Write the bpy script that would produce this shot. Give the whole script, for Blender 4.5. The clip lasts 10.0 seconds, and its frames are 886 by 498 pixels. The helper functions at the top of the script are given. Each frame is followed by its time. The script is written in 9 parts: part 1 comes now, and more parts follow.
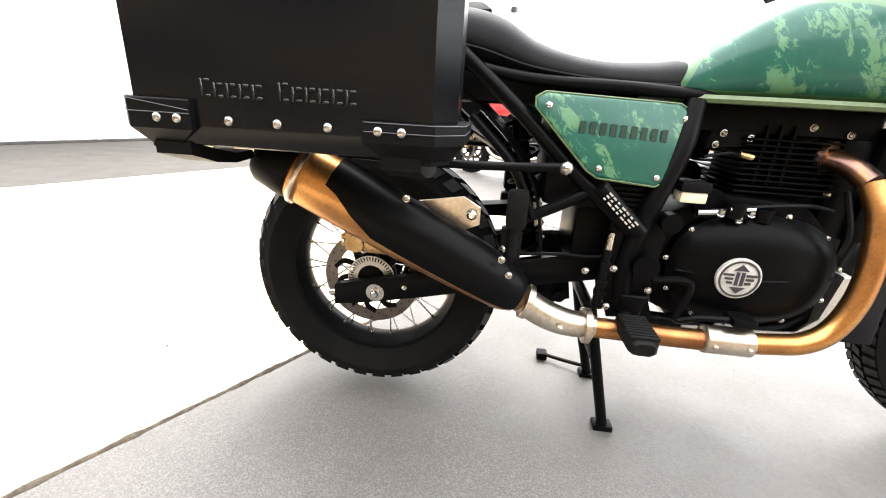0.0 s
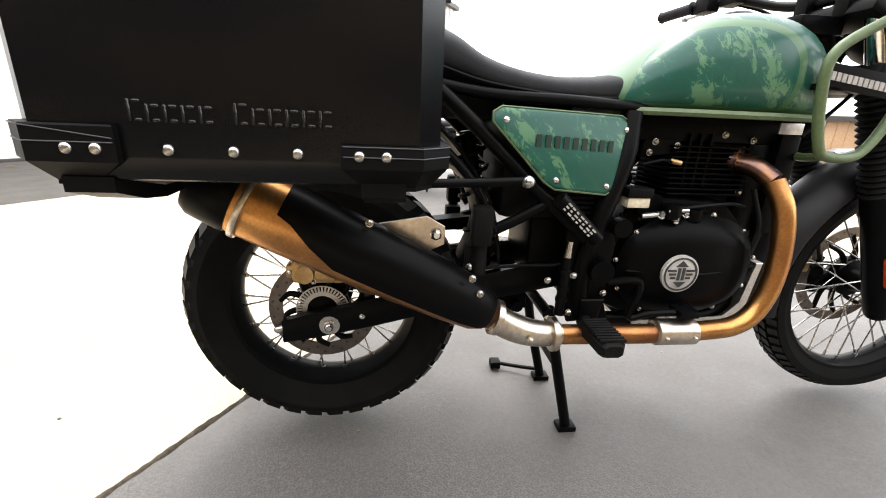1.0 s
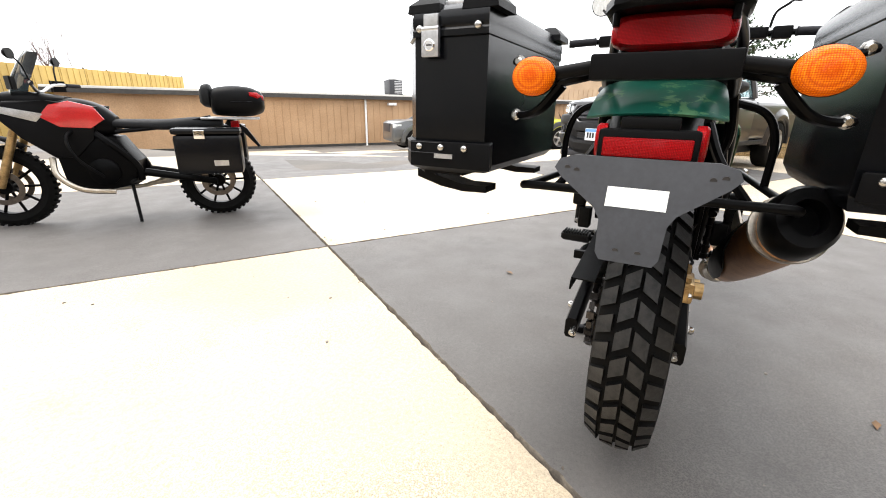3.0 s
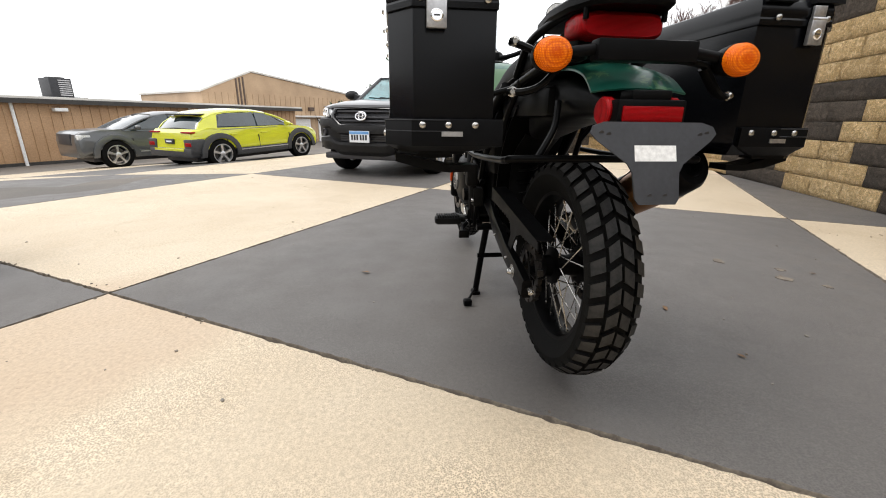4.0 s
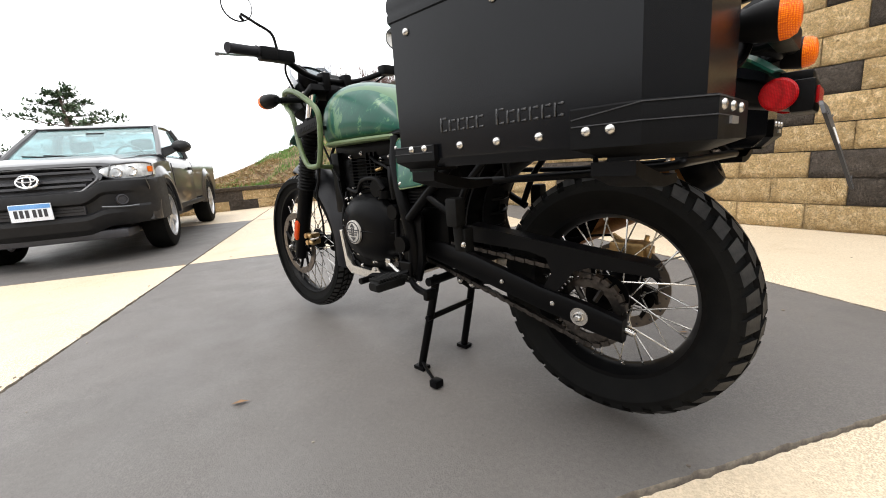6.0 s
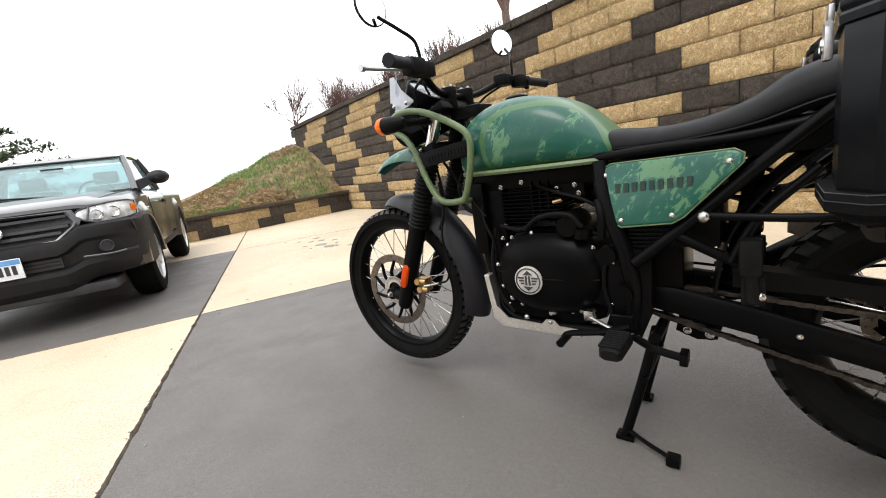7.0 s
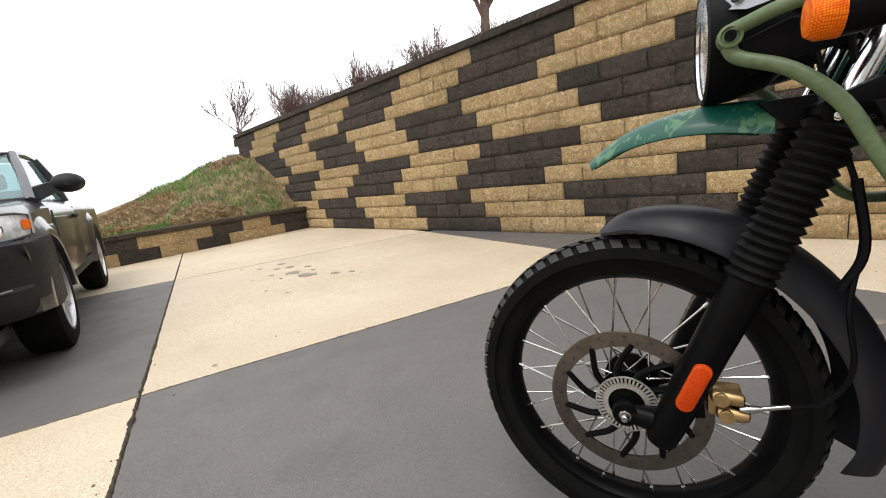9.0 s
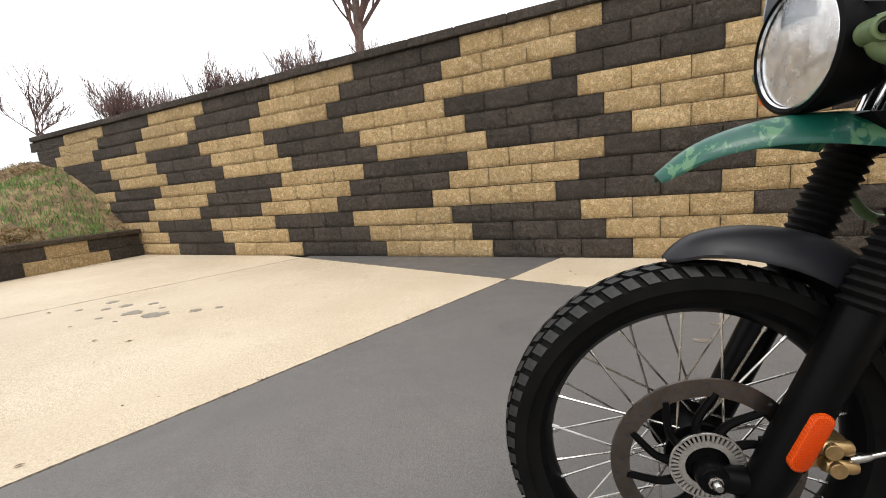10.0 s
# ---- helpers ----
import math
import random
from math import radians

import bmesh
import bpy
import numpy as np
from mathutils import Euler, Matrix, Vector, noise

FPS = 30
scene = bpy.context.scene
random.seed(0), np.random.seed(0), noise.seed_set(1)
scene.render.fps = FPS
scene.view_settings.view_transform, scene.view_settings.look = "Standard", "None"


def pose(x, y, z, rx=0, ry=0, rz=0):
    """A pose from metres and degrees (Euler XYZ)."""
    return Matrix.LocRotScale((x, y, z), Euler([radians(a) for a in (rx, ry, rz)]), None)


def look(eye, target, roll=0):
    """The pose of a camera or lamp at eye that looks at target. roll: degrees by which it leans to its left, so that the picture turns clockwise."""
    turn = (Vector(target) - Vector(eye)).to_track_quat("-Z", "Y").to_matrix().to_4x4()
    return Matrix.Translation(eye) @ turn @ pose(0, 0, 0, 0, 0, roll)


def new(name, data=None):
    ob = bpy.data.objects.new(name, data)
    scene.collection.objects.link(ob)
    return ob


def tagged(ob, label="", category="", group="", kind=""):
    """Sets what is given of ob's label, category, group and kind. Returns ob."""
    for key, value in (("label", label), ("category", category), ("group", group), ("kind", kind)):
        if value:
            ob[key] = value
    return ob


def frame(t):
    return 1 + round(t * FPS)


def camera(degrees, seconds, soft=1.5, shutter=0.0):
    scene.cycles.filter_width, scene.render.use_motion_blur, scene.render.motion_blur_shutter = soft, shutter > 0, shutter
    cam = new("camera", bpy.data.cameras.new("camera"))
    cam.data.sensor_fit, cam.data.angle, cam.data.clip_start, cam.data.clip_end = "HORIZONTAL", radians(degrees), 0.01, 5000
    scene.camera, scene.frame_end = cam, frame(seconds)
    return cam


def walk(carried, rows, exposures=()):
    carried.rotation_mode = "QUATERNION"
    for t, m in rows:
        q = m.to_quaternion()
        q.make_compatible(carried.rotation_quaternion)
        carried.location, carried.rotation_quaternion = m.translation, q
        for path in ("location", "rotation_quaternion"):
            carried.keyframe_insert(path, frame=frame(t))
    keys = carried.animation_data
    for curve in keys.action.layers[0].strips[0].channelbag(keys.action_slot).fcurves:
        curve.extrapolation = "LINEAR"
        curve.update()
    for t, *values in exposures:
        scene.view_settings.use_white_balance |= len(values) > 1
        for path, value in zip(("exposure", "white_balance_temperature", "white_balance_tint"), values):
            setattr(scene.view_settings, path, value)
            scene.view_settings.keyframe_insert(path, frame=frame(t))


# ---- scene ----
cam = camera(93.4, 10.0, soft=1.0)
PATH = [
    (0, (0.250, -1.011, 0.765), (0.051, 0.863, 0.096), 3.38),
    (0.5, (-0.060, -1.046, 0.769), (0.050, 0.872, 0.212), 3.36),
    (1, (0.142, -0.965, 0.774), (0.367, 0.924, 0.157), 2.51),
    (1.5, (-0.088, -0.871, 0.683), (0.305, 1.024, 0.181), 0.33),
    (2, (-0.592, -0.734, 0.791), (0.209, 1.025, 0.278), -1.22),
    (2.2, (-0.675, -0.554, 0.840), (0.320, 1.081, 0.257), -2.61),
    (3.3, (-1.150, 0.115, 0.800), (0.672, 0.660, 0.170), 2.10),
    (3.5, (-1.160, 0.228, 0.779), (0.713, 0.518, 0.142), 2.08),
    (4, (-1.140, 0.484, 0.758), (0.755, 0.246, 0.163), 0.72),
    (4.5, (-1.087, 0.781, 0.789), (0.709, 0.097, 0.235), -0.83),
    (5, (-0.924, 0.931, 0.751), (0.716, -0.101, 0.254), -1.40),
    (5.2, (-0.835, 0.964, 0.686), (0.729, -0.193, 0.221), -1.44),
    (6.3, (-0.200, 1.061, 0.735), (1.090, -0.405, 0.303), -7.08),
    (6.5, (-0.020, 1.159, 0.819), (1.224, -0.329, 0.329), -9.44),
    (7, (0.285, 1.223, 0.849), (1.503, -0.310, 0.440), -8.11),
    (7.5, (0.512, 1.195, 0.817), (1.729, -0.346, 0.436), -7.09),
    (8, (0.820, 1.209, 0.896), (2.027, -0.336, 0.502), -8.50),
    (8.5, (1.110, 1.160, 0.910), (2.237, -0.448, 0.534), -8.76),
    (9, (1.381, 0.886, 0.855), (2.359, -0.821, 0.496), -6.69),
    (9.5, (1.605, 0.770, 0.864), (2.336, -1.059, 0.516), -4.99),
    (10, (1.754, 0.749, 0.853), (2.117, -1.193, 0.543), -4.56),
]

# ---------------------------------------------------------------- light
EXPOSE = [(0, 2.42), (0.5, 1.87), (1, 1.6), (1.5, 1.7), (2.2, 1.75), (3.3, 0.75), (3.5, 0.55), (4.5, 0.35), (5.2, 0.35),
          (6.3, 1.0), (6.5, 0.9), (7, 0.75), (7.5, 0.6), (8, 0.5), (9, 0.45), (10, 0.5)]
walk(cam, [(t, look(eye, target, roll)) for t, eye, target, roll in PATH], EXPOSE)

SUN_AZ, SUN_EL = radians(100), radians(66)
world = bpy.data.worlds.new("overcast")
scene.world = world
world.use_nodes = True
wn, wl = world.node_tree.nodes, world.node_tree.links
sky = wn.new("ShaderNodeTexSky")
sky.sky_type, sky.sun_disc = "NISHITA", False
sky.sun_elevation, sky.sun_rotation = SUN_EL, radians(90) - SUN_AZ
sky.air_density, sky.dust_density, sky.ozone_density = 1.0, 5.0, 1.0
hsv = wn.new("ShaderNodeHueSaturation")
hsv.inputs["Saturation"].default_value = 0.22
wl.new(sky.outputs["Color"], hsv.inputs["Color"])
cloud = wn.new("ShaderNodeMix")
cloud.data_type, cloud.blend_type = "RGBA", "MIX"
cloud.inputs["Factor"].default_value = 0.72
wl.new(hsv.outputs["Color"], cloud.inputs["A"])
cloud.inputs["B"].default_value = (12.5, 12.6, 12.8, 1)
wl.new(cloud.outputs["Result"], wn["Background"].inputs["Color"])
wn["Background"].inputs["Strength"].default_value = 0.13
sun = new("sun", bpy.data.lights.new("sun", "SUN"))
sun.data.energy, sun.data.angle, sun.data.color = 0.8, radians(25), (1.0, 0.95, 0.88)
sun.matrix_world = look(Vector((math.cos(SUN_AZ) * math.cos(SUN_EL), math.sin(SUN_AZ) * math.cos(SUN_EL), math.sin(SUN_EL))) * 30, (0, 0, 0))


# ---------------------------------------------------------------- materials
def mat(name, c1, c2=None, rough=0.5, metal=0.0, scale=14.0, mix=(0.4, 0.62), fine=120.0, bump=0.0, rvar=0.1, coat=0.0, stretch=(1, 1, 1), piece=0.0, spec=0.5):
    """Two colours mottled by coarse noise, fine grain on top, varied gloss, bump in metres; piece: brightness spread from object to object."""
    m = bpy.data.materials.new(name)
    m.use_nodes = True
    n, l = m.node_tree.nodes, m.node_tree.links
    b = n["Principled BSDF"]
    c2 = c2 or tuple(v * 0.75 for v in c1)
    tc, mp = n.new("ShaderNodeTexCoord"), n.new("ShaderNodeMapping")
    mp.inputs["Scale"].default_value = stretch
    l.new(tc.outputs["Object"], mp.inputs["Vector"])
    a = n.new("ShaderNodeTexNoise")
    a.inputs["Scale"].default_value, a.inputs["Detail"].default_value = scale, 6
    f = n.new("ShaderNodeTexNoise")
    f.inputs["Scale"].default_value, f.inputs["Detail"].default_value = fine, 3
    for t in (a, f):
        l.new(mp.outputs["Vector"], t.inputs["Vector"])
    r = n.new("ShaderNodeValToRGB")
    r.color_ramp.elements[0].position, r.color_ramp.elements[1].position = mix
    r.color_ramp.elements[0].color, r.color_ramp.elements[1].color = (*c1, 1), (*c2, 1)
    l.new(a.outputs["Fac"], r.inputs["Fac"])
    g = n.new("ShaderNodeMapRange")
    g.inputs["From Min"].default_value, g.inputs["From Max"].default_value = 0.25, 0.75
    g.inputs["To Min"].default_value, g.inputs["To Max"].default_value = 0.82, 1.18
    l.new(f.outputs["Fac"], g.inputs["Value"])
    fac = g.outputs["Result"]
    if piece:
        info, k, t = n.new("ShaderNodeObjectInfo"), n.new("ShaderNodeMapRange"), n.new("ShaderNodeMath")
        k.inputs["To Min"].default_value, k.inputs["To Max"].default_value = 1 - piece, 1 + piece
        l.new(info.outputs["Random"], k.inputs["Value"])
        t.operation = "MULTIPLY"
        l.new(fac, t.inputs[0]), l.new(k.outputs["Result"], t.inputs[1])
        fac = t.outputs["Value"]
    x = n.new("ShaderNodeVectorMath")
    x.operation = "SCALE"
    l.new(r.outputs["Color"], x.inputs[0]), l.new(fac, x.inputs["Scale"])
    l.new(x.outputs["Vector"], b.inputs["Base Color"])
    q = n.new("ShaderNodeMapRange")
    q.inputs["To Min"].default_value, q.inputs["To Max"].default_value = max(0.02, rough - rvar), min(1, rough + rvar)
    l.new(a.outputs["Fac"], q.inputs["Value"])
    l.new(q.outputs["Result"], b.inputs["Roughness"])
    b.inputs["Metallic"].default_value, b.inputs["Coat Weight"].default_value = metal, coat
    b.inputs["Coat Roughness"].default_value, b.inputs["Specular IOR Level"].default_value = 0.08, spec
    if bump:
        u = n.new("ShaderNodeBump")
        u.inputs["Strength"].default_value, u.inputs["Distance"].default_value = 0.6, bump
        l.new(f.outputs["Fac"], u.inputs["Height"])
        l.new(u.outputs["Normal"], b.inputs["Normal"])
    return m


def layers(m):
    """Small helpers for a longer node chain: noise(scale, detail, rough), fade(value, from, to, low, high), mul(a, b), blend(factor, a, b)."""
    n, l = m.node_tree.nodes, m.node_tree.links
    geo = n.new("ShaderNodeNewGeometry")

    def noisy(scale, detail=5, rough=0.55, distort=0.0):
        t = n.new("ShaderNodeTexNoise")
        t.inputs["Scale"].default_value, t.inputs["Detail"].default_value = scale, detail
        t.inputs["Roughness"].default_value, t.inputs["Distortion"].default_value = rough, distort
        l.new(geo.outputs["Position"], t.inputs["Vector"])
        return t.outputs["Fac"]

    def cells(scale):
        t = n.new("ShaderNodeTexVoronoi")
        t.inputs["Scale"].default_value = scale
        l.new(geo.outputs["Position"], t.inputs["Vector"])
        return t.outputs["Distance"], t.outputs["Color"]

    def fade(v, a, b, low=0.0, high=1.0):
        t = n.new("ShaderNodeMapRange")
        for k, q in (("From Min", a), ("From Max", b), ("To Min", low), ("To Max", high)):
            t.inputs[k].default_value = q
        l.new(v, t.inputs["Value"])
        return t.outputs["Result"]

    def mul(a, b, op="MULTIPLY"):
        t = n.new("ShaderNodeMath")
        t.operation = op
        for i, q in enumerate((a, b)):
            if isinstance(q, (int, float)):
                t.inputs[i].default_value = q
            else:
                l.new(q, t.inputs[i])
        return t.outputs["Value"]

    def blend(f, a, b):
        t = n.new("ShaderNodeMix")
        t.data_type = "RGBA"
        l.new(f, t.inputs["Factor"])
        for k, q in (("A", a), ("B", b)):
            if isinstance(q, tuple):
                t.inputs[k].default_value = (*q, 1)
            else:
                l.new(q, t.inputs[k])
        return t.outputs["Result"]

    def scaled(c, f):
        t = n.new("ShaderNodeVectorMath")
        t.operation = "SCALE"
        l.new(c, t.inputs[0]), l.new(f, t.inputs["Scale"])
        return t.outputs["Vector"]

    def relief(height, distance, strength=0.7, base=None):
        t = n.new("ShaderNodeBump")
        t.inputs["Strength"].default_value, t.inputs["Distance"].default_value = strength, distance
        l.new(height, t.inputs["Height"])
        if base is not None:
            l.new(base, t.inputs["Normal"])
        return t.outputs["Normal"]

    return noisy, cells, fade, mul, blend, scaled, relief


def concrete(name, c1, c2, stain, chip, grain=0.2, specks=0.35, rough=0.82, piece=0.05, smooth_at=None, smooth_colour=None):
    """Broomed slab: broad tone drift, stains, scuffs, sandy grain and dark specks; smooth_at: a trowelled mend of (x, y, radius)."""
    m = bpy.data.materials.new(name)
    m.use_nodes = True
    n, l = m.node_tree.nodes, m.node_tree.links
    b = n["Principled BSDF"]
    noisy, cells, fade, mul, blend, scaled, relief = layers(m)
    col = blend(fade(noisy(0.9, 5), 0.35, 0.65), c1, c2)
    col = blend(fade(noisy(2.3, 9, 0.7, 0.8), 0.56, 0.72, 0.0, 0.55), col, stain)
    col = blend(fade(noisy(17, 6, 0.65), 0.66, 0.70, 0.0, 0.6), col, chip)
    fine = noisy(240, 3, 0.7)
    worn = fade(noisy(0.62, 4, 0.6, 0.4), 0.44, 0.56, 0.25, 1.0)
    if smooth_at:
        g, v = n.new("ShaderNodeNewGeometry"), n.new("ShaderNodeVectorMath")
        v.operation = "DISTANCE"
        v.inputs[1].default_value = (smooth_at[0], smooth_at[1], 0)
        l.new(g.outputs["Position"], v.inputs[0])
        mend = fade(mul(v.outputs["Value"], fade(noisy(1.6, 6, 0.6), 0.25, 0.75, 0.75, 1.3)), smooth_at[2] * 0.75, smooth_at[2] * 1.15, 1.0, 0.0)
        worn = mul(worn, fade(mend, 0, 1, 1.0, 0.12))
        col = blend(fade(mend, 0, 1, 0.0, 0.85), col, smooth_colour)
    stone, _ = cells(250)
    pit, _ = cells(135)
    f = fade(mul(worn, fade(stone, 0.25, 0.75, -1.0, 1.0)), -1, 1, 1 - grain * 1.5, 1 + grain * 1.1)
    f = mul(f, fade(mul(worn, fade(pit, 0.10, 0.22, 1.0, 0.0)), 0, 1, 1.0, 1 - grain * 1.6))
    f = mul(f, fade(noisy(70, 4, 0.6), 0.3, 0.7, 1 - grain * 0.5, 1 + grain * 0.5))
    d, c = cells(90)
    s = n.new("ShaderNodeSeparateColor")
    l.new(c, s.inputs["Color"])
    dot = mul(fade(d, 0.10, 0.26, 1.0, 0.0), fade(s.outputs["Red"], 0.72, 0.76))
    f = mul(f, fade(dot, 0, 1, 1, 1 - specks))
    info = n.new("ShaderNodeObjectInfo")
    f = mul(f, fade(info.outputs["Random"], 0, 1, 1 - piece, 1 + piece))
    l.new(scaled(col, f), b.inputs["Base Color"])
    l.new(fade(noisy(5, 6), 0.3, 0.7, rough - 0.08, min(1, rough + 0.1)), b.inputs["Roughness"])
    b.inputs["Specular IOR Level"].default_value = 0.6
    l.new(relief(mul(mul(stone, worn), fade(dot, 0, 1, 1, 0.4)), 0.0016, 0.6, relief(fine, 0.0008, 0.6, relief(noisy(9, 5), 0.003, 0.3))), b.inputs["Normal"])
    return m


def splitface(name, c1, c2, pale, piece=0.14):
    """Rock-face concrete block: craggy relief and mottling, with lit pale crests and shaded hollows painted in."""
    m = bpy.data.materials.new(name)
    m.use_nodes = True
    n, l = m.node_tree.nodes, m.node_tree.links
    b = n["Principled BSDF"]
    noisy, cells, fade, mul, blend, scaled, relief = layers(m)
    crag = noisy(23, 7, 0.70, 0.5)
    col = blend(fade(noisy(3.5, 4), 0.35, 0.65), c1, c2)
    # colour follows the bump noise: crests painted lit, hollows left shaded
    col = blend(fade(crag, 0.48, 0.64, 0.0, 0.9), col, pale)
    info = n.new("ShaderNodeObjectInfo")
    f = mul(fade(noisy(85, 5, 0.75), 0.34, 0.66, 0.62, 1.32), fade(info.outputs["Random"], 0, 1, 1 - piece, 1 + piece))
    f = mul(f, fade(noisy(0.7, 3), 0.3, 0.7, 0.88, 1.1))
    l.new(scaled(col, f), b.inputs["Base Color"])
    b.inputs["Roughness"].default_value, b.inputs["Specular IOR Level"].default_value = 0.93, 0.25
    l.new(relief(noisy(85, 5, 0.75), 0.020, 0.9, relief(crag, 0.15, 1.0)), b.inputs["Normal"])
    return m


def glow(name, colour, strength):
    m = bpy.data.materials.new(name)
    m.use_nodes = True
    b = m.node_tree.nodes["Principled BSDF"]
    b.inputs["Emission Color"].default_value, b.inputs["Emission Strength"].default_value = (*colour, 1), strength
    return m


def lens(name, colour, rough=0.12, trans=0.0):
    m = bpy.data.materials.new(name)
    m.use_nodes = True
    b = m.node_tree.nodes["Principled BSDF"]
    b.inputs["Base Color"].default_value, b.inputs["Roughness"].default_value = (*colour, 1), rough
    b.inputs["Transmission Weight"].default_value, b.inputs["IOR"].default_value = trans, 1.45
    return m


def sheer(name, gloss, tint=(1, 1, 1)):
    """Thin clear glass: sees through, with a faint mirror sheen."""
    m = bpy.data.materials.new(name)
    m.use_nodes = True
    n, l = m.node_tree.nodes, m.node_tree.links
    n.remove(n["Principled BSDF"])
    t, g, x = n.new("ShaderNodeBsdfTransparent"), n.new("ShaderNodeBsdfGlossy"), n.new("ShaderNodeMixShader")
    t.inputs["Color"].default_value, g.inputs["Roughness"].default_value, x.inputs["Fac"].default_value = (*tint, 1), 0.04, gloss
    l.new(t.outputs["BSDF"], x.inputs[1])
    l.new(g.outputs["BSDF"], x.inputs[2])
    l.new(x.outputs["Shader"], n["Material Output"].inputs["Surface"])
    return m


def facet(name, bright, deep, scale, rough=0.12):
    """Moulded lamp plastic with a grid of small prisms."""
    m = bpy.data.materials.new(name)
    m.use_nodes = True
    n, l = m.node_tree.nodes, m.node_tree.links
    b = n["Principled BSDF"]
    tc, v = n.new("ShaderNodeTexCoord"), n.new("ShaderNodeTexVoronoi")
    v.inputs["Scale"].default_value, v.inputs["Randomness"].default_value = scale, 0.12
    l.new(tc.outputs["Object"], v.inputs["Vector"])
    r = n.new("ShaderNodeValToRGB")
    r.color_ramp.elements[0].color, r.color_ramp.elements[1].color = (*bright, 1), (*deep, 1)
    r.color_ramp.elements[0].position, r.color_ramp.elements[1].position = 0.15, 0.62
    u = n.new("ShaderNodeBump")
    u.inputs["Strength"].default_value, u.inputs["Distance"].default_value, u.invert = 0.5, 0.0025, True
    l.new(v.outputs["Distance"], r.inputs["Fac"]), l.new(v.outputs["Distance"], u.inputs["Height"])
    l.new(r.outputs["Color"], b.inputs["Base Color"]), l.new(u.outputs["Normal"], b.inputs["Normal"])
    b.inputs["Roughness"].default_value, b.inputs["Coat Weight"].default_value = 0.4, 0.16
    b.inputs["Coat Roughness"].default_value, b.inputs["Specular IOR Level"].default_value = rough, 0.08
    return m


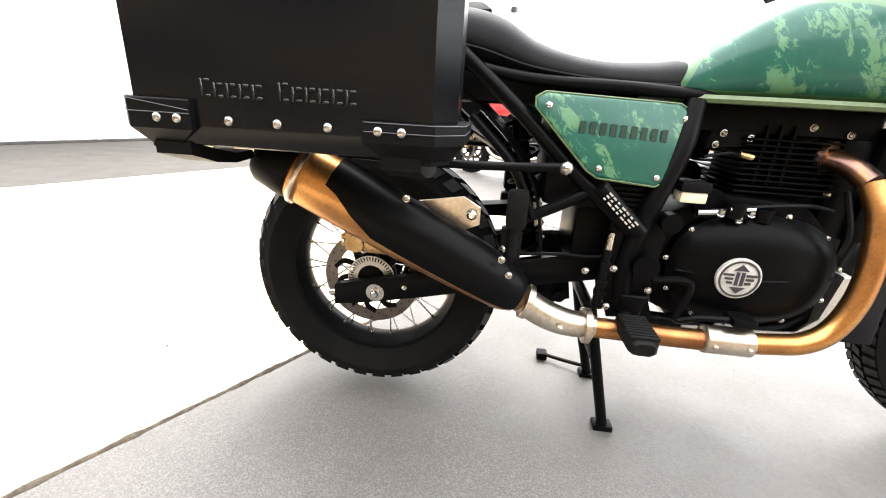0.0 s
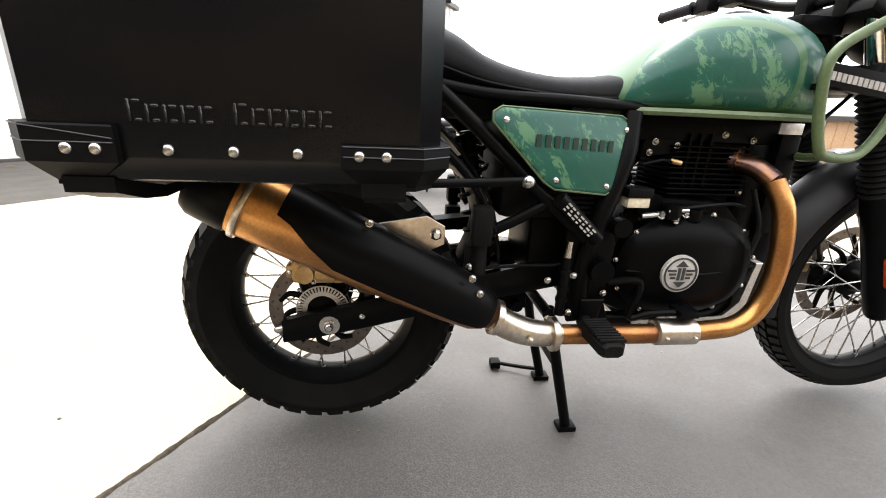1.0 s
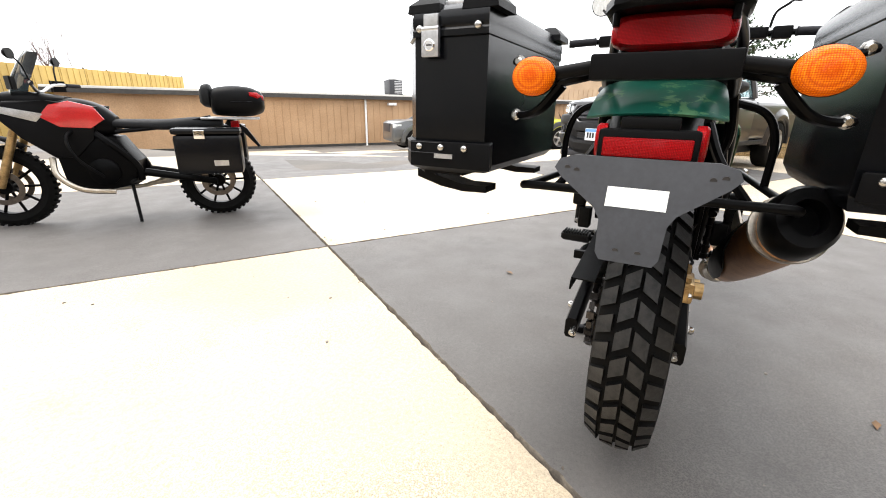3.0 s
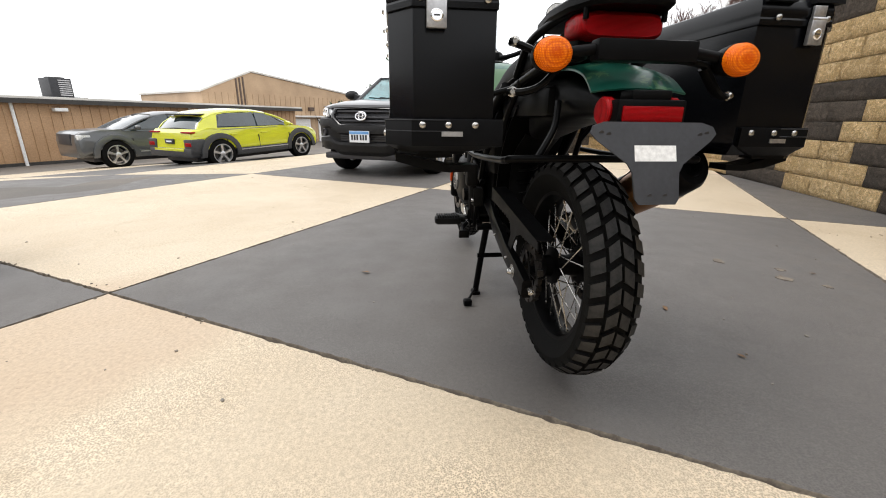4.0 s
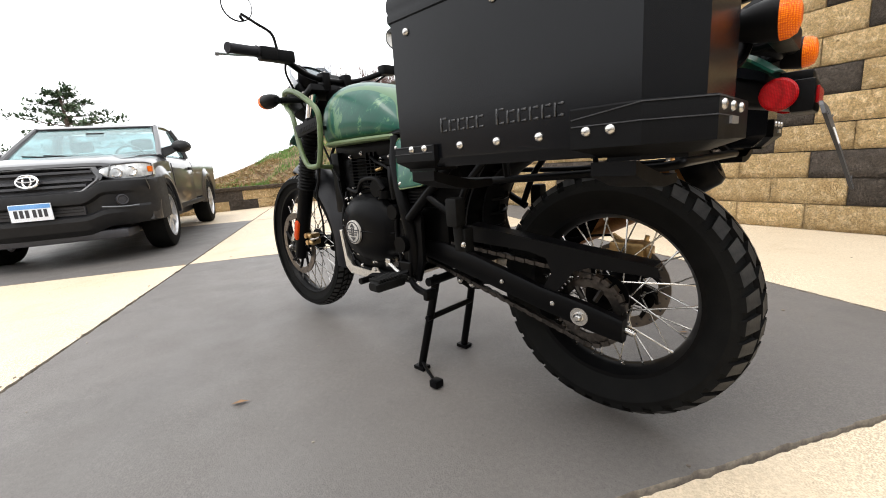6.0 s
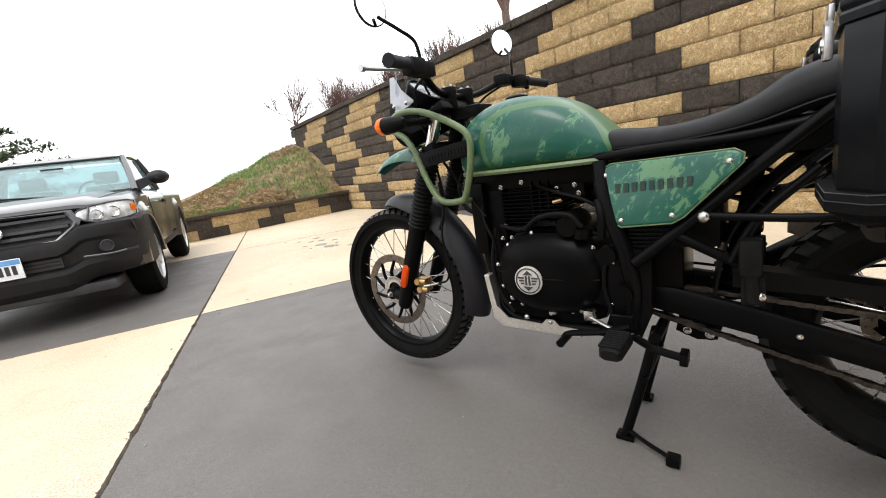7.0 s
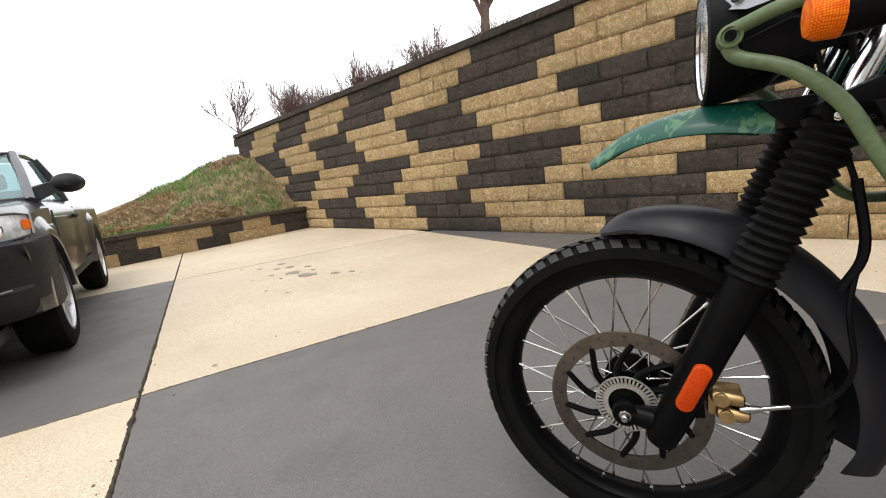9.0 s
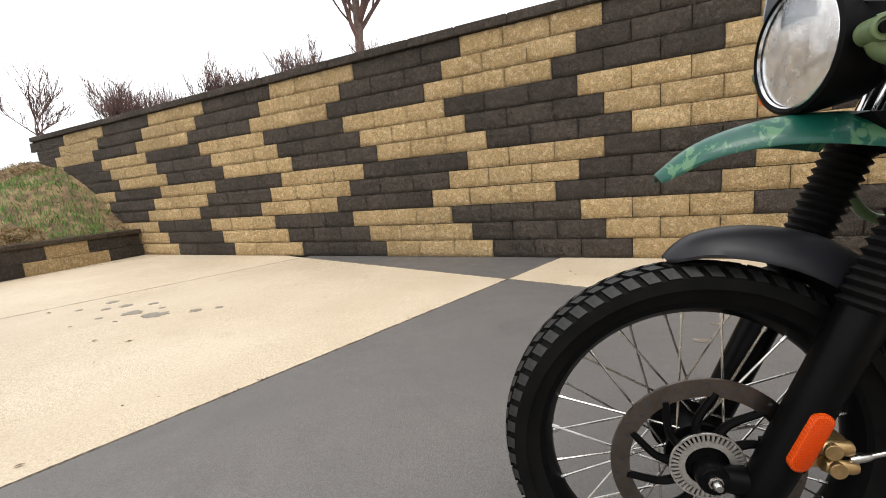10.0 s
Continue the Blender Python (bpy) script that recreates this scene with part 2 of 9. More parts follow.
M = dict(
    slab_dark=concrete("painted_concrete", (0.106, 0.097, 0.090), (0.089, 0.082, 0.077), (0.067, 0.062, 0.059), (0.132, 0.120, 0.107), 0.2, 0.25, 0.62, 0.05),
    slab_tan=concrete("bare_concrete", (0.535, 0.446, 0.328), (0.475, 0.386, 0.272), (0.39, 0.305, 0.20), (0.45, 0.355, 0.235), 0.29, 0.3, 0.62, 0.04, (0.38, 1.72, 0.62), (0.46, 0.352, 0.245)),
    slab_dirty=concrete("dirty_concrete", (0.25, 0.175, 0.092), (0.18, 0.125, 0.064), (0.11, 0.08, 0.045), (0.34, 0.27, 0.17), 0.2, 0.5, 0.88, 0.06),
    slab_darker=concrete("darker_concrete", (0.066, 0.058, 0.050), (0.054, 0.048, 0.042), (0.04, 0.036, 0.032), (0.11, 0.095, 0.075), 0.2, 0.25, 0.85, 0.05),
    joint=mat("joint_dirt", (0.12, 0.10, 0.08), (0.19, 0.16, 0.125), 0.95, scale=30, bump=0.003),
    stain=mat("damp_stain", (0.17, 0.15, 0.125), (0.24, 0.21, 0.165), 0.5, scale=40, fine=200),
    asphalt=mat("asphalt", (0.11, 0.10, 0.09), (0.16, 0.14, 0.12), 0.9, scale=0.6, fine=180, bump=0.003),
    block_tan=splitface("tan_split_block", (0.66, 0.465, 0.235), (0.56, 0.38, 0.18), (0.88, 0.68, 0.40), 0.10),
    block_dark=splitface("charcoal_split_block", (0.096, 0.078, 0.063), (0.074, 0.061, 0.050), (0.145, 0.118, 0.095), 0.15),
    soil=mat("soil", (0.11, 0.072, 0.038), (0.24, 0.165, 0.085), 0.95, scale=5, fine=60, bump=0.02),
    straw=mat("dead_grass", (0.44, 0.31, 0.15), (0.27, 0.18, 0.085), 0.9, scale=6),
    grass=mat("green_grass", (0.12, 0.24, 0.040), (0.07, 0.15, 0.025), 0.8, scale=6),
    bark=mat("bark", (0.13, 0.09, 0.07), (0.08, 0.06, 0.05), 0.9, scale=20, fine=60, bump=0.01),
    twig=mat("twig", (0.13, 0.070, 0.060), (0.08, 0.05, 0.045), 0.9, scale=3),
    needle=mat("pine_needles", (0.035, 0.065, 0.03), (0.06, 0.09, 0.045), 0.8, scale=3),
    white_metal=mat("white_siding", (0.70, 0.69, 0.66), (0.62, 0.61, 0.58), 0.45, scale=1.2, fine=30),
    tan_metal=mat("tan_siding", (0.46, 0.29, 0.16), (0.38, 0.23, 0.12), 0.55, scale=0.8, fine=20),
    tan_metal2=mat("pale_tan_siding", (0.50, 0.35, 0.22), (0.42, 0.29, 0.18), 0.55, scale=0.8, fine=20),
    trim_dark=mat("dark_trim", (0.026, 0.024, 0.022), (0.042, 0.038, 0.034), 0.5, scale=8),
    roof=mat("pale_roof", (0.62, 0.60, 0.56), (0.52, 0.50, 0.46), 0.6, scale=1),
    plaster=mat("interior_plaster", (0.46, 0.37, 0.27), (0.36, 0.28, 0.20), 0.9, scale=1.5),
    plywood=mat("plywood", (0.42, 0.22, 0.09), (0.32, 0.16, 0.06), 0.6, scale=2, stretch=(1, 1, 8)),
    tube=glow("lamp_tube", (1, 0.90, 0.76), 38.0),
    bin=mat("dumpster_paint", (0.012, 0.012, 0.013), (0.02, 0.02, 0.021), 0.5, scale=5),
    white=mat("white_paint", (0.80, 0.80, 0.79), (0.72, 0.72, 0.71), 0.5, scale=10),
    car_grey=mat("grey_car_paint", (0.024, 0.024, 0.027), (0.021, 0.021, 0.024), 0.32, metal=0.15, scale=3, rvar=0.04, coat=0.7),
    car_lime=mat("lime_car_paint", (0.58, 0.60, 0.02), (0.54, 0.56, 0.02), 0.24, scale=3, rvar=0.04, coat=1.0),
    car_slate=mat("slate_car_paint", (0.10, 0.105, 0.11), (0.09, 0.095, 0.10), 0.3, metal=0.4, scale=3, rvar=0.04, coat=0.7),
    bumper=mat("textured_bumper", (0.011, 0.011, 0.012), (0.009, 0.009, 0.010), 0.55, scale=20, fine=400, bump=0.0004, spec=0.25),
    car_glass=mat("tinted_glass", (0.03, 0.045, 0.05), (0.02, 0.03, 0.035), 0.04, scale=2, rvar=0.02, coat=1.0),
    chrome=mat("chrome", (0.75, 0.75, 0.76), (0.7, 0.7, 0.71), 0.12, metal=1.0, scale=8, rvar=0.04),
    alloy=mat("alloy", (0.55, 0.55, 0.56), (0.45, 0.45, 0.46), 0.35, metal=0.9, scale=12),
    lamp_clear=lens("clear_lens", (0.95, 0.96, 0.97), 0.02, 0.97),
    lamp_red=facet("red_lens", (0.50, 0.002, 0.006), (0.20, 0.0008, 0.002), 480),
    lamp_amber=facet("amber_lens", (1.0, 0.27, 0.004), (0.62, 0.075, 0.001), 380),
    rubber=mat("tyre_rubber", (0.0035, 0.0035, 0.0035), (0.0055, 0.0055, 0.0052), 0.75, scale=18, fine=300, bump=0.0006, spec=0.08),
    plate_white=mat("number_plate", (0.75, 0.78, 0.82), (0.70, 0.74, 0.80), 0.4, scale=6),
    plate_blue=mat("plate_blue", (0.10, 0.26, 0.55), (0.14, 0.32, 0.62), 0.4, scale=6),
    ink=mat("dark_ink", (0.02, 0.02, 0.025), (0.03, 0.03, 0.035), 0.5, scale=6),
)


M["block_brown"] = splitface("block_brown", (0.105, 0.078, 0.052), (0.08, 0.058, 0.040), (0.14, 0.105, 0.072))


# ---------------------------------------------------------------- mesh helpers
def empty(name, m=None, **tags):
    ob = new(name)
    ob.empty_display_size = 0.1
    if m is not None:
        ob.matrix_world = m
    return tagged(ob, **tags)


def part(name, bm, material, parent=None, label="", sharp=38, m=None):
    """Links a bmesh as one mesh object under a thing or a part; loose pieces of the kinds in APART become objects of their own."""
    if name in APART:
        obs = [part_one(name, b, material, parent, label, sharp, m) for b in islands(bm)]
        return obs[0]
    return part_one(name, bm, material, parent, label, sharp, m)


APART = {"bolt", "cooling_fin", "rubber_rib", "cover_rib", "carrier_arm", "screw", "hose", "cable", "fitting", "frame_tube", "cooler_fin", "strap_plate", "cable_end", "hole", "casting_cap", "label_bar", "embossing", "seat_piping", "plate_bar", "guard_seam"}


def islands(bm):
    """Splits a bmesh into one for each loose piece."""
    left, out = set(bm.verts), []
    while left:
        stack, seen = [next(v for v in bm.verts if v in left)], set()
        while stack:
            v = stack.pop()
            if v in seen:
                continue
            seen.add(v)
            stack += [e.other_vert(v) for e in v.link_edges]
        left -= seen
        b, at = BM(), {}
        for v in bm.verts:
            if v in seen:
                at[v] = b.verts.new(v.co)
        for f in bm.faces:
            if f.verts[0] in seen:
                b.faces.new([at[v] for v in f.verts])
        out.append(b)
    bm.free()
    return out


def part_one(name, bm, material, parent=None, label="", sharp=38, m=None):
    me = bpy.data.meshes.new(name)
    bmesh.ops.recalc_face_normals(bm, faces=bm.faces)
    bm.to_mesh(me)
    bm.free()
    for p in me.polygons:
        p.use_smooth = True
    me.set_sharp_from_angle(angle=radians(sharp))
    for k in material if isinstance(material, (list, tuple)) else [material]:
        me.materials.append(M[k] if isinstance(k, str) else k)
    ob = new(name, me)
    if parent is not None:
        ob.parent = parent
    if m is not None:
        ob.matrix_basis = m
    return tagged(ob, label=label)


def again(ob, m, parent=None):
    """Another object on the same mesh."""
    c = ob.copy()
    scene.collection.objects.link(c)
    c.parent = parent if parent is not None else ob.parent
    c.matrix_basis = m
    return c


def BM():
    return bmesh.new()


def box(bm, x0, x1, y0, y1, z0, z1, bevel=0.0, m=None, seg=2, mi=0):
    vs = [bm.verts.new((x, y, z)) for x in (x0, x1) for y in (y0, y1) for z in (z0, z1)]
    if m is not None:
        for v in vs:
            v.co = m @ v.co
    q = [(0, 1, 3, 2), (4, 6, 7, 5), (0, 4, 5, 1), (2, 3, 7, 6), (0, 2, 6, 4), (1, 5, 7, 3)]
    fs = [bm.faces.new([vs[i] for i in f]) for f in q]
    for f in fs:
        f.material_index = mi
    if bevel:
        es = list({e for f in fs for e in f.edges})
        bmesh.ops.bevel(bm, geom=es, offset=bevel, segments=seg, profile=0.6, affect="EDGES")
    return bm


def loft(bm, rings, cap=True, closed=False, mi=0):
    """Faces between rings of equal count."""
    vr = [[bm.verts.new(p) for p in r] for r in rings]
    k = len(rings[0])
    pairs = list(zip(vr, vr[1:])) + ([(vr[-1], vr[0])] if closed else [])
    fs = []
    for a, b in pairs:
        for i in range(k):
            fs.append(bm.faces.new((a[i], a[(i + 1) % k], b[(i + 1) % k], b[i])))
    if cap and not closed:
        fs += [bm.faces.new(vr[0][::-1]), bm.faces.new(vr[-1])]
    for f in fs:
        f.material_index = mi
    return bm


def ring(c, u, v, r, k, r2=None, a0=0.0):
    return [c + u * (r * math.cos(a0 + 2 * math.pi * i / k)) + v * ((r2 or r) * math.sin(a0 + 2 * math.pi * i / k)) for i in range(k)]


def basis(d):
    d = Vector(d).normalized()
    u = d.cross(Vector((0, 0, 1)))
    if u.length < 1e-3:
        u = d.cross(Vector((0, 1, 0)))
    u.normalize()
    return u, d.cross(u).normalized()


def rod(bm, p0, p1, r0, r1=None, k=12, steps=(), mi=0):
    """A round bar from p0 to p1; steps: (share of the way, radius)."""
    p0, p1 = Vector(p0), Vector(p1)
    u, v = basis(p1 - p0)
    st = [(0, r0), *steps, (1, r0 if r1 is None else r1)]
    return loft(bm, [ring(p0.lerp(p1, t), u, v, r, k) for t, r in st], mi=mi)


def smooth(pts, per=6):
    """Catmull-Rom through the points."""
    p = [Vector(q) for q in pts]
    p = [2 * p[0] - p[1], *p, 2 * p[-1] - p[-2]]
    out = []
    for i in range(1, len(p) - 2):
        for j in range(per):
            t = j / per
            a, b, c, d = p[i - 1 : i + 3]
            out.append(0.5 * (2 * b + (c - a) * t + (2 * a - 5 * b + 4 * c - d) * t * t + (3 * b - a - 3 * c + d) * t ** 3))
    return out + [p[-2]]


def pipe(bm, pts, r, k=10, per=6, mi=0, r2=None):
    """A tube along a smooth line; r may be a function of 0..1."""
    line = smooth(pts, per) if per else [Vector(q) for q in pts]
    rings, u = [], None
    for i, p in enumerate(line):
        d = (line[min(i + 1, len(line) - 1)] - line[max(i - 1, 0)]).normalized()
        if u is None:
            u, v = basis(d)
        else:
            u = (u - d * u.dot(d)).normalized()
            v = d.cross(u)
        rr = r(i / (len(line) - 1)) if callable(r) else r
        rings.append(ring(p, u, v, rr, k, rr * r2 if r2 else None))
    return loft(bm, rings, mi=mi)


def lathe(bm, prof, c, axis=(0, 1, 0), k=32, closed=False, mi=0):
    """Turns (radius, way along the axis) about the axis through c."""
    c, d = Vector(c), Vector(axis).normalized()
    u, v = basis(d)
    return loft(bm, [ring(c + d * h, u, v, max(r, 1e-4), k) for r, h in prof], cap=not closed, closed=closed, mi=mi)


def prism(bm, poly, y0, y1, bevel=0.0, seg=2, m=None, mi=0):
    """Extrudes an outline in x and z from y0 to y1."""
    a = [bm.verts.new((x, y0, z)) for x, z in poly]
    b = [bm.verts.new((x, y1, z)) for x, z in poly]
    k = len(poly)
    fs = [bm.faces.new(a), bm.faces.new(b[::-1])]
    fs += [bm.faces.new((a[i], b[i], b[(i + 1) % k], a[(i + 1) % k])) for i in range(k)]
    if m is not None:
        for w in a + b:
            w.co = m @ w.co
    for f in fs:
        f.material_index = mi
    if bevel:
        es = [e for f in fs[:2] for e in f.edges]
        bmesh.ops.bevel(bm, geom=es, offset=bevel, segments=seg, profile=0.6, affect="EDGES")
    return bm


def bolt(bm, c, axis, r=0.008, h=0.006, k=6, dome=True):
    c, d = Vector(c), Vector(axis).normalized()
    lathe(bm, [(r * 1.05, 0), (r * 1.05, h * 0.2), (r * 0.82, h * 0.25), (r * 0.80, h * 0.72), (r * 0.5, h)] if k == 6 else
          [(r, 0), (r * 0.95, h * 0.4), (r * 0.7, h * 0.8), (r * 0.25, h)], c, d, k=max(k, 8))
    return bm


def arc(cx, cz, r, a0, a1, k):
    return [(cx + r * math.cos(radians(a0 + (a1 - a0) * i / (k - 1))), cz + r * math.sin(radians(a0 + (a1 - a0) * i / (k - 1)))) for i in range(k)]


# ---------------------------------------------------------------- ground
ORG, E1, E2 = Vector((3.57, 0.045)), Vector((0.857, -0.515)), Vector((-0.515, -0.857))
D = 3.3


def step(a, b, x):
    t = min(1, max(0, (x - a) / (b - a)))
    return t * t * (3 - 2 * t)


def lie(x, y):
    """The lot falls away beyond the painted bays."""
    v = (Vector((x, y)) - ORG).dot(E2)
    return -0.08 * min(12, max(0, -v - 3.2)) * step(2.5, 7, x)


def build_ground():
    bm = BM()
    xs = [-400, -120, -40, -14, -8] + [i * 1.0 for i in range(-6, 41, 2)] + [60, 140, 400]
    ys = [-400, -120, -40, -18] + [i * 1.0 for i in range(-14, 31, 2)] + [60, 140, 400]
    g = [[bm.verts.new((x, y, lie(x, y) - 0.03)) for y in ys] for x in xs]
    for a, b in zip(g, g[1:]):
        for i in range(len(ys) - 1):
            bm.faces.new((a[i], b[i], b[i + 1], a[i + 1]))
    tagged(part("ground", bm, "asphalt", sharp=80), "worn grey asphalt ground reaching past the lot", "ground", kind="structure")


build_ground()

# ---------------------------------------------------------------- block wall
W0, WD = Vector((0.611, -3.419, 0)), Vector((math.cos(0.28), -math.sin(0.28), 0))
WN = Vector((-WD.y, WD.x, 0))
BL, BH, WALL_END = 0.469, 0.196, 11.4
ZIG = (0, 1, 2, 3, 2, 1)


def wall_core(name, p, d, length, depth, height, label):
    bm = BM()
    a = Matrix.Translation(p) @ Matrix.Rotation(math.atan2(d.y, d.x), 4, "Z")
    box(bm, 0, length, -depth, -0.05, -0.3, height, m=a)
    return tagged(part(name, bm, "block_dark"), label, "wall", kind="structure")


def block_mesh(seed, w=BL, h=BH, dep=0.05, rough=0.011, nx=9, nz=5):
    """A split-faced block: x along, y out of the wall, z up, back at y = -dep."""
    r = random.Random(seed)
    bm = BM()
    g = 0.0034
    rows = []
    for j in range(nz):
        row = []
        for i in range(nx):
            edge = i in (0, nx - 1) or j in (0, nz - 1)
            y = -0.001 + r.uniform(-0.004, 0.004) if edge else r.uniform(-0.3, 1.0) * rough
            x = g + (w - 2 * g) * i / (nx - 1) + (0 if i in (0, nx - 1) else r.uniform(-0.012, 0.012))
            z = g + (h - 2 * g) * j / (nz - 1) + (0 if j in (0, nz - 1) else r.uniform(-0.008, 0.008))
            row.append(bm.verts.new((x, y, z)))
        rows.append(row)
    for a, b in zip(rows, rows[1:]):
        for i in range(nx - 1):
            bm.faces.new((a[i], a[i + 1], b[i + 1], b[i]))
    rim = rows[0] + [q[-1] for q in rows[1:]] + rows[-1][-2::-1] + [q[0] for q in rows[-2:0:-1]]
    back = [bm.verts.new((v.co.x, -dep, v.co.z)) for v in rim]
    for i in range(len(rim)):
        k = (i + 1) % len(rim)
        bm.faces.new((rim[i], back[i], back[k], rim[k]))
    me = bpy.data.meshes.new("block")
    bmesh.ops.recalc_face_normals(bm, faces=bm.faces)
    bm.to_mesh(me)
    bm.free()
    return me


def wall_colour(c, s):
    z = 1.496 + 0.5 * BL * ZIG[c % 6]
    k = math.floor((z - s) / (3 * BL))
    return (k % 2 == 0) == ((c // 3) % 2 == 0)


def build_wall():
    core = wall_core("wall_south", W0 + WD * -10.2, WD, WALL_END + 10.2, 0.35, 12 * BH, "tall retaining wall of tan and charcoal split-face blocks")
    turn = Matrix.Rotation(math.atan2(WD.y, WD.x), 4, "Z")
    meshes = {}
    for dark in (True, False):
        for i in range(5):
            me = block_mesh(10 * dark + i)
            me.materials.append(M["block_dark" if dark else "block_tan"])
            for p in me.polygons:
                p.use_smooth = p.normal.y > 0.8
            meshes[dark, i] = me
    r = random.Random(5)
    rest = BM()
    for c in range(12):
        n0 = 1.496 + 0.5 * BL * ZIG[c % 6]
        for n in range(-31, 27):
            s1 = n0 - n * BL
            s0 = s1 - BL
            if s0 < -10 or s1 > WALL_END + 0.24:
                continue
            dark = wall_colour(c, (s0 + s1) / 2)
            m = Matrix.Translation(W0 + WD * s0 + Vector((0, 0, c * BH)) - WN * (0.0 + r.uniform(0, 0.006))) @ turn
            me = meshes[dark, r.randrange(5)]
            if -2.6 < s0 < 8.8:
                ob = new("block", me)
                ob.parent, ob.matrix_basis = core, m
            else:
                k0 = len(rest.faces)
                rest.from_mesh(me)
                rest.verts.ensure_lookup_table()
                rest.faces.ensure_lookup_table()
                for f in rest.faces[k0:]:
                    f.material_index = 1 if dark else 0
                for v in {v for f in rest.faces[k0:] for v in f.verts}:
                    v.co = m @ v.co
    ob = part("blocks", rest, ["block_tan", "block_dark"], core, "further split-face blocks of the wall", sharp=5)
    tagged(ob, kind="stuff")
    cap = None
    for n in range(38):
        s = -10.2 + n * 0.57
        m = Matrix.Translation(W0 + WD * s + Vector((0, 0, 12 * BH + r.uniform(0, 0.006)))) @ turn
        if cap is None:
            bm = box(BM(), 0.003, 0.567, -0.36, 0.035, 0.001, 0.095, 0.008, seg=1)
            cap = part("cap_block", bm, "block_dark", core, m=m)
        else:
            again(cap, m)
    return core


build_wall()
LOW_P, LOW_D = Vector((8.44, -5.66, 0)), Vector((0.14, 1, 0)).normalized()


def build_low_wall():
    P, d = LOW_P, LOW_D
    core = wall_core("wall_low", P, d, 6.9, 0.35, 0.40, "low retaining kerb wall of tan and charcoal blocks")
    turn = Matrix.Rotation(math.atan2(d.y, d.x), 4, "Z")
    shapes = {}
    r = random.Random(8)
    for c in range(2):
        for n in range(12):
            s0 = n * 0.58 - 0.29 * c
            if s0 < 0:
                continue
            dark = (n + 2 * c) % 5 in (0, 3)
            key = (dark, r.randrange(3))
            if key not in shapes:
                me = block_mesh(40 + key[1] + 5 * dark, 0.58, 0.20)
                me.materials.append(M["block_dark" if dark else "block_tan"])
                shapes[key] = me
            ob = new("block", shapes[key])
            ob.parent, ob.matrix_basis = core, Matrix.Translation(P + d * s0 + Vector((0, 0, c * 0.20))) @ turn
    cap = None
    for n in range(12):
        m = Matrix.Translation(P + d * (n * 0.575) + Vector((0, 0, 0.401))) @ turn
        if cap is None:
            cap = part("cap_block", box(BM(), 0.003, 0.572, -0.35, 0.03, 0, 0.075, 0.008, seg=1), "block_brown", core, m=m)
        else:
            again(cap, m)


build_low_wall()


def hill_z(x, y):
    """The bank behind the low wall, rising to the end of the tall one."""
    q = x - low_x(y)
    crest = min(1.45, 0.43 * max(0.0, -y - 3.2 + 0.2 * noise.noise(Vector((x * 0.6, y * 0.6, 9)))))
    z = 0.38 + 0.07 * step(0.2, 0.7, q) + crest * step(0.0, 2.5, q) ** 0.85 * (1 - 0.7 * step(3.6, 9, q))
    z = lie(x, y) - 0.05 + (z - lie(x, y) + 0.05) * step(0.6, -0.8, y) * (1 - step(6, 12, q) * 0.7)
    return min(z, 12 * BH - 0.08) + 0.08 * noise.noise(Vector((x * 1.3, y * 1.3, 0))) + 0.035 * noise.noise(Vector((x * 4, y * 4, 3)))


def low_x(y):
    return LOW_P.x + (y - LOW_P.y) * LOW_D.x / LOW_D.y


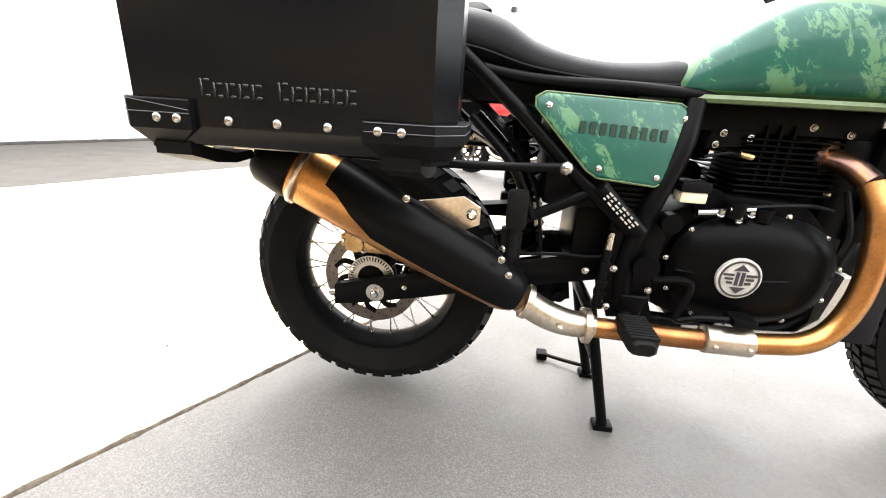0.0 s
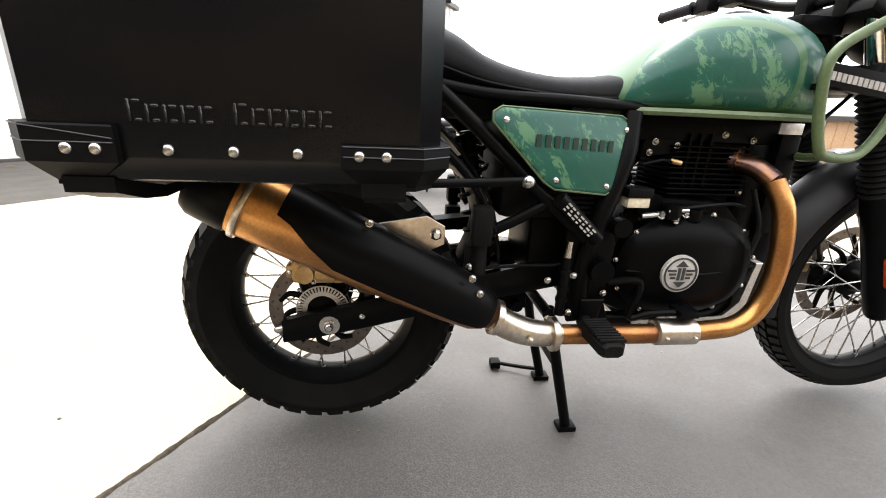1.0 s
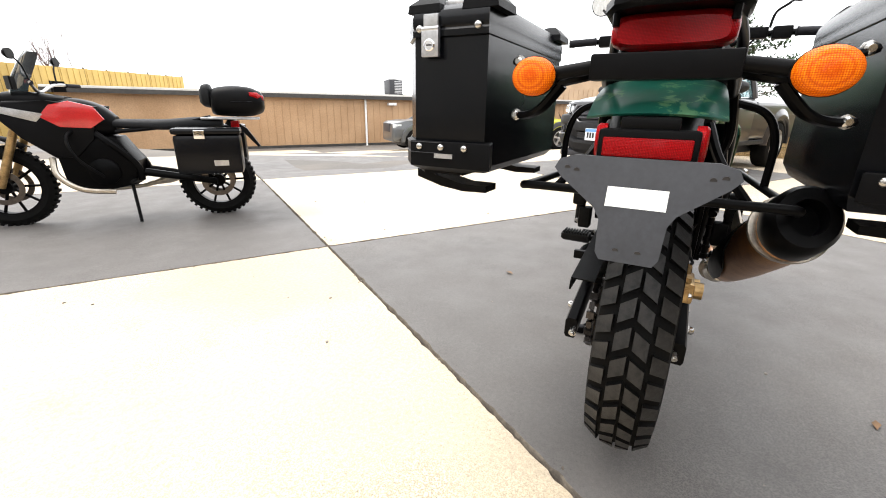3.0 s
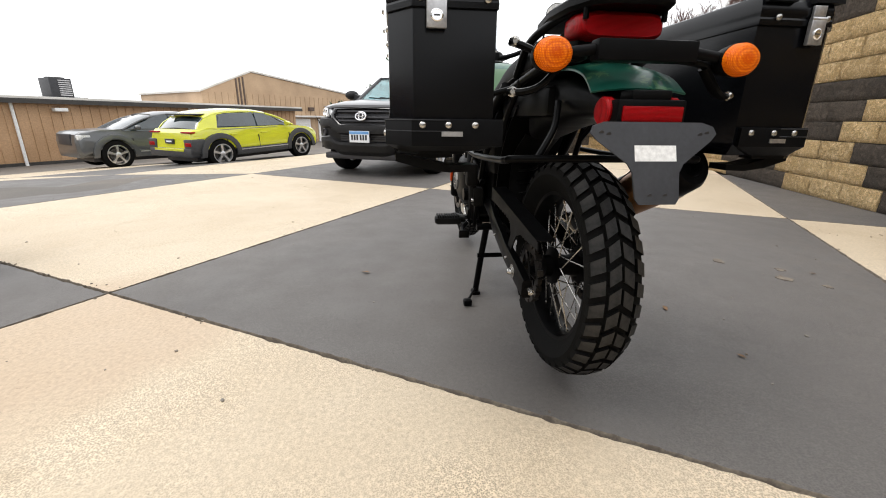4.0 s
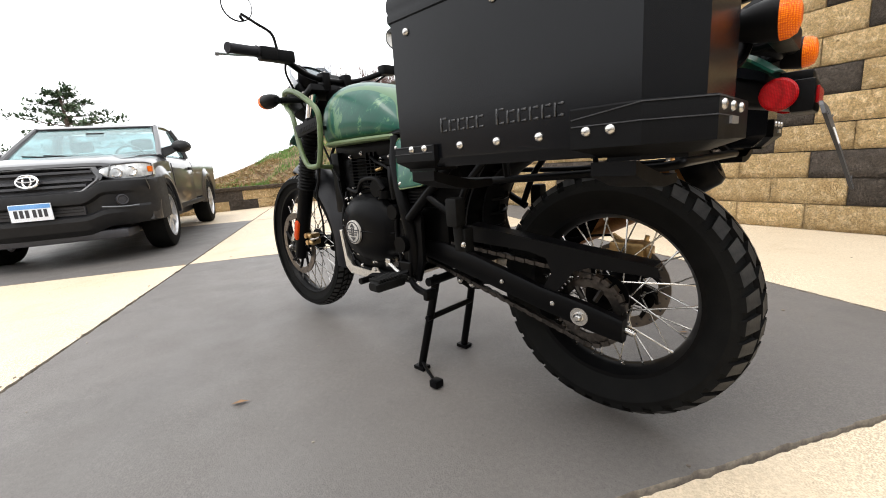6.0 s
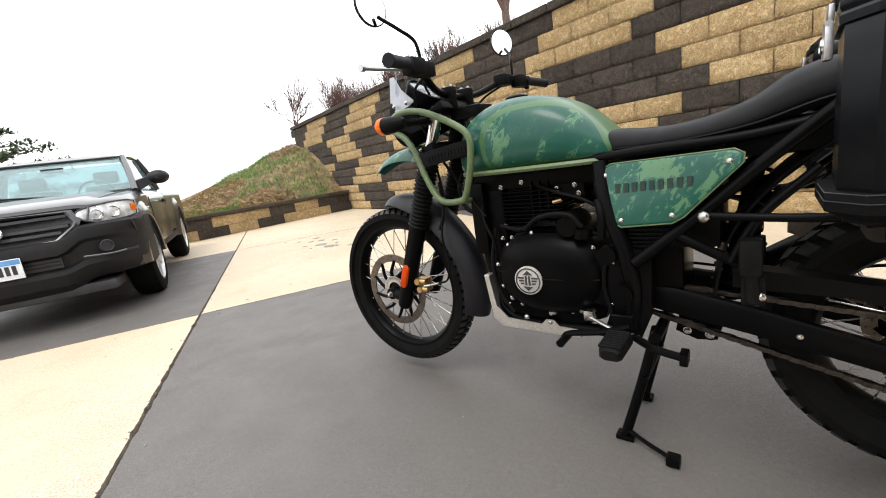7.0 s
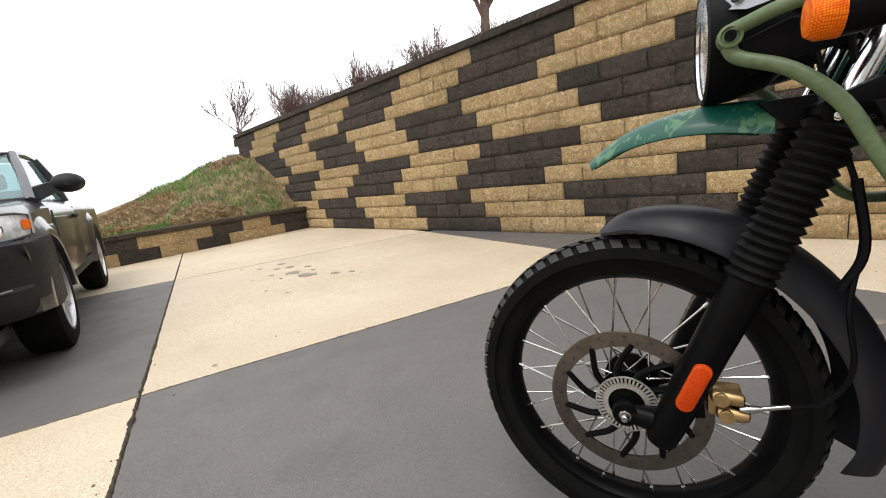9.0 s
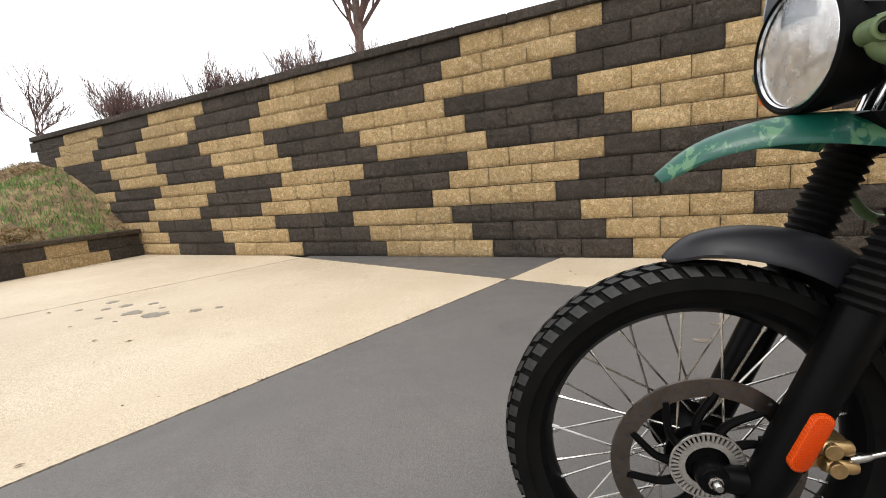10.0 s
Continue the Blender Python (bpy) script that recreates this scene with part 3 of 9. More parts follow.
def build_hill():
    bm = BM()
    qs = [0.15 + 0.2 * i for i in range(26)] + [6.2 + i * 1.5 for i in range(14)]
    ys = [-30, -20, -14, -12, -10.5] + [-9.4 + 0.2 * i for i in range(53)]
    g = [[bm.verts.new((low_x(y) + q, y, hill_z(low_x(y) + q, y) - (0.9 if q > 24 else 0))) for y in ys] for q in qs]
    for a, b in zip(g, g[1:]):
        for i in range(len(ys) - 1):
            bm.faces.new((a[i], b[i], b[i + 1], a[i + 1]))
    tagged(part("bank", bm, "soil", sharp=80), "earth bank with patchy spring grass behind the low wall", "bank", kind="structure")
    # ground held up behind the tall wall
    bm = BM()
    turn = Matrix.Translation(W0) @ Matrix.Rotation(math.atan2(WD.y, WD.x), 4, "Z")
    box(bm, -10, WALL_END - 0.1, -40, -0.34, 2.0, 12 * BH - 0.05, m=turn)
    tagged(part("terrace", bm, "soil"), "raised earth terrace held by the retaining wall", "ground", kind="structure")
    r = random.Random(3)
    for name, material, count, label, green in (("grass", "grass", 26000, "short green grass in patches on the bank", 1), ("straw", "straw", 34000, "dead straw-coloured grass matted on the bank", 0)):
        bm = BM()
        for _ in range(count):
            y = r.uniform(-8.5, -0.2)
            q = 0.2 + 5.0 * r.random() ** 1.3
            x = low_x(y) + q
            off = (Vector((x, y, 0)) - W0).dot(WN)
            if off < 0.03 and (Vector((x, y, 0)) - W0).dot(WD) < WALL_END:
                continue
            p = noise.noise(Vector((x * 0.9, y * 0.7, 7)))
            if (p + 0.62 * step(2.6, 0.6, off) * step(0.5, 1.1, q) - 0.24 > 0.0) != bool(green) and r.random() > 0.07:
                continue
            z, a, h = hill_z(x, y), r.uniform(0, 6.28), r.uniform(0.07, 0.17)
            lean = r.uniform(0.0, 0.06) if green else r.uniform(0.05, 0.18)
            w = Vector((math.cos(a), math.sin(a), 0)) * (0.0055 if green else 0.0045)
            t = Vector((-w.y, w.x, 0)).normalized() * lean
            q = Vector((x, y, z - 0.01))
            h = h * 0.75 if green else h * 0.5
            v = [bm.verts.new(c) for c in (q - w, q + w, q + w * 0.6 + t * 0.5 + Vector((0, 0, h * 0.6)), q + t + Vector((0, 0, h)), q - w * 0.6 + t * 0.5 + Vector((0, 0, h * 0.6)))]
            bm.faces.new(v)
        tagged(part(name, bm, material, sharp=180), label, "grass", kind="stuff")


build_hill()


# ---------------------------------------------------------------- plants
def branch(bm, p, d, length, r0, depth, r, thin=0.006, spread=0.6, kids=3, up=0.15):
    pts, q, dd = [p.copy()], p.copy(), d.normalized()
    for _ in range(4):
        dd = (dd + Vector((r.uniform(-1, 1), r.uniform(-1, 1), r.uniform(-0.6, 1) + up)) * 0.16).normalized()
        q = q + dd * length / 4
        pts.append(q.copy())
    u, v = basis(d)
    k = 6 if r0 > 0.03 else 4
    loft(bm, [ring(c, u, v, max(thin * 0.6, r0 * (1 - 0.55 * i / 4)), k) for i, c in enumerate(pts)])
    if depth:
        for i in range(kids + (depth > 1)):
            j = r.randrange(1, 5)
            side = (dd + Vector((r.uniform(-1, 1), r.uniform(-1, 1), r.uniform(-0.3, 0.9))) * spread).normalized()
            branch(bm, pts[j], side, length * r.uniform(0.5, 0.8), max(thin, r0 * 0.5), depth - 1, r, thin, spread, kids, up)


def bare_tree(p, height, seed, trunk_r=0.09, lean=(0, 0, 1)):
    t = empty("bare_tree", Matrix.Translation(p), label="leafless grey-brown tree with fine bare twigs", category="tree")
    r = random.Random(seed)
    bm = BM()
    top = Vector(lean).normalized() * height * 0.4
    pipe(bm, [(0, 0, -0.2), top * 0.5 + Vector((0.04, 0.03, 0)), top], lambda s: trunk_r * (1 - 0.35 * s), 8, 4)
    part("trunk", bm, "bark", t)
    bm = BM()
    for i in range(7):
        d = Vector((r.uniform(-0.9, 0.9), r.uniform(-0.9, 0.9), r.uniform(0.5, 1.2)))
        branch(bm, top * r.uniform(0.55, 1.0), d, height * r.uniform(0.28, 0.45), trunk_r * 0.45, 3, r, 0.006)
    part("crown", bm, "twig", t, "fine bare twigs")


def shrub(p, height, seed):
    t = empty("shrub", Matrix.Translation(p), label="leafless reddish-brown shrub behind the wall cap", category="shrub")
    r = random.Random(seed)
    bm = BM()
    for i in range(42):
        a = r.uniform(0, 6.28)
        d = Vector((math.cos(a) * r.uniform(0.2, 0.9), math.sin(a) * r.uniform(0.2, 0.9), 1))
        branch(bm, Vector((r.uniform(-0.15, 0.15), r.uniform(-0.1, 0.1), -0.1)), d, height * r.uniform(0.5, 0.9), 0.011, 2, r, 0.004, 0.7, 3, 0.4)
    part("branching", bm, "twig", t)


def pine(p, height, seed):
    t = empty("pine_tree", Matrix.Translation(p), label="dark green pine with wide layered boughs", category="tree")
    r = random.Random(seed)
    bm = BM()
    pipe(bm, [(0, 0, -1), (0.1, 0, height * 0.4), (0, 0.1, height)], lambda s: 0.22 * (1 - 0.85 * s), 8, 4)
    part("trunk", bm, "bark", t)
    limbs, leaf = BM(), BM()
    for i in range(34):
        z = height * (0.30 + 0.70 * (i / 34) ** 0.9)
        a = i * 2.4 + r.uniform(-0.4, 0.4)
        ln = (height - z) * 0.88 * r.uniform(0.55, 1.25) + 0.45
        if i < 3:
            ln *= 1.35
        d = Vector((math.cos(a), math.sin(a), r.uniform(-0.05, 0.25)))
        tip = Vector((0, 0, z)) + d * ln
        pipe(limbs, [(0, 0, z), Vector((0, 0, z)) + d * ln * 0.5 + Vector((0, 0, -0.04)), tip], lambda s: 0.035 * (1 - 0.8 * s), 5, 3)
        for _ in range(130):
            c = Vector((0, 0, z)).lerp(tip, r.uniform(0.25, 1.08)) + Vector((r.gauss(0, 0.13), r.gauss(0, 0.13), r.gauss(0.03, 0.07)))
            n = Vector((r.uniform(-1, 1), r.uniform(-1, 1), r.uniform(-0.2, 1))).normalized()
            u, v = basis(n)
            s = r.uniform(0.07, 0.15)
            leaf.faces.new([leaf.verts.new(q) for q in (c + n * s * 1.3, c + u * s * 0.5, c - n * s * 0.3, c - u * s * 0.5)])
    part("limbs", limbs, "bark", t)
    part("crown", leaf, "needle", t, "tufts of dark green needles", sharp=180)


def at_wall(s, back, z=12 * 0.196 - 0.02):
    return W0 + WD * s - WN * back + Vector((0, 0, z))


for i, (s, h) in enumerate(((9.2, 1.1), (8.7, 0.95), (8.2, 1.0), (6.3, 1.0), (5.9, 0.8), (4.9, 0.95), (4.4, 0.75), (3.4, 0.7), (9.6, 0.9), (0.4, 0.7), (-1.5, 0.8))):
    shrub(at_wall(s, 0.55 + 0.2 * (i % 3)), h * 0.62, i)
bare_tree(at_wall(4.7, 2.6), 5.0, 21, 0.10, (0.05, 0, 1))
bare_tree(at_wall(11.9, 0.5, 1.95), 2.0, 22, 0.035, (0.1, 0.25, 1))
bare_tree(at_wall(11.2, 1.6), 1.7, 23, 0.03)
bare_tree(Vector((10.5, 30, -1.0)), 5.0, 25, 0.10)
bare_tree(Vector((14.5, 29, -1.0)), 4.6, 26, 0.09)
pine(Vector((25, -1.6, -0.6)), 5.6, 4)


# ---------------------------------------------------------------- motorcycle: paints
def camo(name, band):
    """Green paint with pale lichen-like streaks; band: a plain sage arch and lower rail, as on the tank."""
    m = bpy.data.materials.new(name)
    m.use_nodes = True
    n, l = m.node_tree.nodes, m.node_tree.links
    b = n["Principled BSDF"]
    tc, mp = n.new("ShaderNodeTexCoord"), n.new("ShaderNodeMapping")
    mp.vector_type = "TEXTURE"
    mp.inputs["Rotation"].default_value, mp.inputs["Scale"].default_value = (0, radians(53), 0), (1.0, 1.0, 0.48)
    l.new(tc.outputs["Object"], mp.inputs["Vector"])
    a = n.new("ShaderNodeTexNoise")
    a.inputs["Scale"].default_value, a.inputs["Detail"].default_value = 26, 10
    a.inputs["Roughness"].default_value, a.inputs["Distortion"].default_value = 0.70, 1.6
    l.new(mp.outputs["Vector"], a.inputs["Vector"])
    c = n.new("ShaderNodeValToRGB")
    e = c.color_ramp.elements
    e[0].position, e[0].color = 0.44, (0.003, 0.058, 0.040, 1)
    e[1].position, e[1].color = 0.540, (0.004, 0.070, 0.047, 1)
    k = c.color_ramp.elements.new(0.566)
    k.color = (0.066, 0.158, 0.080, 1)
    w = n.new("ShaderNodeTexNoise")
    w.inputs["Scale"].default_value, w.inputs["Detail"].default_value, w.inputs["Distortion"].default_value = 8.5, 2, 0.6
    l.new(mp.outputs["Vector"], w.inputs["Vector"])
    mean = n.new("ShaderNodeMix")
    mean.inputs["Factor"].default_value = 0.48
    l.new(a.outputs["Fac"], mean.inputs["A"])
    l.new(w.outputs["Fac"], mean.inputs["B"])
    l.new(mean.outputs["Result"], c.inputs["Fac"])
    out = c.outputs["Color"]
    if band:
        s = n.new("ShaderNodeSeparateXYZ")
        l.new(tc.outputs["Object"], s.inputs["Vector"])

        def calc(op, x, y):
            q = n.new("ShaderNodeMath")
            q.operation = op
            for i, v in enumerate((x, y)):
                if isinstance(v, (int, float)):
                    q.inputs[i].default_value = v
                else:
                    l.new(v, q.inputs[i])
            return q.outputs["Value"]

        ux = calc("POWER", calc("ABSOLUTE", calc("DIVIDE", calc("SUBTRACT", calc("SUBTRACT", s.outputs["X"], 0.755), calc("MULTIPLY", calc("SUBTRACT", s.outputs["Z"], 0.80), 0.30)), 0.172), 0), 2.6)
        uz = calc("POWER", calc("ABSOLUTE", calc("DIVIDE", calc("MAXIMUM", calc("SUBTRACT", s.outputs["Z"], 0.80), 0), 0.168), 0), 2.6)
        d = calc("ADD", ux, uz)
        arch = calc("MULTIPLY", calc("GREATER_THAN", d, 0.84), calc("LESS_THAN", d, 1.08))
        low = calc("LESS_THAN", s.outputs["Z"], 0.811)
        crest = calc("GREATER_THAN", s.outputs["Z"], 0.996)
        f = calc("MAXIMUM", calc("MAXIMUM", arch, low), crest)
        x = n.new("ShaderNodeMix")
        x.data_type = "RGBA"
        l.new(f, x.inputs["Factor"])
        l.new(out, x.inputs["A"])
        x.inputs["B"].default_value = (0.050, 0.118, 0.050, 1)
        out = x.outputs["Result"]
    l.new(out, b.inputs["Base Color"])
    b.inputs["Roughness"].default_value, b.inputs["Coat Weight"].default_value, b.inputs["Coat Roughness"].default_value = 0.40, 0.24, 0.14
    b.inputs["Specular IOR Level"].default_value = 0.3
    return m


def bronze(name):
    """Bare heat-tinted exhaust steel: straw, bronze and violet in bands along x."""
    m = mat(name, (0.50, 0.25, 0.085), (0.25, 0.105, 0.045), 0.34, metal=1.0, scale=6, fine=200, rvar=0.1)
    return m


M.update(
    satin_grey=mat("satin_grey_metal", (0.30, 0.31, 0.33), (0.27, 0.28, 0.30), 0.36, metal=0.75, scale=5, fine=400, rvar=0.04),
    tread=mat("worn_tread", (0.024, 0.023, 0.022), (0.009, 0.009, 0.009), 0.55, scale=35, fine=240, bump=0.0008, spec=0.3),
    camo_tank=camo("tank_camouflage", True), camo=camo("panel_camouflage", False),
    sage=mat("sage_powder_coat", (0.085, 0.125, 0.05), (0.075, 0.11, 0.045), 0.45, scale=20, rvar=0.05),
    black_alu=mat("black_aluminium", (0.0026, 0.0030, 0.0042), (0.0022, 0.0025, 0.0034), 0.25, scale=6, fine=500, rvar=0.06, bump=0.0001, spec=0.19),
    black_plastic=mat("black_plastic", (0.004, 0.004, 0.0044), (0.0034, 0.0034, 0.0038), 0.45, scale=16, fine=500, bump=0.0003, spec=0.07),
    black_paint=mat("black_frame_paint", (0.0026, 0.0026, 0.0029), (0.0022, 0.0022, 0.0025), 0.34, scale=20, rvar=0.08, spec=0.065),
    engine_black=mat("black_engine_paint", (0.0020, 0.0020, 0.0022), (0.0016, 0.0016, 0.0018), 0.36, scale=14, fine=260, bump=0.0004, spec=0.05),
    seat_vinyl=mat("seat_vinyl", (0.008, 0.0085, 0.010), (0.0065, 0.007, 0.008), 0.62, scale=22, fine=420, bump=0.0008, spec=0.2),
    shield_grey=mat("bracket_grey", (0.026, 0.027, 0.032), (0.021, 0.022, 0.026), 0.5, scale=20),
    steel=mat("zinc_steel", (0.50, 0.49, 0.47), (0.38, 0.37, 0.35), 0.26, metal=1.0, scale=30),
    brushed=mat("brushed_steel", (0.60, 0.55, 0.47), (0.50, 0.43, 0.35), 0.32, metal=1.0, scale=14),
    disc_steel=mat("disc_steel", (0.15, 0.128, 0.112), (0.115, 0.098, 0.085), 0.34, metal=1.0, scale=30),
    gold=mat("gold_caliper", (0.46, 0.31, 0.145), (0.30, 0.195, 0.085), 0.34, metal=0.85, scale=20),
    bronze=bronze("heat_tinted_steel"),
    satin_plastic=mat("satin_plastic", (0.0085, 0.0085, 0.0115), (0.007, 0.007, 0.009), 0.42, scale=14, fine=420, bump=0.0002, spec=0.3),
    embossed=mat("embossed_aluminium", (0.006, 0.0062, 0.007), (0.005, 0.0052, 0.006), 0.24, scale=20, spec=0.5),
    lamp_orange=facet("orange_reflector", (0.72, 0.092, 0.004), (0.42, 0.036, 0.002), 420),
    bowl=mat("lamp_bowl", (0.96, 0.96, 0.96), (0.93, 0.93, 0.93), 0.26, metal=1.0, scale=40, fine=60, rvar=0.05, bump=0.0004),
    lamp_glass=sheer("lamp_glass", 0.07),
    blued=mat("blued_steel", (0.14, 0.09, 0.10), (0.30, 0.15, 0.07), 0.3, metal=1.0, scale=18),
    gaiter=mat("gaiter_rubber", (0.004, 0.004, 0.004), (0.006, 0.006, 0.006), 0.6, scale=30, spec=0.10),
    cream=mat("cream_plastic", (0.62, 0.56, 0.42), (0.55, 0.49, 0.36), 0.4, scale=20),
    emblem=mat("emblem_silver", (0.40, 0.385, 0.36), (0.33, 0.32, 0.30), 0.42, scale=60, fine=400, bump=0.0002),
    alu=mat("cast_aluminium", (0.58, 0.56, 0.53), (0.48, 0.46, 0.43), 0.42, metal=0.9, scale=16, bump=0.0003, fine=200),
    grip=mat("grip_rubber", (0.006, 0.006, 0.009), (0.009, 0.009, 0.012), 0.6, scale=60, fine=500, bump=0.0008, spec=0.2),
    letter=mat("dark_lettering", (0.004, 0.022, 0.016), (0.006, 0.026, 0.018), 0.45, scale=30),
    clear_screen=sheer("clear_screen", 0.10, (0.90, 0.92, 0.94)),
    mirror=mat("mirror_glass", (0.85, 0.86, 0.87), (0.84, 0.85, 0.86), 0.03, metal=1.0, scale=2, rvar=0.01),
    chain=mat("oiled_chain", (0.040, 0.036, 0.034), (0.07, 0.062, 0.056), 0.4, metal=0.9, scale=60),
)


# ---------------------------------------------------------------- motorcycle: wheels
def tyre(bm, c, R, hw, rim, depth=0.013):
    """The carcass of a tyre about the y axis."""
    base = R - depth

    def crown(y):
        return base - 0.36 * hw * (abs(y) / hw) ** 2.4

    prof = [(rim - 0.006, -hw * 0.62), (rim + 0.012, -hw * 0.78), (rim + 0.04, -hw * 1.0), (crown(hw) - 0.014, -hw * 1.02)]
    prof += [(crown(y * hw), y * hw) for y in (-0.95, -0.75, -0.5, -0.25, 0, 0.25, 0.5, 0.75, 0.95)]
    prof += [(r, -h) for r, h in prof[3::-1]]
    lathe(bm, prof, c, k=72, closed=True)
    return bm


def tread(c, R, hw, rows, cols, depth, parent):
    """Raised chevron blocks round the tyre, each a piece of its own."""
    base = R - depth
    P = 2 * math.pi / rows
    for ya, yb, sweep, off, fill in cols:
        bm = BM()
        q = []
        for top in (0, 1):
            for y, e in ((ya, 0), (yb, 0), (yb, 1), (ya, 1)):
                a = P * (off + e * fill + sweep * abs(y))
                sh = 0.0012 if top else 0.0
                yy = y * hw + (sh if y == min(ya, yb) else -sh)
                r = base - 0.36 * hw * abs(y) ** 2.4 + (depth if top else -0.004) - (0.0 if abs(y) < 0.7 else 0.001)
                q.append(bm.verts.new((r * math.cos(a), yy, r * math.sin(a))))
        for f in ((4, 5, 6, 7), (0, 1, 5, 4), (1, 2, 6, 5), (2, 3, 7, 6), (3, 0, 4, 7)):
            bm.faces.new([q[v] for v in f]).material_index = 1 if f[0] == 4 else 0
        first = None
        for i in range(rows):
            m = Matrix.Translation(c) @ Matrix.Rotation(-P * i, 4, "Y")
            first = part("tread_block", bm, ["rubber", "tread"], parent, sharp=30, m=m) if first is None else again(first, m) and first


def wheel(bike, name, c, R, hw, rim, rows, cols, disc_side, disc_r, label, depth):
    c = Vector(c)
    w = rim
    bm = lathe(BM(), [(w + 0.012, -hw * 0.66), (w + 0.013, -hw * 0.60), (w - 0.004, -hw * 0.56), (w - 0.012, -hw * 0.3), (w - 0.018, 0), (w - 0.012, hw * 0.3), (w - 0.004, hw * 0.56),
                      (w + 0.013, hw * 0.60), (w + 0.012, hw * 0.66), (w - 0.010, hw * 0.62), (w - 0.022, hw * 0.3), (w - 0.026, 0), (w - 0.022, -hw * 0.3), (w - 0.010, -hw * 0.62)], c, k=72, closed=True)
    rimob = part(name, bm, "black_paint", bike, label)
    part("tyre", tyre(BM(), c, R, hw, rim + 0.004, depth), "rubber", rimob, "black block-tread dual-sport tyre", sharp=30)
    tread(c, R, hw, rows, cols, depth, rimob)
    bm = lathe(BM(), [(0.012, -0.075), (0.03, -0.07), (0.033, -0.05), (0.055, -0.045), (0.055, -0.037), (0.036, -0.03), (0.030, 0), (0.036, 0.03), (0.055, 0.037), (0.055, 0.045), (0.033, 0.05), (0.03, 0.07), (0.012, 0.075)], c, k=28)
    part("hub", bm, "engine_black", rimob)
    for side in (1, -1):
        for lead in (1, -1):
            h = Vector((0.046 * math.cos(0.0), side * 0.041, 0.046 * math.sin(0.0)))
            a = lead * radians(46)
            e = Vector(((w - 0.016) * math.cos(a), side * 0.008, (w - 0.016) * math.sin(a)))
            bm = rod(BM(), h, e, 0.0021, k=6)
            rod(bm, e.lerp(h, 0.09), e, 0.0035, k=6)
            off = (0 if side == 1 else 0.5) * 40 + (0 if lead == 1 else 14)
            first = None
            for i in range(9):
                m = Matrix.Translation(c) @ Matrix.Rotation(radians(off + 40 * i), 4, "Y")
                first = part("spoke", bm, "steel", rimob, m=m) if first is None else again(first, m) and first
    s = disc_side
    y = s * 0.066
    bm = lathe(BM(), [(disc_r, y - 0.0025), (disc_r, y + 0.0025), (disc_r - 0.030, y + 0.0025), (disc_r - 0.030, y - 0.0025)], c, k=56, closed=True)
    disc = part("brake_disc", bm, "disc_steel", rimob, "drilled steel brake disc")
    bm = BM()
    for i in range(36):
        a = 2 * math.pi * i / 36
        r = disc_r - (0.009 if i % 2 else 0.020)
        lathe(bm, [(0.0032, y - 0.0031), (0.0032, y + 0.0031)], c + Vector((r * math.cos(a), 0, r * math.sin(a))), k=8)
    part("hole", bm, "ink", rimob, "drilled holes of the disc")
    bm = BM()
    for i in range(10):
        a = 2 * math.pi * i / 10
        p = [c + Vector((r * math.cos(a + t), y, r * math.sin(a + t))) for r, t in ((0.05, 0), (0.08, 0.16), (disc_r - 0.024, 0.42))]
        pipe(bm, p, lambda q: 0.0075 - 0.0015 * q, 8, 4)
    part("carrier_arm", bm, "black_paint", rimob)
    bm = BM()
    lathe(bm, [(0.052, y - 0.006), (0.052, y + 0.004), (0.036, y + 0.006), (0.036, y - 0.006)], c, k=24, closed=True)
    part("disc_carrier", bm, "black_paint", rimob)
    bm = BM()
    for i in range(44):
        a = 2 * math.pi * i / 44
        m = Matrix.Translation(c) @ Matrix.Rotation(-a, 4, "Y")
        box(bm, 0.043, 0.056, y + s * 0.008 - 0.0015, y + s * 0.008 + 0.0015, -0.0019, 0.0019, m=m)
    for r0, r1 in ((0.044, 0.034), (0.058, 0.0555)):
        lathe(bm, [(r0, y + s * 0.008 - 0.0015), (r0, y + s * 0.008 + 0.0015), (r1, y + s * 0.008 + 0.0015), (r1, y + s * 0.008 - 0.0015)], c, k=36, closed=True)
    part("sensor_ring", bm, "alu", rimob, "toothed aluminium speed sensor ring")
    return rimob


def curve_plate(bm, pts, hw, thick, crown=0.012, k=9, per=5):
    """A mudguard: an arched strip along a line in the x-z plane."""
    line = smooth([(x, 0, z) for x, z in pts], per)
    rings, last = [], None
    for i, p in enumerate(line):
        d = (line[min(i + 1, len(line) - 1)] - line[max(i - 1, 0)]).normalized()
        n = Vector((-d.z, 0, d.x))
        if (n.z < 0 and abs(d.x) > 0.5) if last is None else n.dot(last) < 0:
            n = -n
        last = n
        s = i / (len(line) - 1)
        w, cr = (hw(s) if callable(hw) else hw), (crown(s) if callable(crown) else crown)
        top = [p + Vector((0, w * (2 * j / (k - 1) - 1), 0)) + n * (cr * (1 - abs(2 * j / (k - 1) - 1) ** 2.2)) for j in range(k)]
        rings.append(top + [q - n * thick for q in reversed(top)])
    return loft(bm, rings)


def shell(bm, secs, k=28, pw=0.75, ph=0.8, share=0.35):
    """Loft of rounded sections (x, half width, bottom, top) along x."""
    rings = []
    for x, w, b, t in secs:
        mid = b + (t - b) * share
        r = []
        for i in range(k):
            a = 2 * math.pi * i / k
            c, s = math.cos(a), math.sin(a)
            y = w * math.copysign(abs(c) ** pw, c)
            z = mid + (t - mid if s > 0 else mid - b) * math.copysign(abs(s) ** ph, s)
            r.append(Vector((x, y, z)))
        rings.append(r)
    return loft(bm, rings)


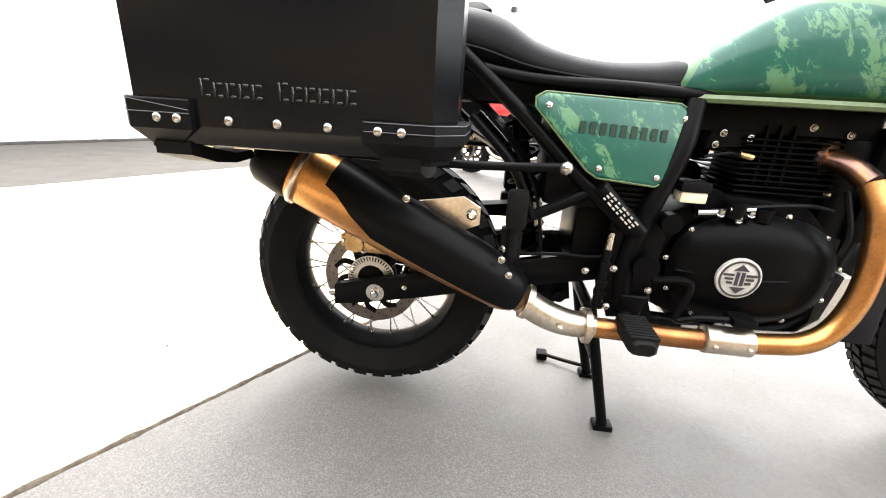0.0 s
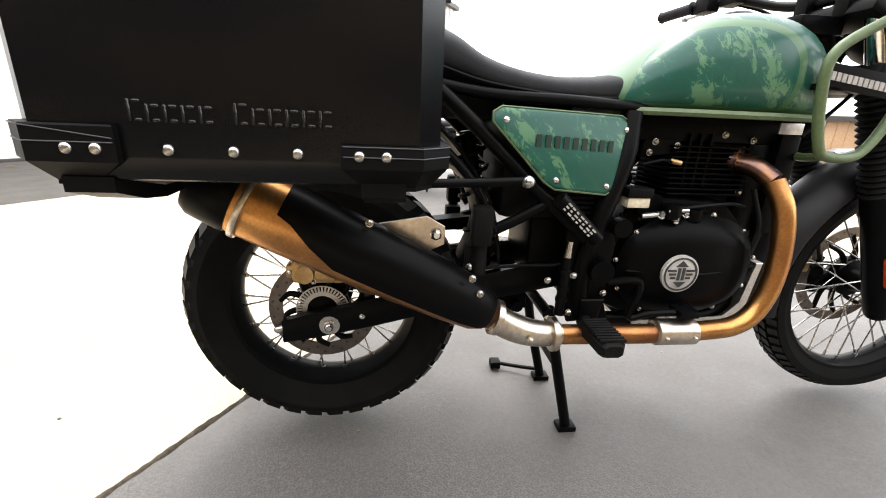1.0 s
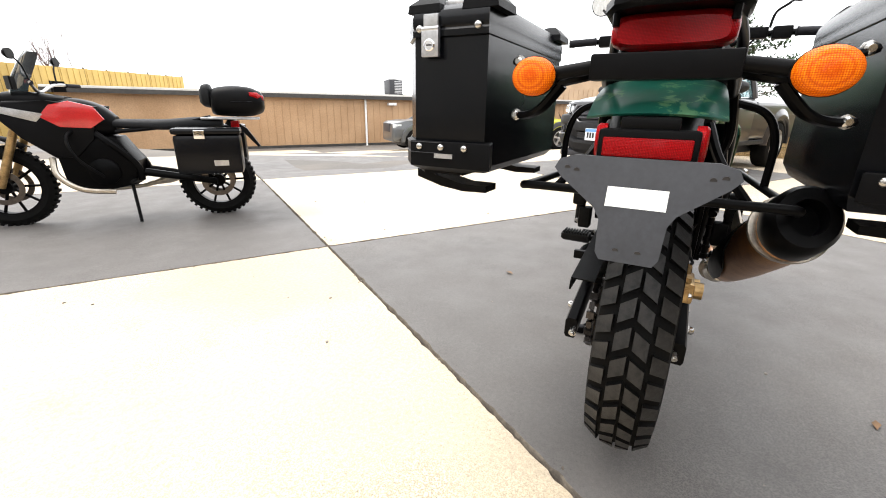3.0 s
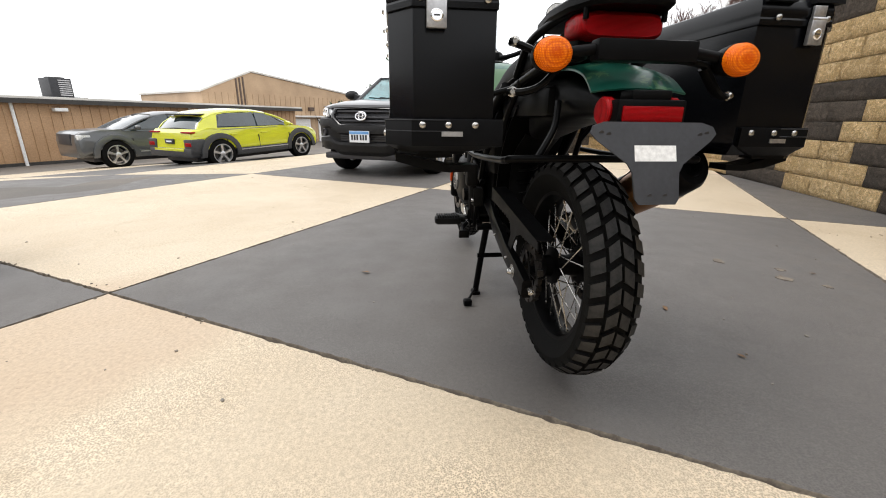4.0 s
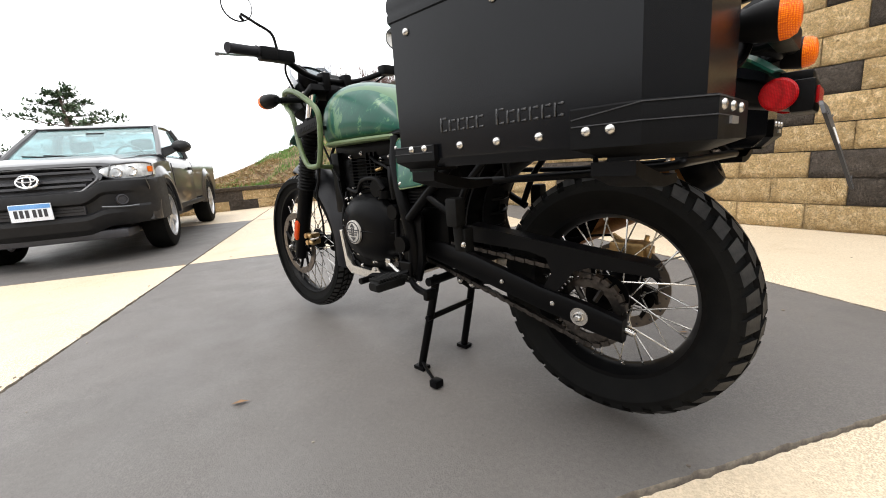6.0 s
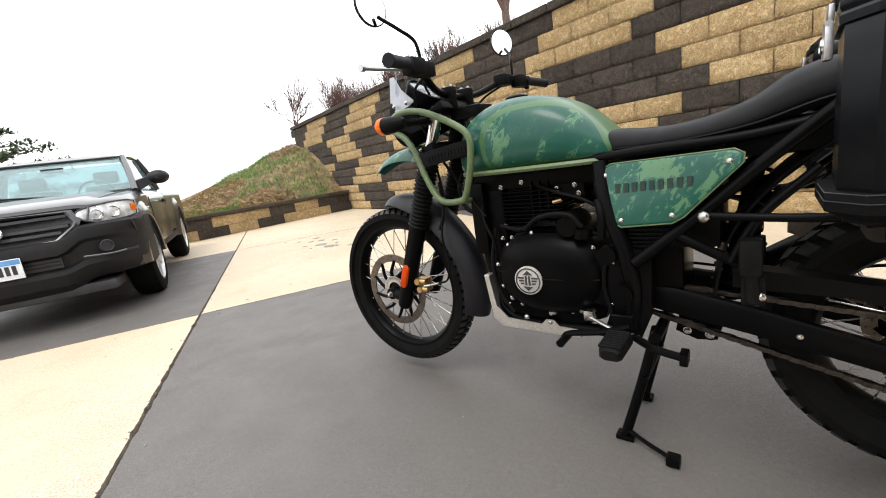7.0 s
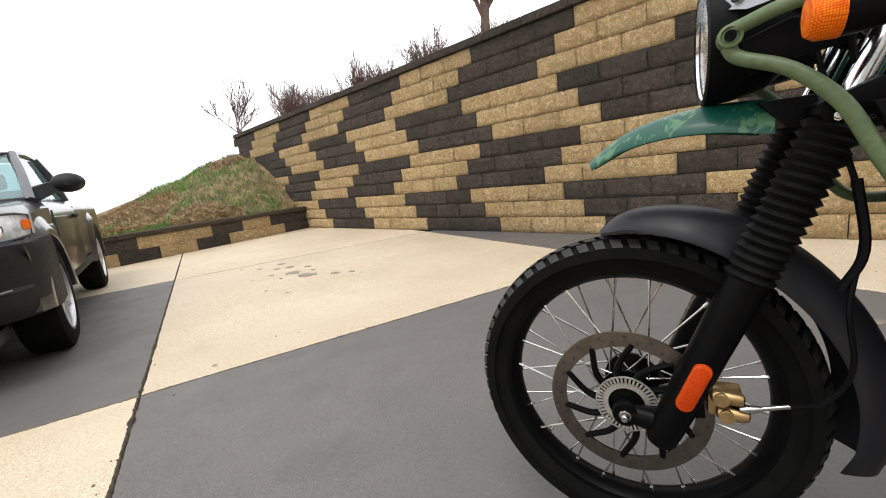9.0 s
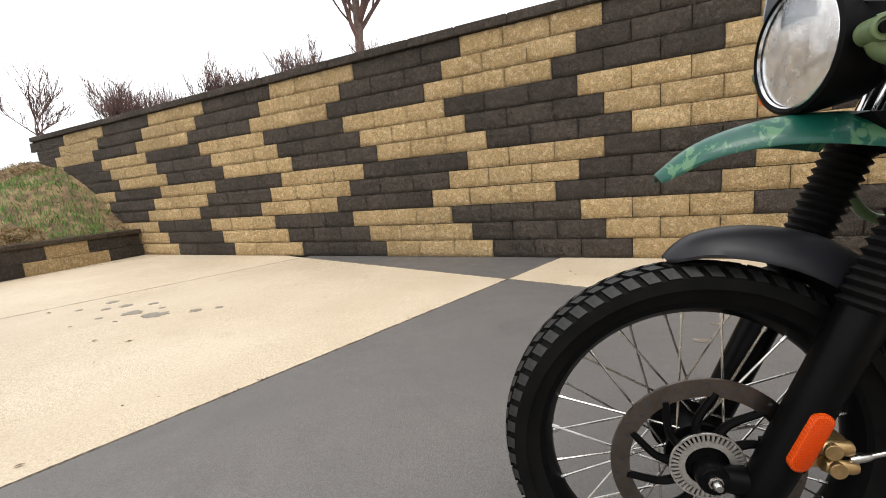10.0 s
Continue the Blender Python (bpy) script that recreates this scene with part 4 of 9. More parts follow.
def dense(secs, per=4):
    """Smooths a list of section tuples."""
    out = []
    p = [tuple(2 * a - b for a, b in zip(secs[0], secs[1])), *secs, tuple(2 * a - b for a, b in zip(secs[-1], secs[-2]))]
    for i in range(1, len(p) - 2):
        for j in range(per):
            t = j / per
            out.append(tuple(0.5 * (2 * b + (c - a) * t + (2 * a - 5 * b + 4 * c - d) * t * t + (3 * b - a - 3 * c + d) * t ** 3) for a, b, c, d in zip(*p[i - 1 : i + 3])))
    return out + [secs[-1]]


def lettering(bm, start, along, up, out, count, w, h, gap, depth=0.0015, skip=()):
    """Plain bars in place of a maker's or model name."""
    start, along, up, out = Vector(start), Vector(along).normalized(), Vector(up).normalized(), Vector(out).normalized()
    m3 = Matrix((along, out, up)).transposed().to_4x4()
    for i in range(count):
        if i in skip:
            continue
        m = Matrix.Translation(start + along * i * (w + gap)) @ m3
        box(bm, 0, w, -0.0005, depth, 0, h, m=m)
    return bm


def emblem(bike, c, side, r=0.042):
    c = Vector(c)
    d = Vector((0, side, 0))
    ob = part("emblem", lathe(BM(), [(r, -0.004), (r, 0.003), (r - 0.002, 0.004), (0.0001, 0.0045)], c, d, k=40), "emblem", bike, "round white emblem with dark bars")
    bm = lathe(BM(), [(r * 0.90, 0.0040), (r * 0.90, 0.0056), (r * 0.82, 0.0056), (r * 0.82, 0.0040)], c, d, k=40, closed=True)
    part("emblem_ring", bm, "ink", ob)
    bm = BM()
    y0, y1 = sorted((c.y + side * 0.0035, c.y + side * 0.0062))
    prism(bm, [(c.x - r * 0.34, c.z + r * 0.42), (c.x, c.z + r * 0.72), (c.x + r * 0.34, c.z + r * 0.42)], y0, y1)
    prism(bm, [(c.x - r * 0.34, c.z - r * 0.42), (c.x, c.z - r * 0.72), (c.x + r * 0.34, c.z - r * 0.42)], y0, y1)
    for k, dz in enumerate((0.20, 0.0, -0.20)):
        for q in (-1, 1):
            x0, x1 = sorted((c.x + q * r * 0.28, c.x + q * r * (0.74 - 0.1 * k)))
            box(bm, x0, x1, y0, y1, c.z + r * (dz - 0.05), c.z + r * (dz + 0.05))
    box(bm, c.x - r * 0.18, c.x - r * 0.04, y0, y1, c.z - r * 0.32, c.z + r * 0.34)
    box(bm, c.x + r * 0.06, c.x + r * 0.2, y0, y1, c.z - r * 0.32, c.z + r * 0.34)
    part("emblem_bar", bm, "ink", ob)


# ---------------------------------------------------------------- motorcycle
def build_motorcycle():
    bike = empty("motorcycle", label="green camouflage adventure motorcycle with black engine on its centre stand", category="motorcycle")
    RC, FC = (-0.018, -0.026, 0.347), (1.472, 0, 0.366)
    chev = ((0.03, 0.45, 0.75, 0, 0.66), (-0.03, -0.45, 0.75, 0.10, 0.66), (0.54, 0.98, 0.5, 0.45, 0.62), (-0.54, -0.98, 0.5, 0.55, 0.62))
    wheel(bike, "rear_wheel", RC, 0.316, 0.068, 0.218, 36, chev, -1, 0.118, "black spoked rear wheel", 0.011)
    wheel(bike, "front_wheel", FC, 0.327, 0.047, 0.264, 62, chev, 1, 0.148, "black spoked front wheel", 0.007)

    # sprocket and chain
    c = Vector((0, 0.078, 0.325))
    bm = BM()
    for i in range(38):
        a = 2 * math.pi * i / 38
        box(bm, 0.078, 0.090, -0.003, 0.003, -0.004, 0.004, m=Matrix.Translation(c) @ Matrix.Rotation(-a, 4, "Y"))
    lathe(bm, [(0.081, -0.003), (0.081, 0.003), (0.06, 0.003), (0.06, -0.003)], c, k=38, closed=True)
    for i in range(6):
        a = math.pi * i / 3
        rod(bm, c + Vector((0.03 * math.cos(a), 0, 0.03 * math.sin(a))), c + Vector((0.065 * math.cos(a), 0, 0.065 * math.sin(a))), 0.007, k=6)
    part("sprocket", bm, "chain", bike)
    bm = BM()
    loop = [Vector((0.088 * math.sin(a), 0.078, 0.325 + 0.088 * math.cos(a))) for a in [-math.pi * i / 12 for i in range(13)]]
    front = [Vector((0.525 + 0.04 * math.sin(a), 0.078, 0.425 + 0.04 * math.cos(a))) for a in [math.pi - math.pi * i / 8 for i in range(9)]]
    path = loop + front + [loop[0]]
    pts, step_len, acc = [], 0.0155, 0.0
    for a, b in zip(path, path[1:]):
        n = max(1, round((b - a).length / step_len))
        pts += [a.lerp(b, i / n) for i in range(n)]
    for i, p in enumerate(pts):
        d = (pts[(i + 1) % len(pts)] - p).normalized()
        m = Matrix.Translation(p) @ Matrix((d, Vector((0, 1, 0)), d.cross(Vector((0, 1, 0))))).transposed().to_4x4()
        w = 0.009 if i % 2 else 0.006
        box(bm, -0.0085, 0.0085, -w, w, -0.0055, 0.0055, m=m)
    part("drive_chain", bm, "chain", bike, "oily drive chain")

    # swingarm
    for s in (1, -1):
        bm = BM()
        rings = []
        for x, z, h in ((0.55, 0.435, 0.026), (0.46, 0.425, 0.034), (0.30, 0.398, 0.032), (0.10, 0.350, 0.029), (-0.03, 0.323, 0.030), (-0.10, 0.308, 0.026)):
            y = s * (0.088 + 0.030 * step(0.5, 0.2, x))
            w = 0.014
            rings.append([Vector((x, y + a * w, z + b * h)) for a, b in ((-1, -0.7), (-0.7, -1), (0.7, -1), (1, -0.7), (1, 0.7), (0.7, 1), (-0.7, 1), (-1, 0.7))])
        loft(bm, rings)
        arm = part("swingarm", bm, "black_paint", bike, "box-section black swingarm arm")
        bm = bolt(BM(), (0.0, s * 0.132, 0.325), (0, s, 0), 0.0125, 0.016)
        lathe(bm, [(0.022, -0.002), (0.022, 0.002)], (0, s * 0.131, 0.325), (0, s, 0), 20)
        part("axle_nut", bm, "steel", arm)
        bm = BM()
        rod(bm, (-0.10, s * 0.11, 0.308), (-0.118, s * 0.11, 0.304), 0.009, k=10)
        bolt(bm, (-0.115, s * 0.11, 0.305), (-1, 0, -0.2), 0.008, 0.008)
        part("chain_adjuster", bm, "steel", arm)
        bm = BM()
        for x, z in ((0.07, 0.345), (0.22, 0.378)):
            bolt(bm, (x, s * 0.131, z), (0, s, 0), 0.006, 0.006)
        part("bolt", bm, "steel", arm)
    # chain guard
    bm = BM()
    prism(bm, [(0.34, 0.525), (0.13, 0.497), (-0.165, 0.462), (-0.170, 0.440), (-0.02, 0.445), (0.02, 0.43), (0.06, 0.375), (0.09, 0.362), (0.10, 0.38), (0.075, 0.42), (0.09, 0.455), (0.14, 0.468), (0.34, 0.478)], 0.117, 0.121, 0.001, 1)
    box(bm, -0.16, 0.34, 0.07, 0.121, -0.0015, 0.0015, m=Matrix.Translation((0.0, 0, 0.483)) @ Matrix.Rotation(radians(-7), 4, "Y"))
    part("chain_guard", bm, "black_plastic", bike, "slotted black chain guard")
    # rear hugger and inner mudguard
    bm = curve_plate(BM(), [(0.30, 0.44), (0.33, 0.54), (0.29, 0.645), (0.18, 0.715)], 0.06, 0.004, 0.01)
    part("hugger", bm, "black_plastic", bike)
    bm = shell(BM(), [(0.16, 0.06, 0.70, 0.85), (0.02, 0.075, 0.735, 0.87), (-0.14, 0.075, 0.76, 0.86), (-0.26, 0.07, 0.765, 0.82), (-0.365, 0.06, 0.745, 0.785)], 20, 0.5, 0.5, 0.5)
    part("inner_mudguard", bm, "black_plastic", bike, "matt black inner mudguard under the tail")

    # rear caliper
    bm = BM()
    box(bm, -0.075, 0.015, -0.125, -0.07, 0.42, 0.468, 0.008, Matrix.Translation((0, 0, 0)))
    rod(bm, (-0.045, -0.122, 0.445), (-0.045, -0.142, 0.445), 0.019, k=16)
    rod(bm, (-0.005, -0.11, 0.462), (0.02, -0.11, 0.478), 0.008, k=8)
    rod(bm, (-0.065, -0.11, 0.462), (-0.07, -0.11, 0.482), 0.006, k=8)
    rod(bm, (-0.012, -0.122, 0.447), (-0.012, -0.136, 0.447), 0.013, k=14)
    box(bm, -0.088, -0.07, -0.115, -0.08, 0.428, 0.458, 0.005)
    box(bm, 0.008, 0.03, -0.112, -0.084, 0.415, 0.445, 0.005)
    rear_cal = part("rear_caliper", bm, "gold", bike, "gold two-piston brake caliper")
    bm = BM()
    for p in ((-0.079, -0.115, 0.443), (0.019, -0.112, 0.43), (-0.03, -0.125, 0.425)):
        bolt(bm, p, (0, -1, 0), 0.006, 0.007)
    part("bolt", bm, "steel", rear_cal)
    bm = prism(BM(), [(-0.04, 0.30), (0.03, 0.305), (0.035, 0.43), (-0.08, 0.43)], -0.082, -0.074, 0.003, 1)
    part("caliper_bracket", bm, "engine_black", bike)
    bm = pipe(BM(), [(0.02, -0.11, 0.478), (0.08, -0.12, 0.47), (0.2, -0.12, 0.45), (0.4, -0.12, 0.46), (0.52, -0.14, 0.48), (0.60, -0.15, 0.58)], 0.004, 6)
    part("brake_hose", bm, "black_plastic", bike)

    # engine
    bm = prism(BM(), [(0.60, 0.43), (0.63, 0.36), (0.70, 0.33), (0.88, 0.335), (0.955, 0.365), (0.97, 0.46), (0.94, 0.555), (0.88, 0.61), (0.70, 0.62), (0.62, 0.565)], -0.112, 0.112, 0.014, 2)
    part("crankcase", bm, "engine_black", bike, "black cast crankcase")
    for s, cx, cz in ((-1, 0.795, 0.467), (1, 0.775, 0.492)):
        bm = BM()
        rings = []
        for y, rx, rz, dx in ((0.11, 0.165, 0.122, 0), (0.135, 0.163, 0.120, 0), (0.142, 0.156, 0.113, 0), (0.158, 0.140, 0.103, 0), (0.172, 0.10, 0.082, -0.012 * s), (0.178, 0.055, 0.055, 0.02 * s)):
            rings.append([Vector((cx + dx + rx * math.copysign(abs(math.cos(a)) ** 0.85, math.cos(a)), s * y, cz + rz * math.copysign(abs(math.sin(a)) ** 0.85, math.sin(a)))) for a in [2 * math.pi * i / 40 for i in range(40)]])
        loft(bm, rings)
        cover = part("clutch_cover" if s < 0 else "alternator_cover", bm, "engine_black", bike, "smooth black domed engine side cover")
        bm = BM()
        for i in range(11):
            a = 2 * math.pi * (i + 0.3) / 11
            bolt(bm, (cx + 0.168 * math.cos(a), s * 0.135, cz + 0.124 * math.sin(a)), (0, s, 0), 0.0058, 0.006)
        part("bolt", bm, "steel", cover)
        bm = pipe(BM(), [(cx - 0.15, s * 0.155, cz - 0.005), (cx, s * 0.1795, cz - 0.004), (cx + 0.15, s * 0.155, cz + 0.006)], 0.003, 6)
        part("rib", bm, "engine_black", cover)
    emblem(bike, (0.752, -0.182, 0.466), -1)
    emblem(bike, (0.818, 0.182, 0.483), 1)
    bm = BM()
    for i in range(10):
        z = 0.622 + i * 0.0115
        box(bm, 0.742 - 0.004 * (i % 2), 0.926 + 0.003 * (i % 2), -0.098, 0.098, z, z + 0.0045, 0.0015, seg=1)
    barrel = part("cylinder", box(BM(), 0.765, 0.915, -0.07, 0.07, 0.60, 0.74), "engine_black", bike, "air-cooled black finned cylinder")
    part("cooling_fin", bm, "engine_black", barrel)
    bm = box(BM(), 0.745, 0.935, -0.082, 0.082, 0.737, 0.775, 0.01)
    box(bm, 0.77, 0.91, -0.06, 0.06, 0.772, 0.80, 0.012)
    for x in (0.775, 0.80, 0.825):
        box(bm, x, x + 0.006, -0.092, 0.092, 0.64, 0.755)
    head = part("cylinder_head", bm, "engine_black", bike)
    bm = BM()
    for s in (1, -1):
        for x, z in ((0.752, 0.728), (0.70, 0.735), (0.86, 0.755), (0.93, 0.745), (0.69, 0.712), (0.925, 0.63)):
            bolt(bm, (x, s * 0.085, z), (0, s, 0), 0.007, 0.008)
    part("bolt", bm, "steel", head)
    bm = prism(BM(), [(0.67, 0.70), (0.76, 0.71), (0.765, 0.745), (0.68, 0.75)], -0.082, 0.082, 0.003, 1)
    part("engine_mount", bm, "black_paint", bike)
    for y in (-0.096, 0.096):
        bm = BM()
        rod(bm, (0.735, y, 0.697), (0.76, y * 1.03, 0.692), 0.006, k=8)
        part("spark_plug", bm, "gold", bike)
    # starter, hoses and small castings over the cases
    bm = BM()
    rod(bm, (0.69, -0.13, 0.60), (0.69, 0.13, 0.60), 0.03, k=18)
    rod(bm, (0.73, -0.145, 0.58), (0.73, -0.145, 0.61), 0.02, k=14)
    rod(bm, (0.785, -0.14, 0.575), (0.785, -0.14, 0.60), 0.018, k=14)
    rod(bm, (0.665, 0.145, 0.60), (0.665, 0.145, 0.625), 0.024, k=16)
    rod(bm, (0.60, 0.16, 0.56), (0.60, 0.18, 0.56), 0.024, k=18)
    rod(bm, (0.605, -0.16, 0.565), (0.605, -0.185, 0.565), 0.020, k=18)
    rod(bm, (0.575, -0.165, 0.47), (0.575, -0.188, 0.47), 0.026, k=20)
    rod(bm, (0.565, 0.165, 0.46), (0.565, 0.188, 0.46), 0.026, k=20)
    part("casting_cap", bm, "engine_black", bike)
    bm = BM()
    pipe(bm, [(0.665, 0.15, 0.63), (0.70, 0.155, 0.665), (0.78, 0.15, 0.66), (0.84, 0.13, 0.62)], 0.008, 8)
    pipe(bm, [(0.615, 0.15, 0.60), (0.61, 0.16, 0.66), (0.62, 0.15, 0.70)], 0.011, 8)
    pipe(bm, [(0.93, -0.11, 0.60), (0.86, -0.14, 0.612), (0.74, -0.15, 0.60), (0.66, -0.14, 0.575)], 0.0045, 6)
    pipe(bm, [(0.66, -0.12, 0.69), (0.70, -0.125, 0.70), (0.73, -0.11, 0.695)], 0.003, 6)
    pipe(bm, [(1.0, 0.08, 0.75), (0.99, 0.11, 0.66), (0.955, 0.12, 0.58), (0.96, 0.1, 0.5)], 0.005, 6)
    part("hose", bm, "black_plastic", bike, "black rubber hoses and cables")
    bm = BM()
    rod(bm, (0.66, -0.15, 0.585), (0.70, -0.152, 0.59), 0.006, k=8)
    rod(bm, (0.715, -0.155, 0.597), (0.76, -0.155, 0.60), 0.005, k=8)
    for x, z in ((0.70, 0.585), (0.735, 0.575), (0.755, 0.588)):
        bolt(bm, (x, -0.155, z), (0, -0.6, 1), 0.008, 0.012)
    part("cable_end", bm, "steel", bike)
    # oil cooler and downtube shroud
    bm = box(BM(), 0.985, 1.035, -0.10, 0.105, 0.535, 0.765, 0.008)
    part("oil_cooler", bm, "engine_black", bike)
    bm = BM()
    for i in range(12):
        z = 0.585 + i * 0.0145
        box(bm, 1.030, 1.042, -0.078, 0.078, z, z + 0.004)
    part("cooler_fin", bm, "engine_black", bike)
    # dark masses added behind the frame to close bright gaps: airbox, inner mudguard, battery tray
    part("airbox", box(BM(), 0.36, 0.60, -0.115, 0.115, 0.565, 0.79, 0.02), "black_plastic", bike, "black airbox")
    part("inner_mudguard", curve_plate(BM(), [(0.16, 0.80), (0.26, 0.72), (0.345, 0.60), (0.375, 0.47), (0.38, 0.38)], 0.10, 0.006, 0.01), "black_plastic", bike, "black inner mudguard")
    part("battery_tray", box(BM(), 0.44, 0.62, -0.095, 0.095, 0.42, 0.57, 0.015), "engine_black", bike)
    # plain black filler added between downtube and cylinder to block the bright gap
    part("engine_front", box(BM(), 0.925, 0.99, -0.085, 0.085, 0.36, 0.74, 0.015), "engine_black", bike)
    part("tail_tray", box(BM(), -0.08, 0.36, -0.095, 0.095, 0.765, 0.84, 0.02), "black_plastic", bike)
    part("tank_underside", box(BM(), 0.60, 1.03, -0.085, 0.085, 0.735, 0.80, 0.015), "engine_black", bike)
    part("throttle_body", lathe(BM(), [(0.02, 0), (0.034, 0.01), (0.034, 0.06), (0.026, 0.065), (0.026, 0.12)], (0.60, 0.02, 0.70), (1, 0, 0), 20), "engine_black", bike)
    part("starter_motor", lathe(BM(), [(0.02, 0), (0.034, 0.006), (0.036, 0.02), (0.036, 0.10), (0.028, 0.115)], (0.705, 0.04, 0.632), (0, 1, 0), 24), "engine_black", bike)
    bm = prism(BM(), [(0.575, 0.52), (0.60, 0.56), (0.655, 0.555), (0.68, 0.50), (0.66, 0.42), (0.60, 0.40), (0.575, 0.44)], 0.11, 0.146, 0.012)
    spc = part("sprocket_cover", bm, "engine_black", bike, "black front sprocket cover")
    bm = BM()
    for x, z in ((0.59, 0.535), (0.655, 0.535), (0.655, 0.43), (0.60, 0.42)):
        bolt(bm, (x, 0.146, z), (0, 1, 0), 0.0055, 0.006)
    part("bolt", bm, "steel", spc)
    bm = pipe(BM(), [(0.53, 0.172, 0.345), (0.60, 0.168, 0.36), (0.655, 0.165, 0.385)], 0.006, 8)
    box(bm, 0.645, 0.672, 0.13, 0.17, 0.372, 0.402, 0.006)
    part("shift_linkage", bm, "steel", bike, "bare metal gear linkage")
    bm = BM()
    for x, z, r in ENGINE_BOLTS:
        bolt(bm, (x, 0.128, z), (0, 1, 0), r, 0.008)
    part("bolt", bm, "steel", bike)
    bm = BM()
    pipe(bm, [(0.955, 0.10, 0.62), (0.965, 0.125, 0.52), (0.945, 0.13, 0.42), (0.90, 0.135, 0.36)], 0.006, 8)
    pipe(bm, [(0.62, 0.12, 0.60), (0.70, 0.14, 0.625), (0.78, 0.13, 0.64), (0.86, 0.12, 0.62), (0.93, 0.11, 0.63)], 0.007, 8)
    pipe(bm, [(0.60, 0.13, 0.66), (0.66, 0.135, 0.70), (0.73, 0.12, 0.72), (0.80, 0.09, 0.74)], 0.005, 8)
    pipe(bm, [(0.56, 0.15, 0.62), (0.60, 0.155, 0.56), (0.615, 0.155, 0.48), (0.60, 0.155, 0.40)], 0.006, 8)
    pipe(bm, [(0.95, -0.10, 0.64), (0.96, -0.13, 0.55), (0.93, -0.13, 0.46)], 0.006, 8)
    part("hose", bm, "black_plastic", bike, "black rubber hoses and cables")
    # bash plate
    bm = prism(BM(), [(1.005, 0.47), (0.985, 0.47), (0.965, 0.33), (0.945, 0.312), (0.70, 0.305), (0.70, 0.296), (0.955, 0.300), (0.985, 0.325)], -0.125, 0.125, 0.002, 1)
    for s in (1, -1):
        prism(bm, [(0.975, 0.33), (0.945, 0.305), (0.70, 0.300), (0.70, 0.325), (0.76, 0.328), (0.775, 0.345), (0.80, 0.345), (0.815, 0.328), (0.93, 0.335), (0.965, 0.37)], s * 0.125, s * 0.129)
    plate = part("bash_plate", bm, "alu", bike, "bare aluminium bash plate")
    bm = BM()
    for s in (1, -1):
        bolt(bm, (0.787, s * 0.129, 0.337), (0, s, 0), 0.007, 0.006)
        bolt(bm, (0.72, s * 0.129, 0.313), (0, s, 0), 0.006, 0.006)
    part("bolt", bm, "steel", plate)

    # exhaust
    bm = pipe(BM(), [(0.90, -0.075, 0.70), (0.925, -0.115, 0.690), (0.945, -0.150, 0.665)], 0.0215, 16)
    lathe(bm, [(0.034, -0.006), (0.034, 0.006)], (0.905, -0.08, 0.70), (0.5, -0.8, -0.1), 14)
    part("exhaust_flange", bm, "blued", bike, "heat-blued exhaust outlet")
    bm = pipe(BM(), [(0.945, -0.150, 0.665), (0.96, -0.177, 0.61), (0.968, -0.190, 0.53), (0.963, -0.197, 0.45), (0.940, -0.20, 0.385), (0.90, -0.203, 0.352), (0.84, -0.203, 0.340), (0.70, -0.203, 0.333), (0.47, -0.203, 0.335)], 0.0215, 18)
    part("exhaust_header", bm, "bronze", bike, "copper-coloured heat-tinted exhaust header")
    bm = BM()
    for a0 in (0.0,):
        rings = []
        for x in (0.705, 0.708, 0.797, 0.80):
            r = 0.029 if 0.706 < x < 0.799 else 0.025
            rings.append([Vector((x, -0.203 + r * math.cos(a), 0.337 + r * math.sin(a))) for a in [2 * math.pi * i / 18 for i in range(18)]])
        loft(bm, rings)
    for x in (0.72, 0.785):
        bolt(bm, (x, -0.232, 0.335), (0, -1, 0), 0.006, 0.005)
    part("pipe_guard", bm, "brushed", bike, "bright steel pipe guard")
    bm = pipe(BM(), [(0.49, -0.203, 0.336), (0.43, -0.206, 0.342), (0.38, -0.21, 0.36), (0.335, -0.215, 0.388)], lambda s: 0.024 + 0.014 * s * (1.35 - s), 18)
    for p in ((0.475, -0.204, 0.337), (0.345, -0.214, 0.383)):
        lathe(bm, [(0.033, -0.008), (0.037, -0.006), (0.037, 0.006), (0.033, 0.008)], p, (0.9, 0, -0.3 if p[0] < 0.4 else 0.0), 20)
    bolt(bm, (0.415, -0.242, 0.345), (0, -1, 0), 0.007, 0.006)
    part("exhaust_joint", bm, "brushed", bike, "polished steel joint pipe with clamps")
    A, B = Vector((0.325, -0.217, 0.395)), Vector((-0.125, -0.247, 0.630))
    u, v = basis(B - A)
    if v.z < 0:
        u, v = -u, -v
    bm = loft(BM(), [ring(A.lerp(B, t), u, v, r * 0.86, 28, r) for t, r in ((0, 0.036), (0.05, 0.046), (0.2, 0.053), (0.5, 0.060), (0.8, 0.062), (0.97, 0.061), (1.0, 0.058))])
    muff = part("muffler", bm, "bronze", bike, "heat-tinted bronze muffler with matt black shield")
    E = A + (B - A) * 1.13
    bm = loft(BM(), [ring(A.lerp(B, t), u, v, r * 0.86, 28, r) for t, r in ((0.985, 0.062), (1.0, 0.064), (1.10, 0.060), (1.125, 0.052), (1.125, 0.032), (1.06, 0.030))])
    part("end_cap", bm, "black_paint", muff, "black end cap with round outlet")
    bm = lathe(BM(), [(0.0645, -0.005), (0.0655, -0.003), (0.0655, 0.003), (0.0645, 0.005)], A.lerp(B, 0.955), B - A, 30)
    part("band_clamp", bm, "brushed", muff)
    bm = BM()
    rings = []
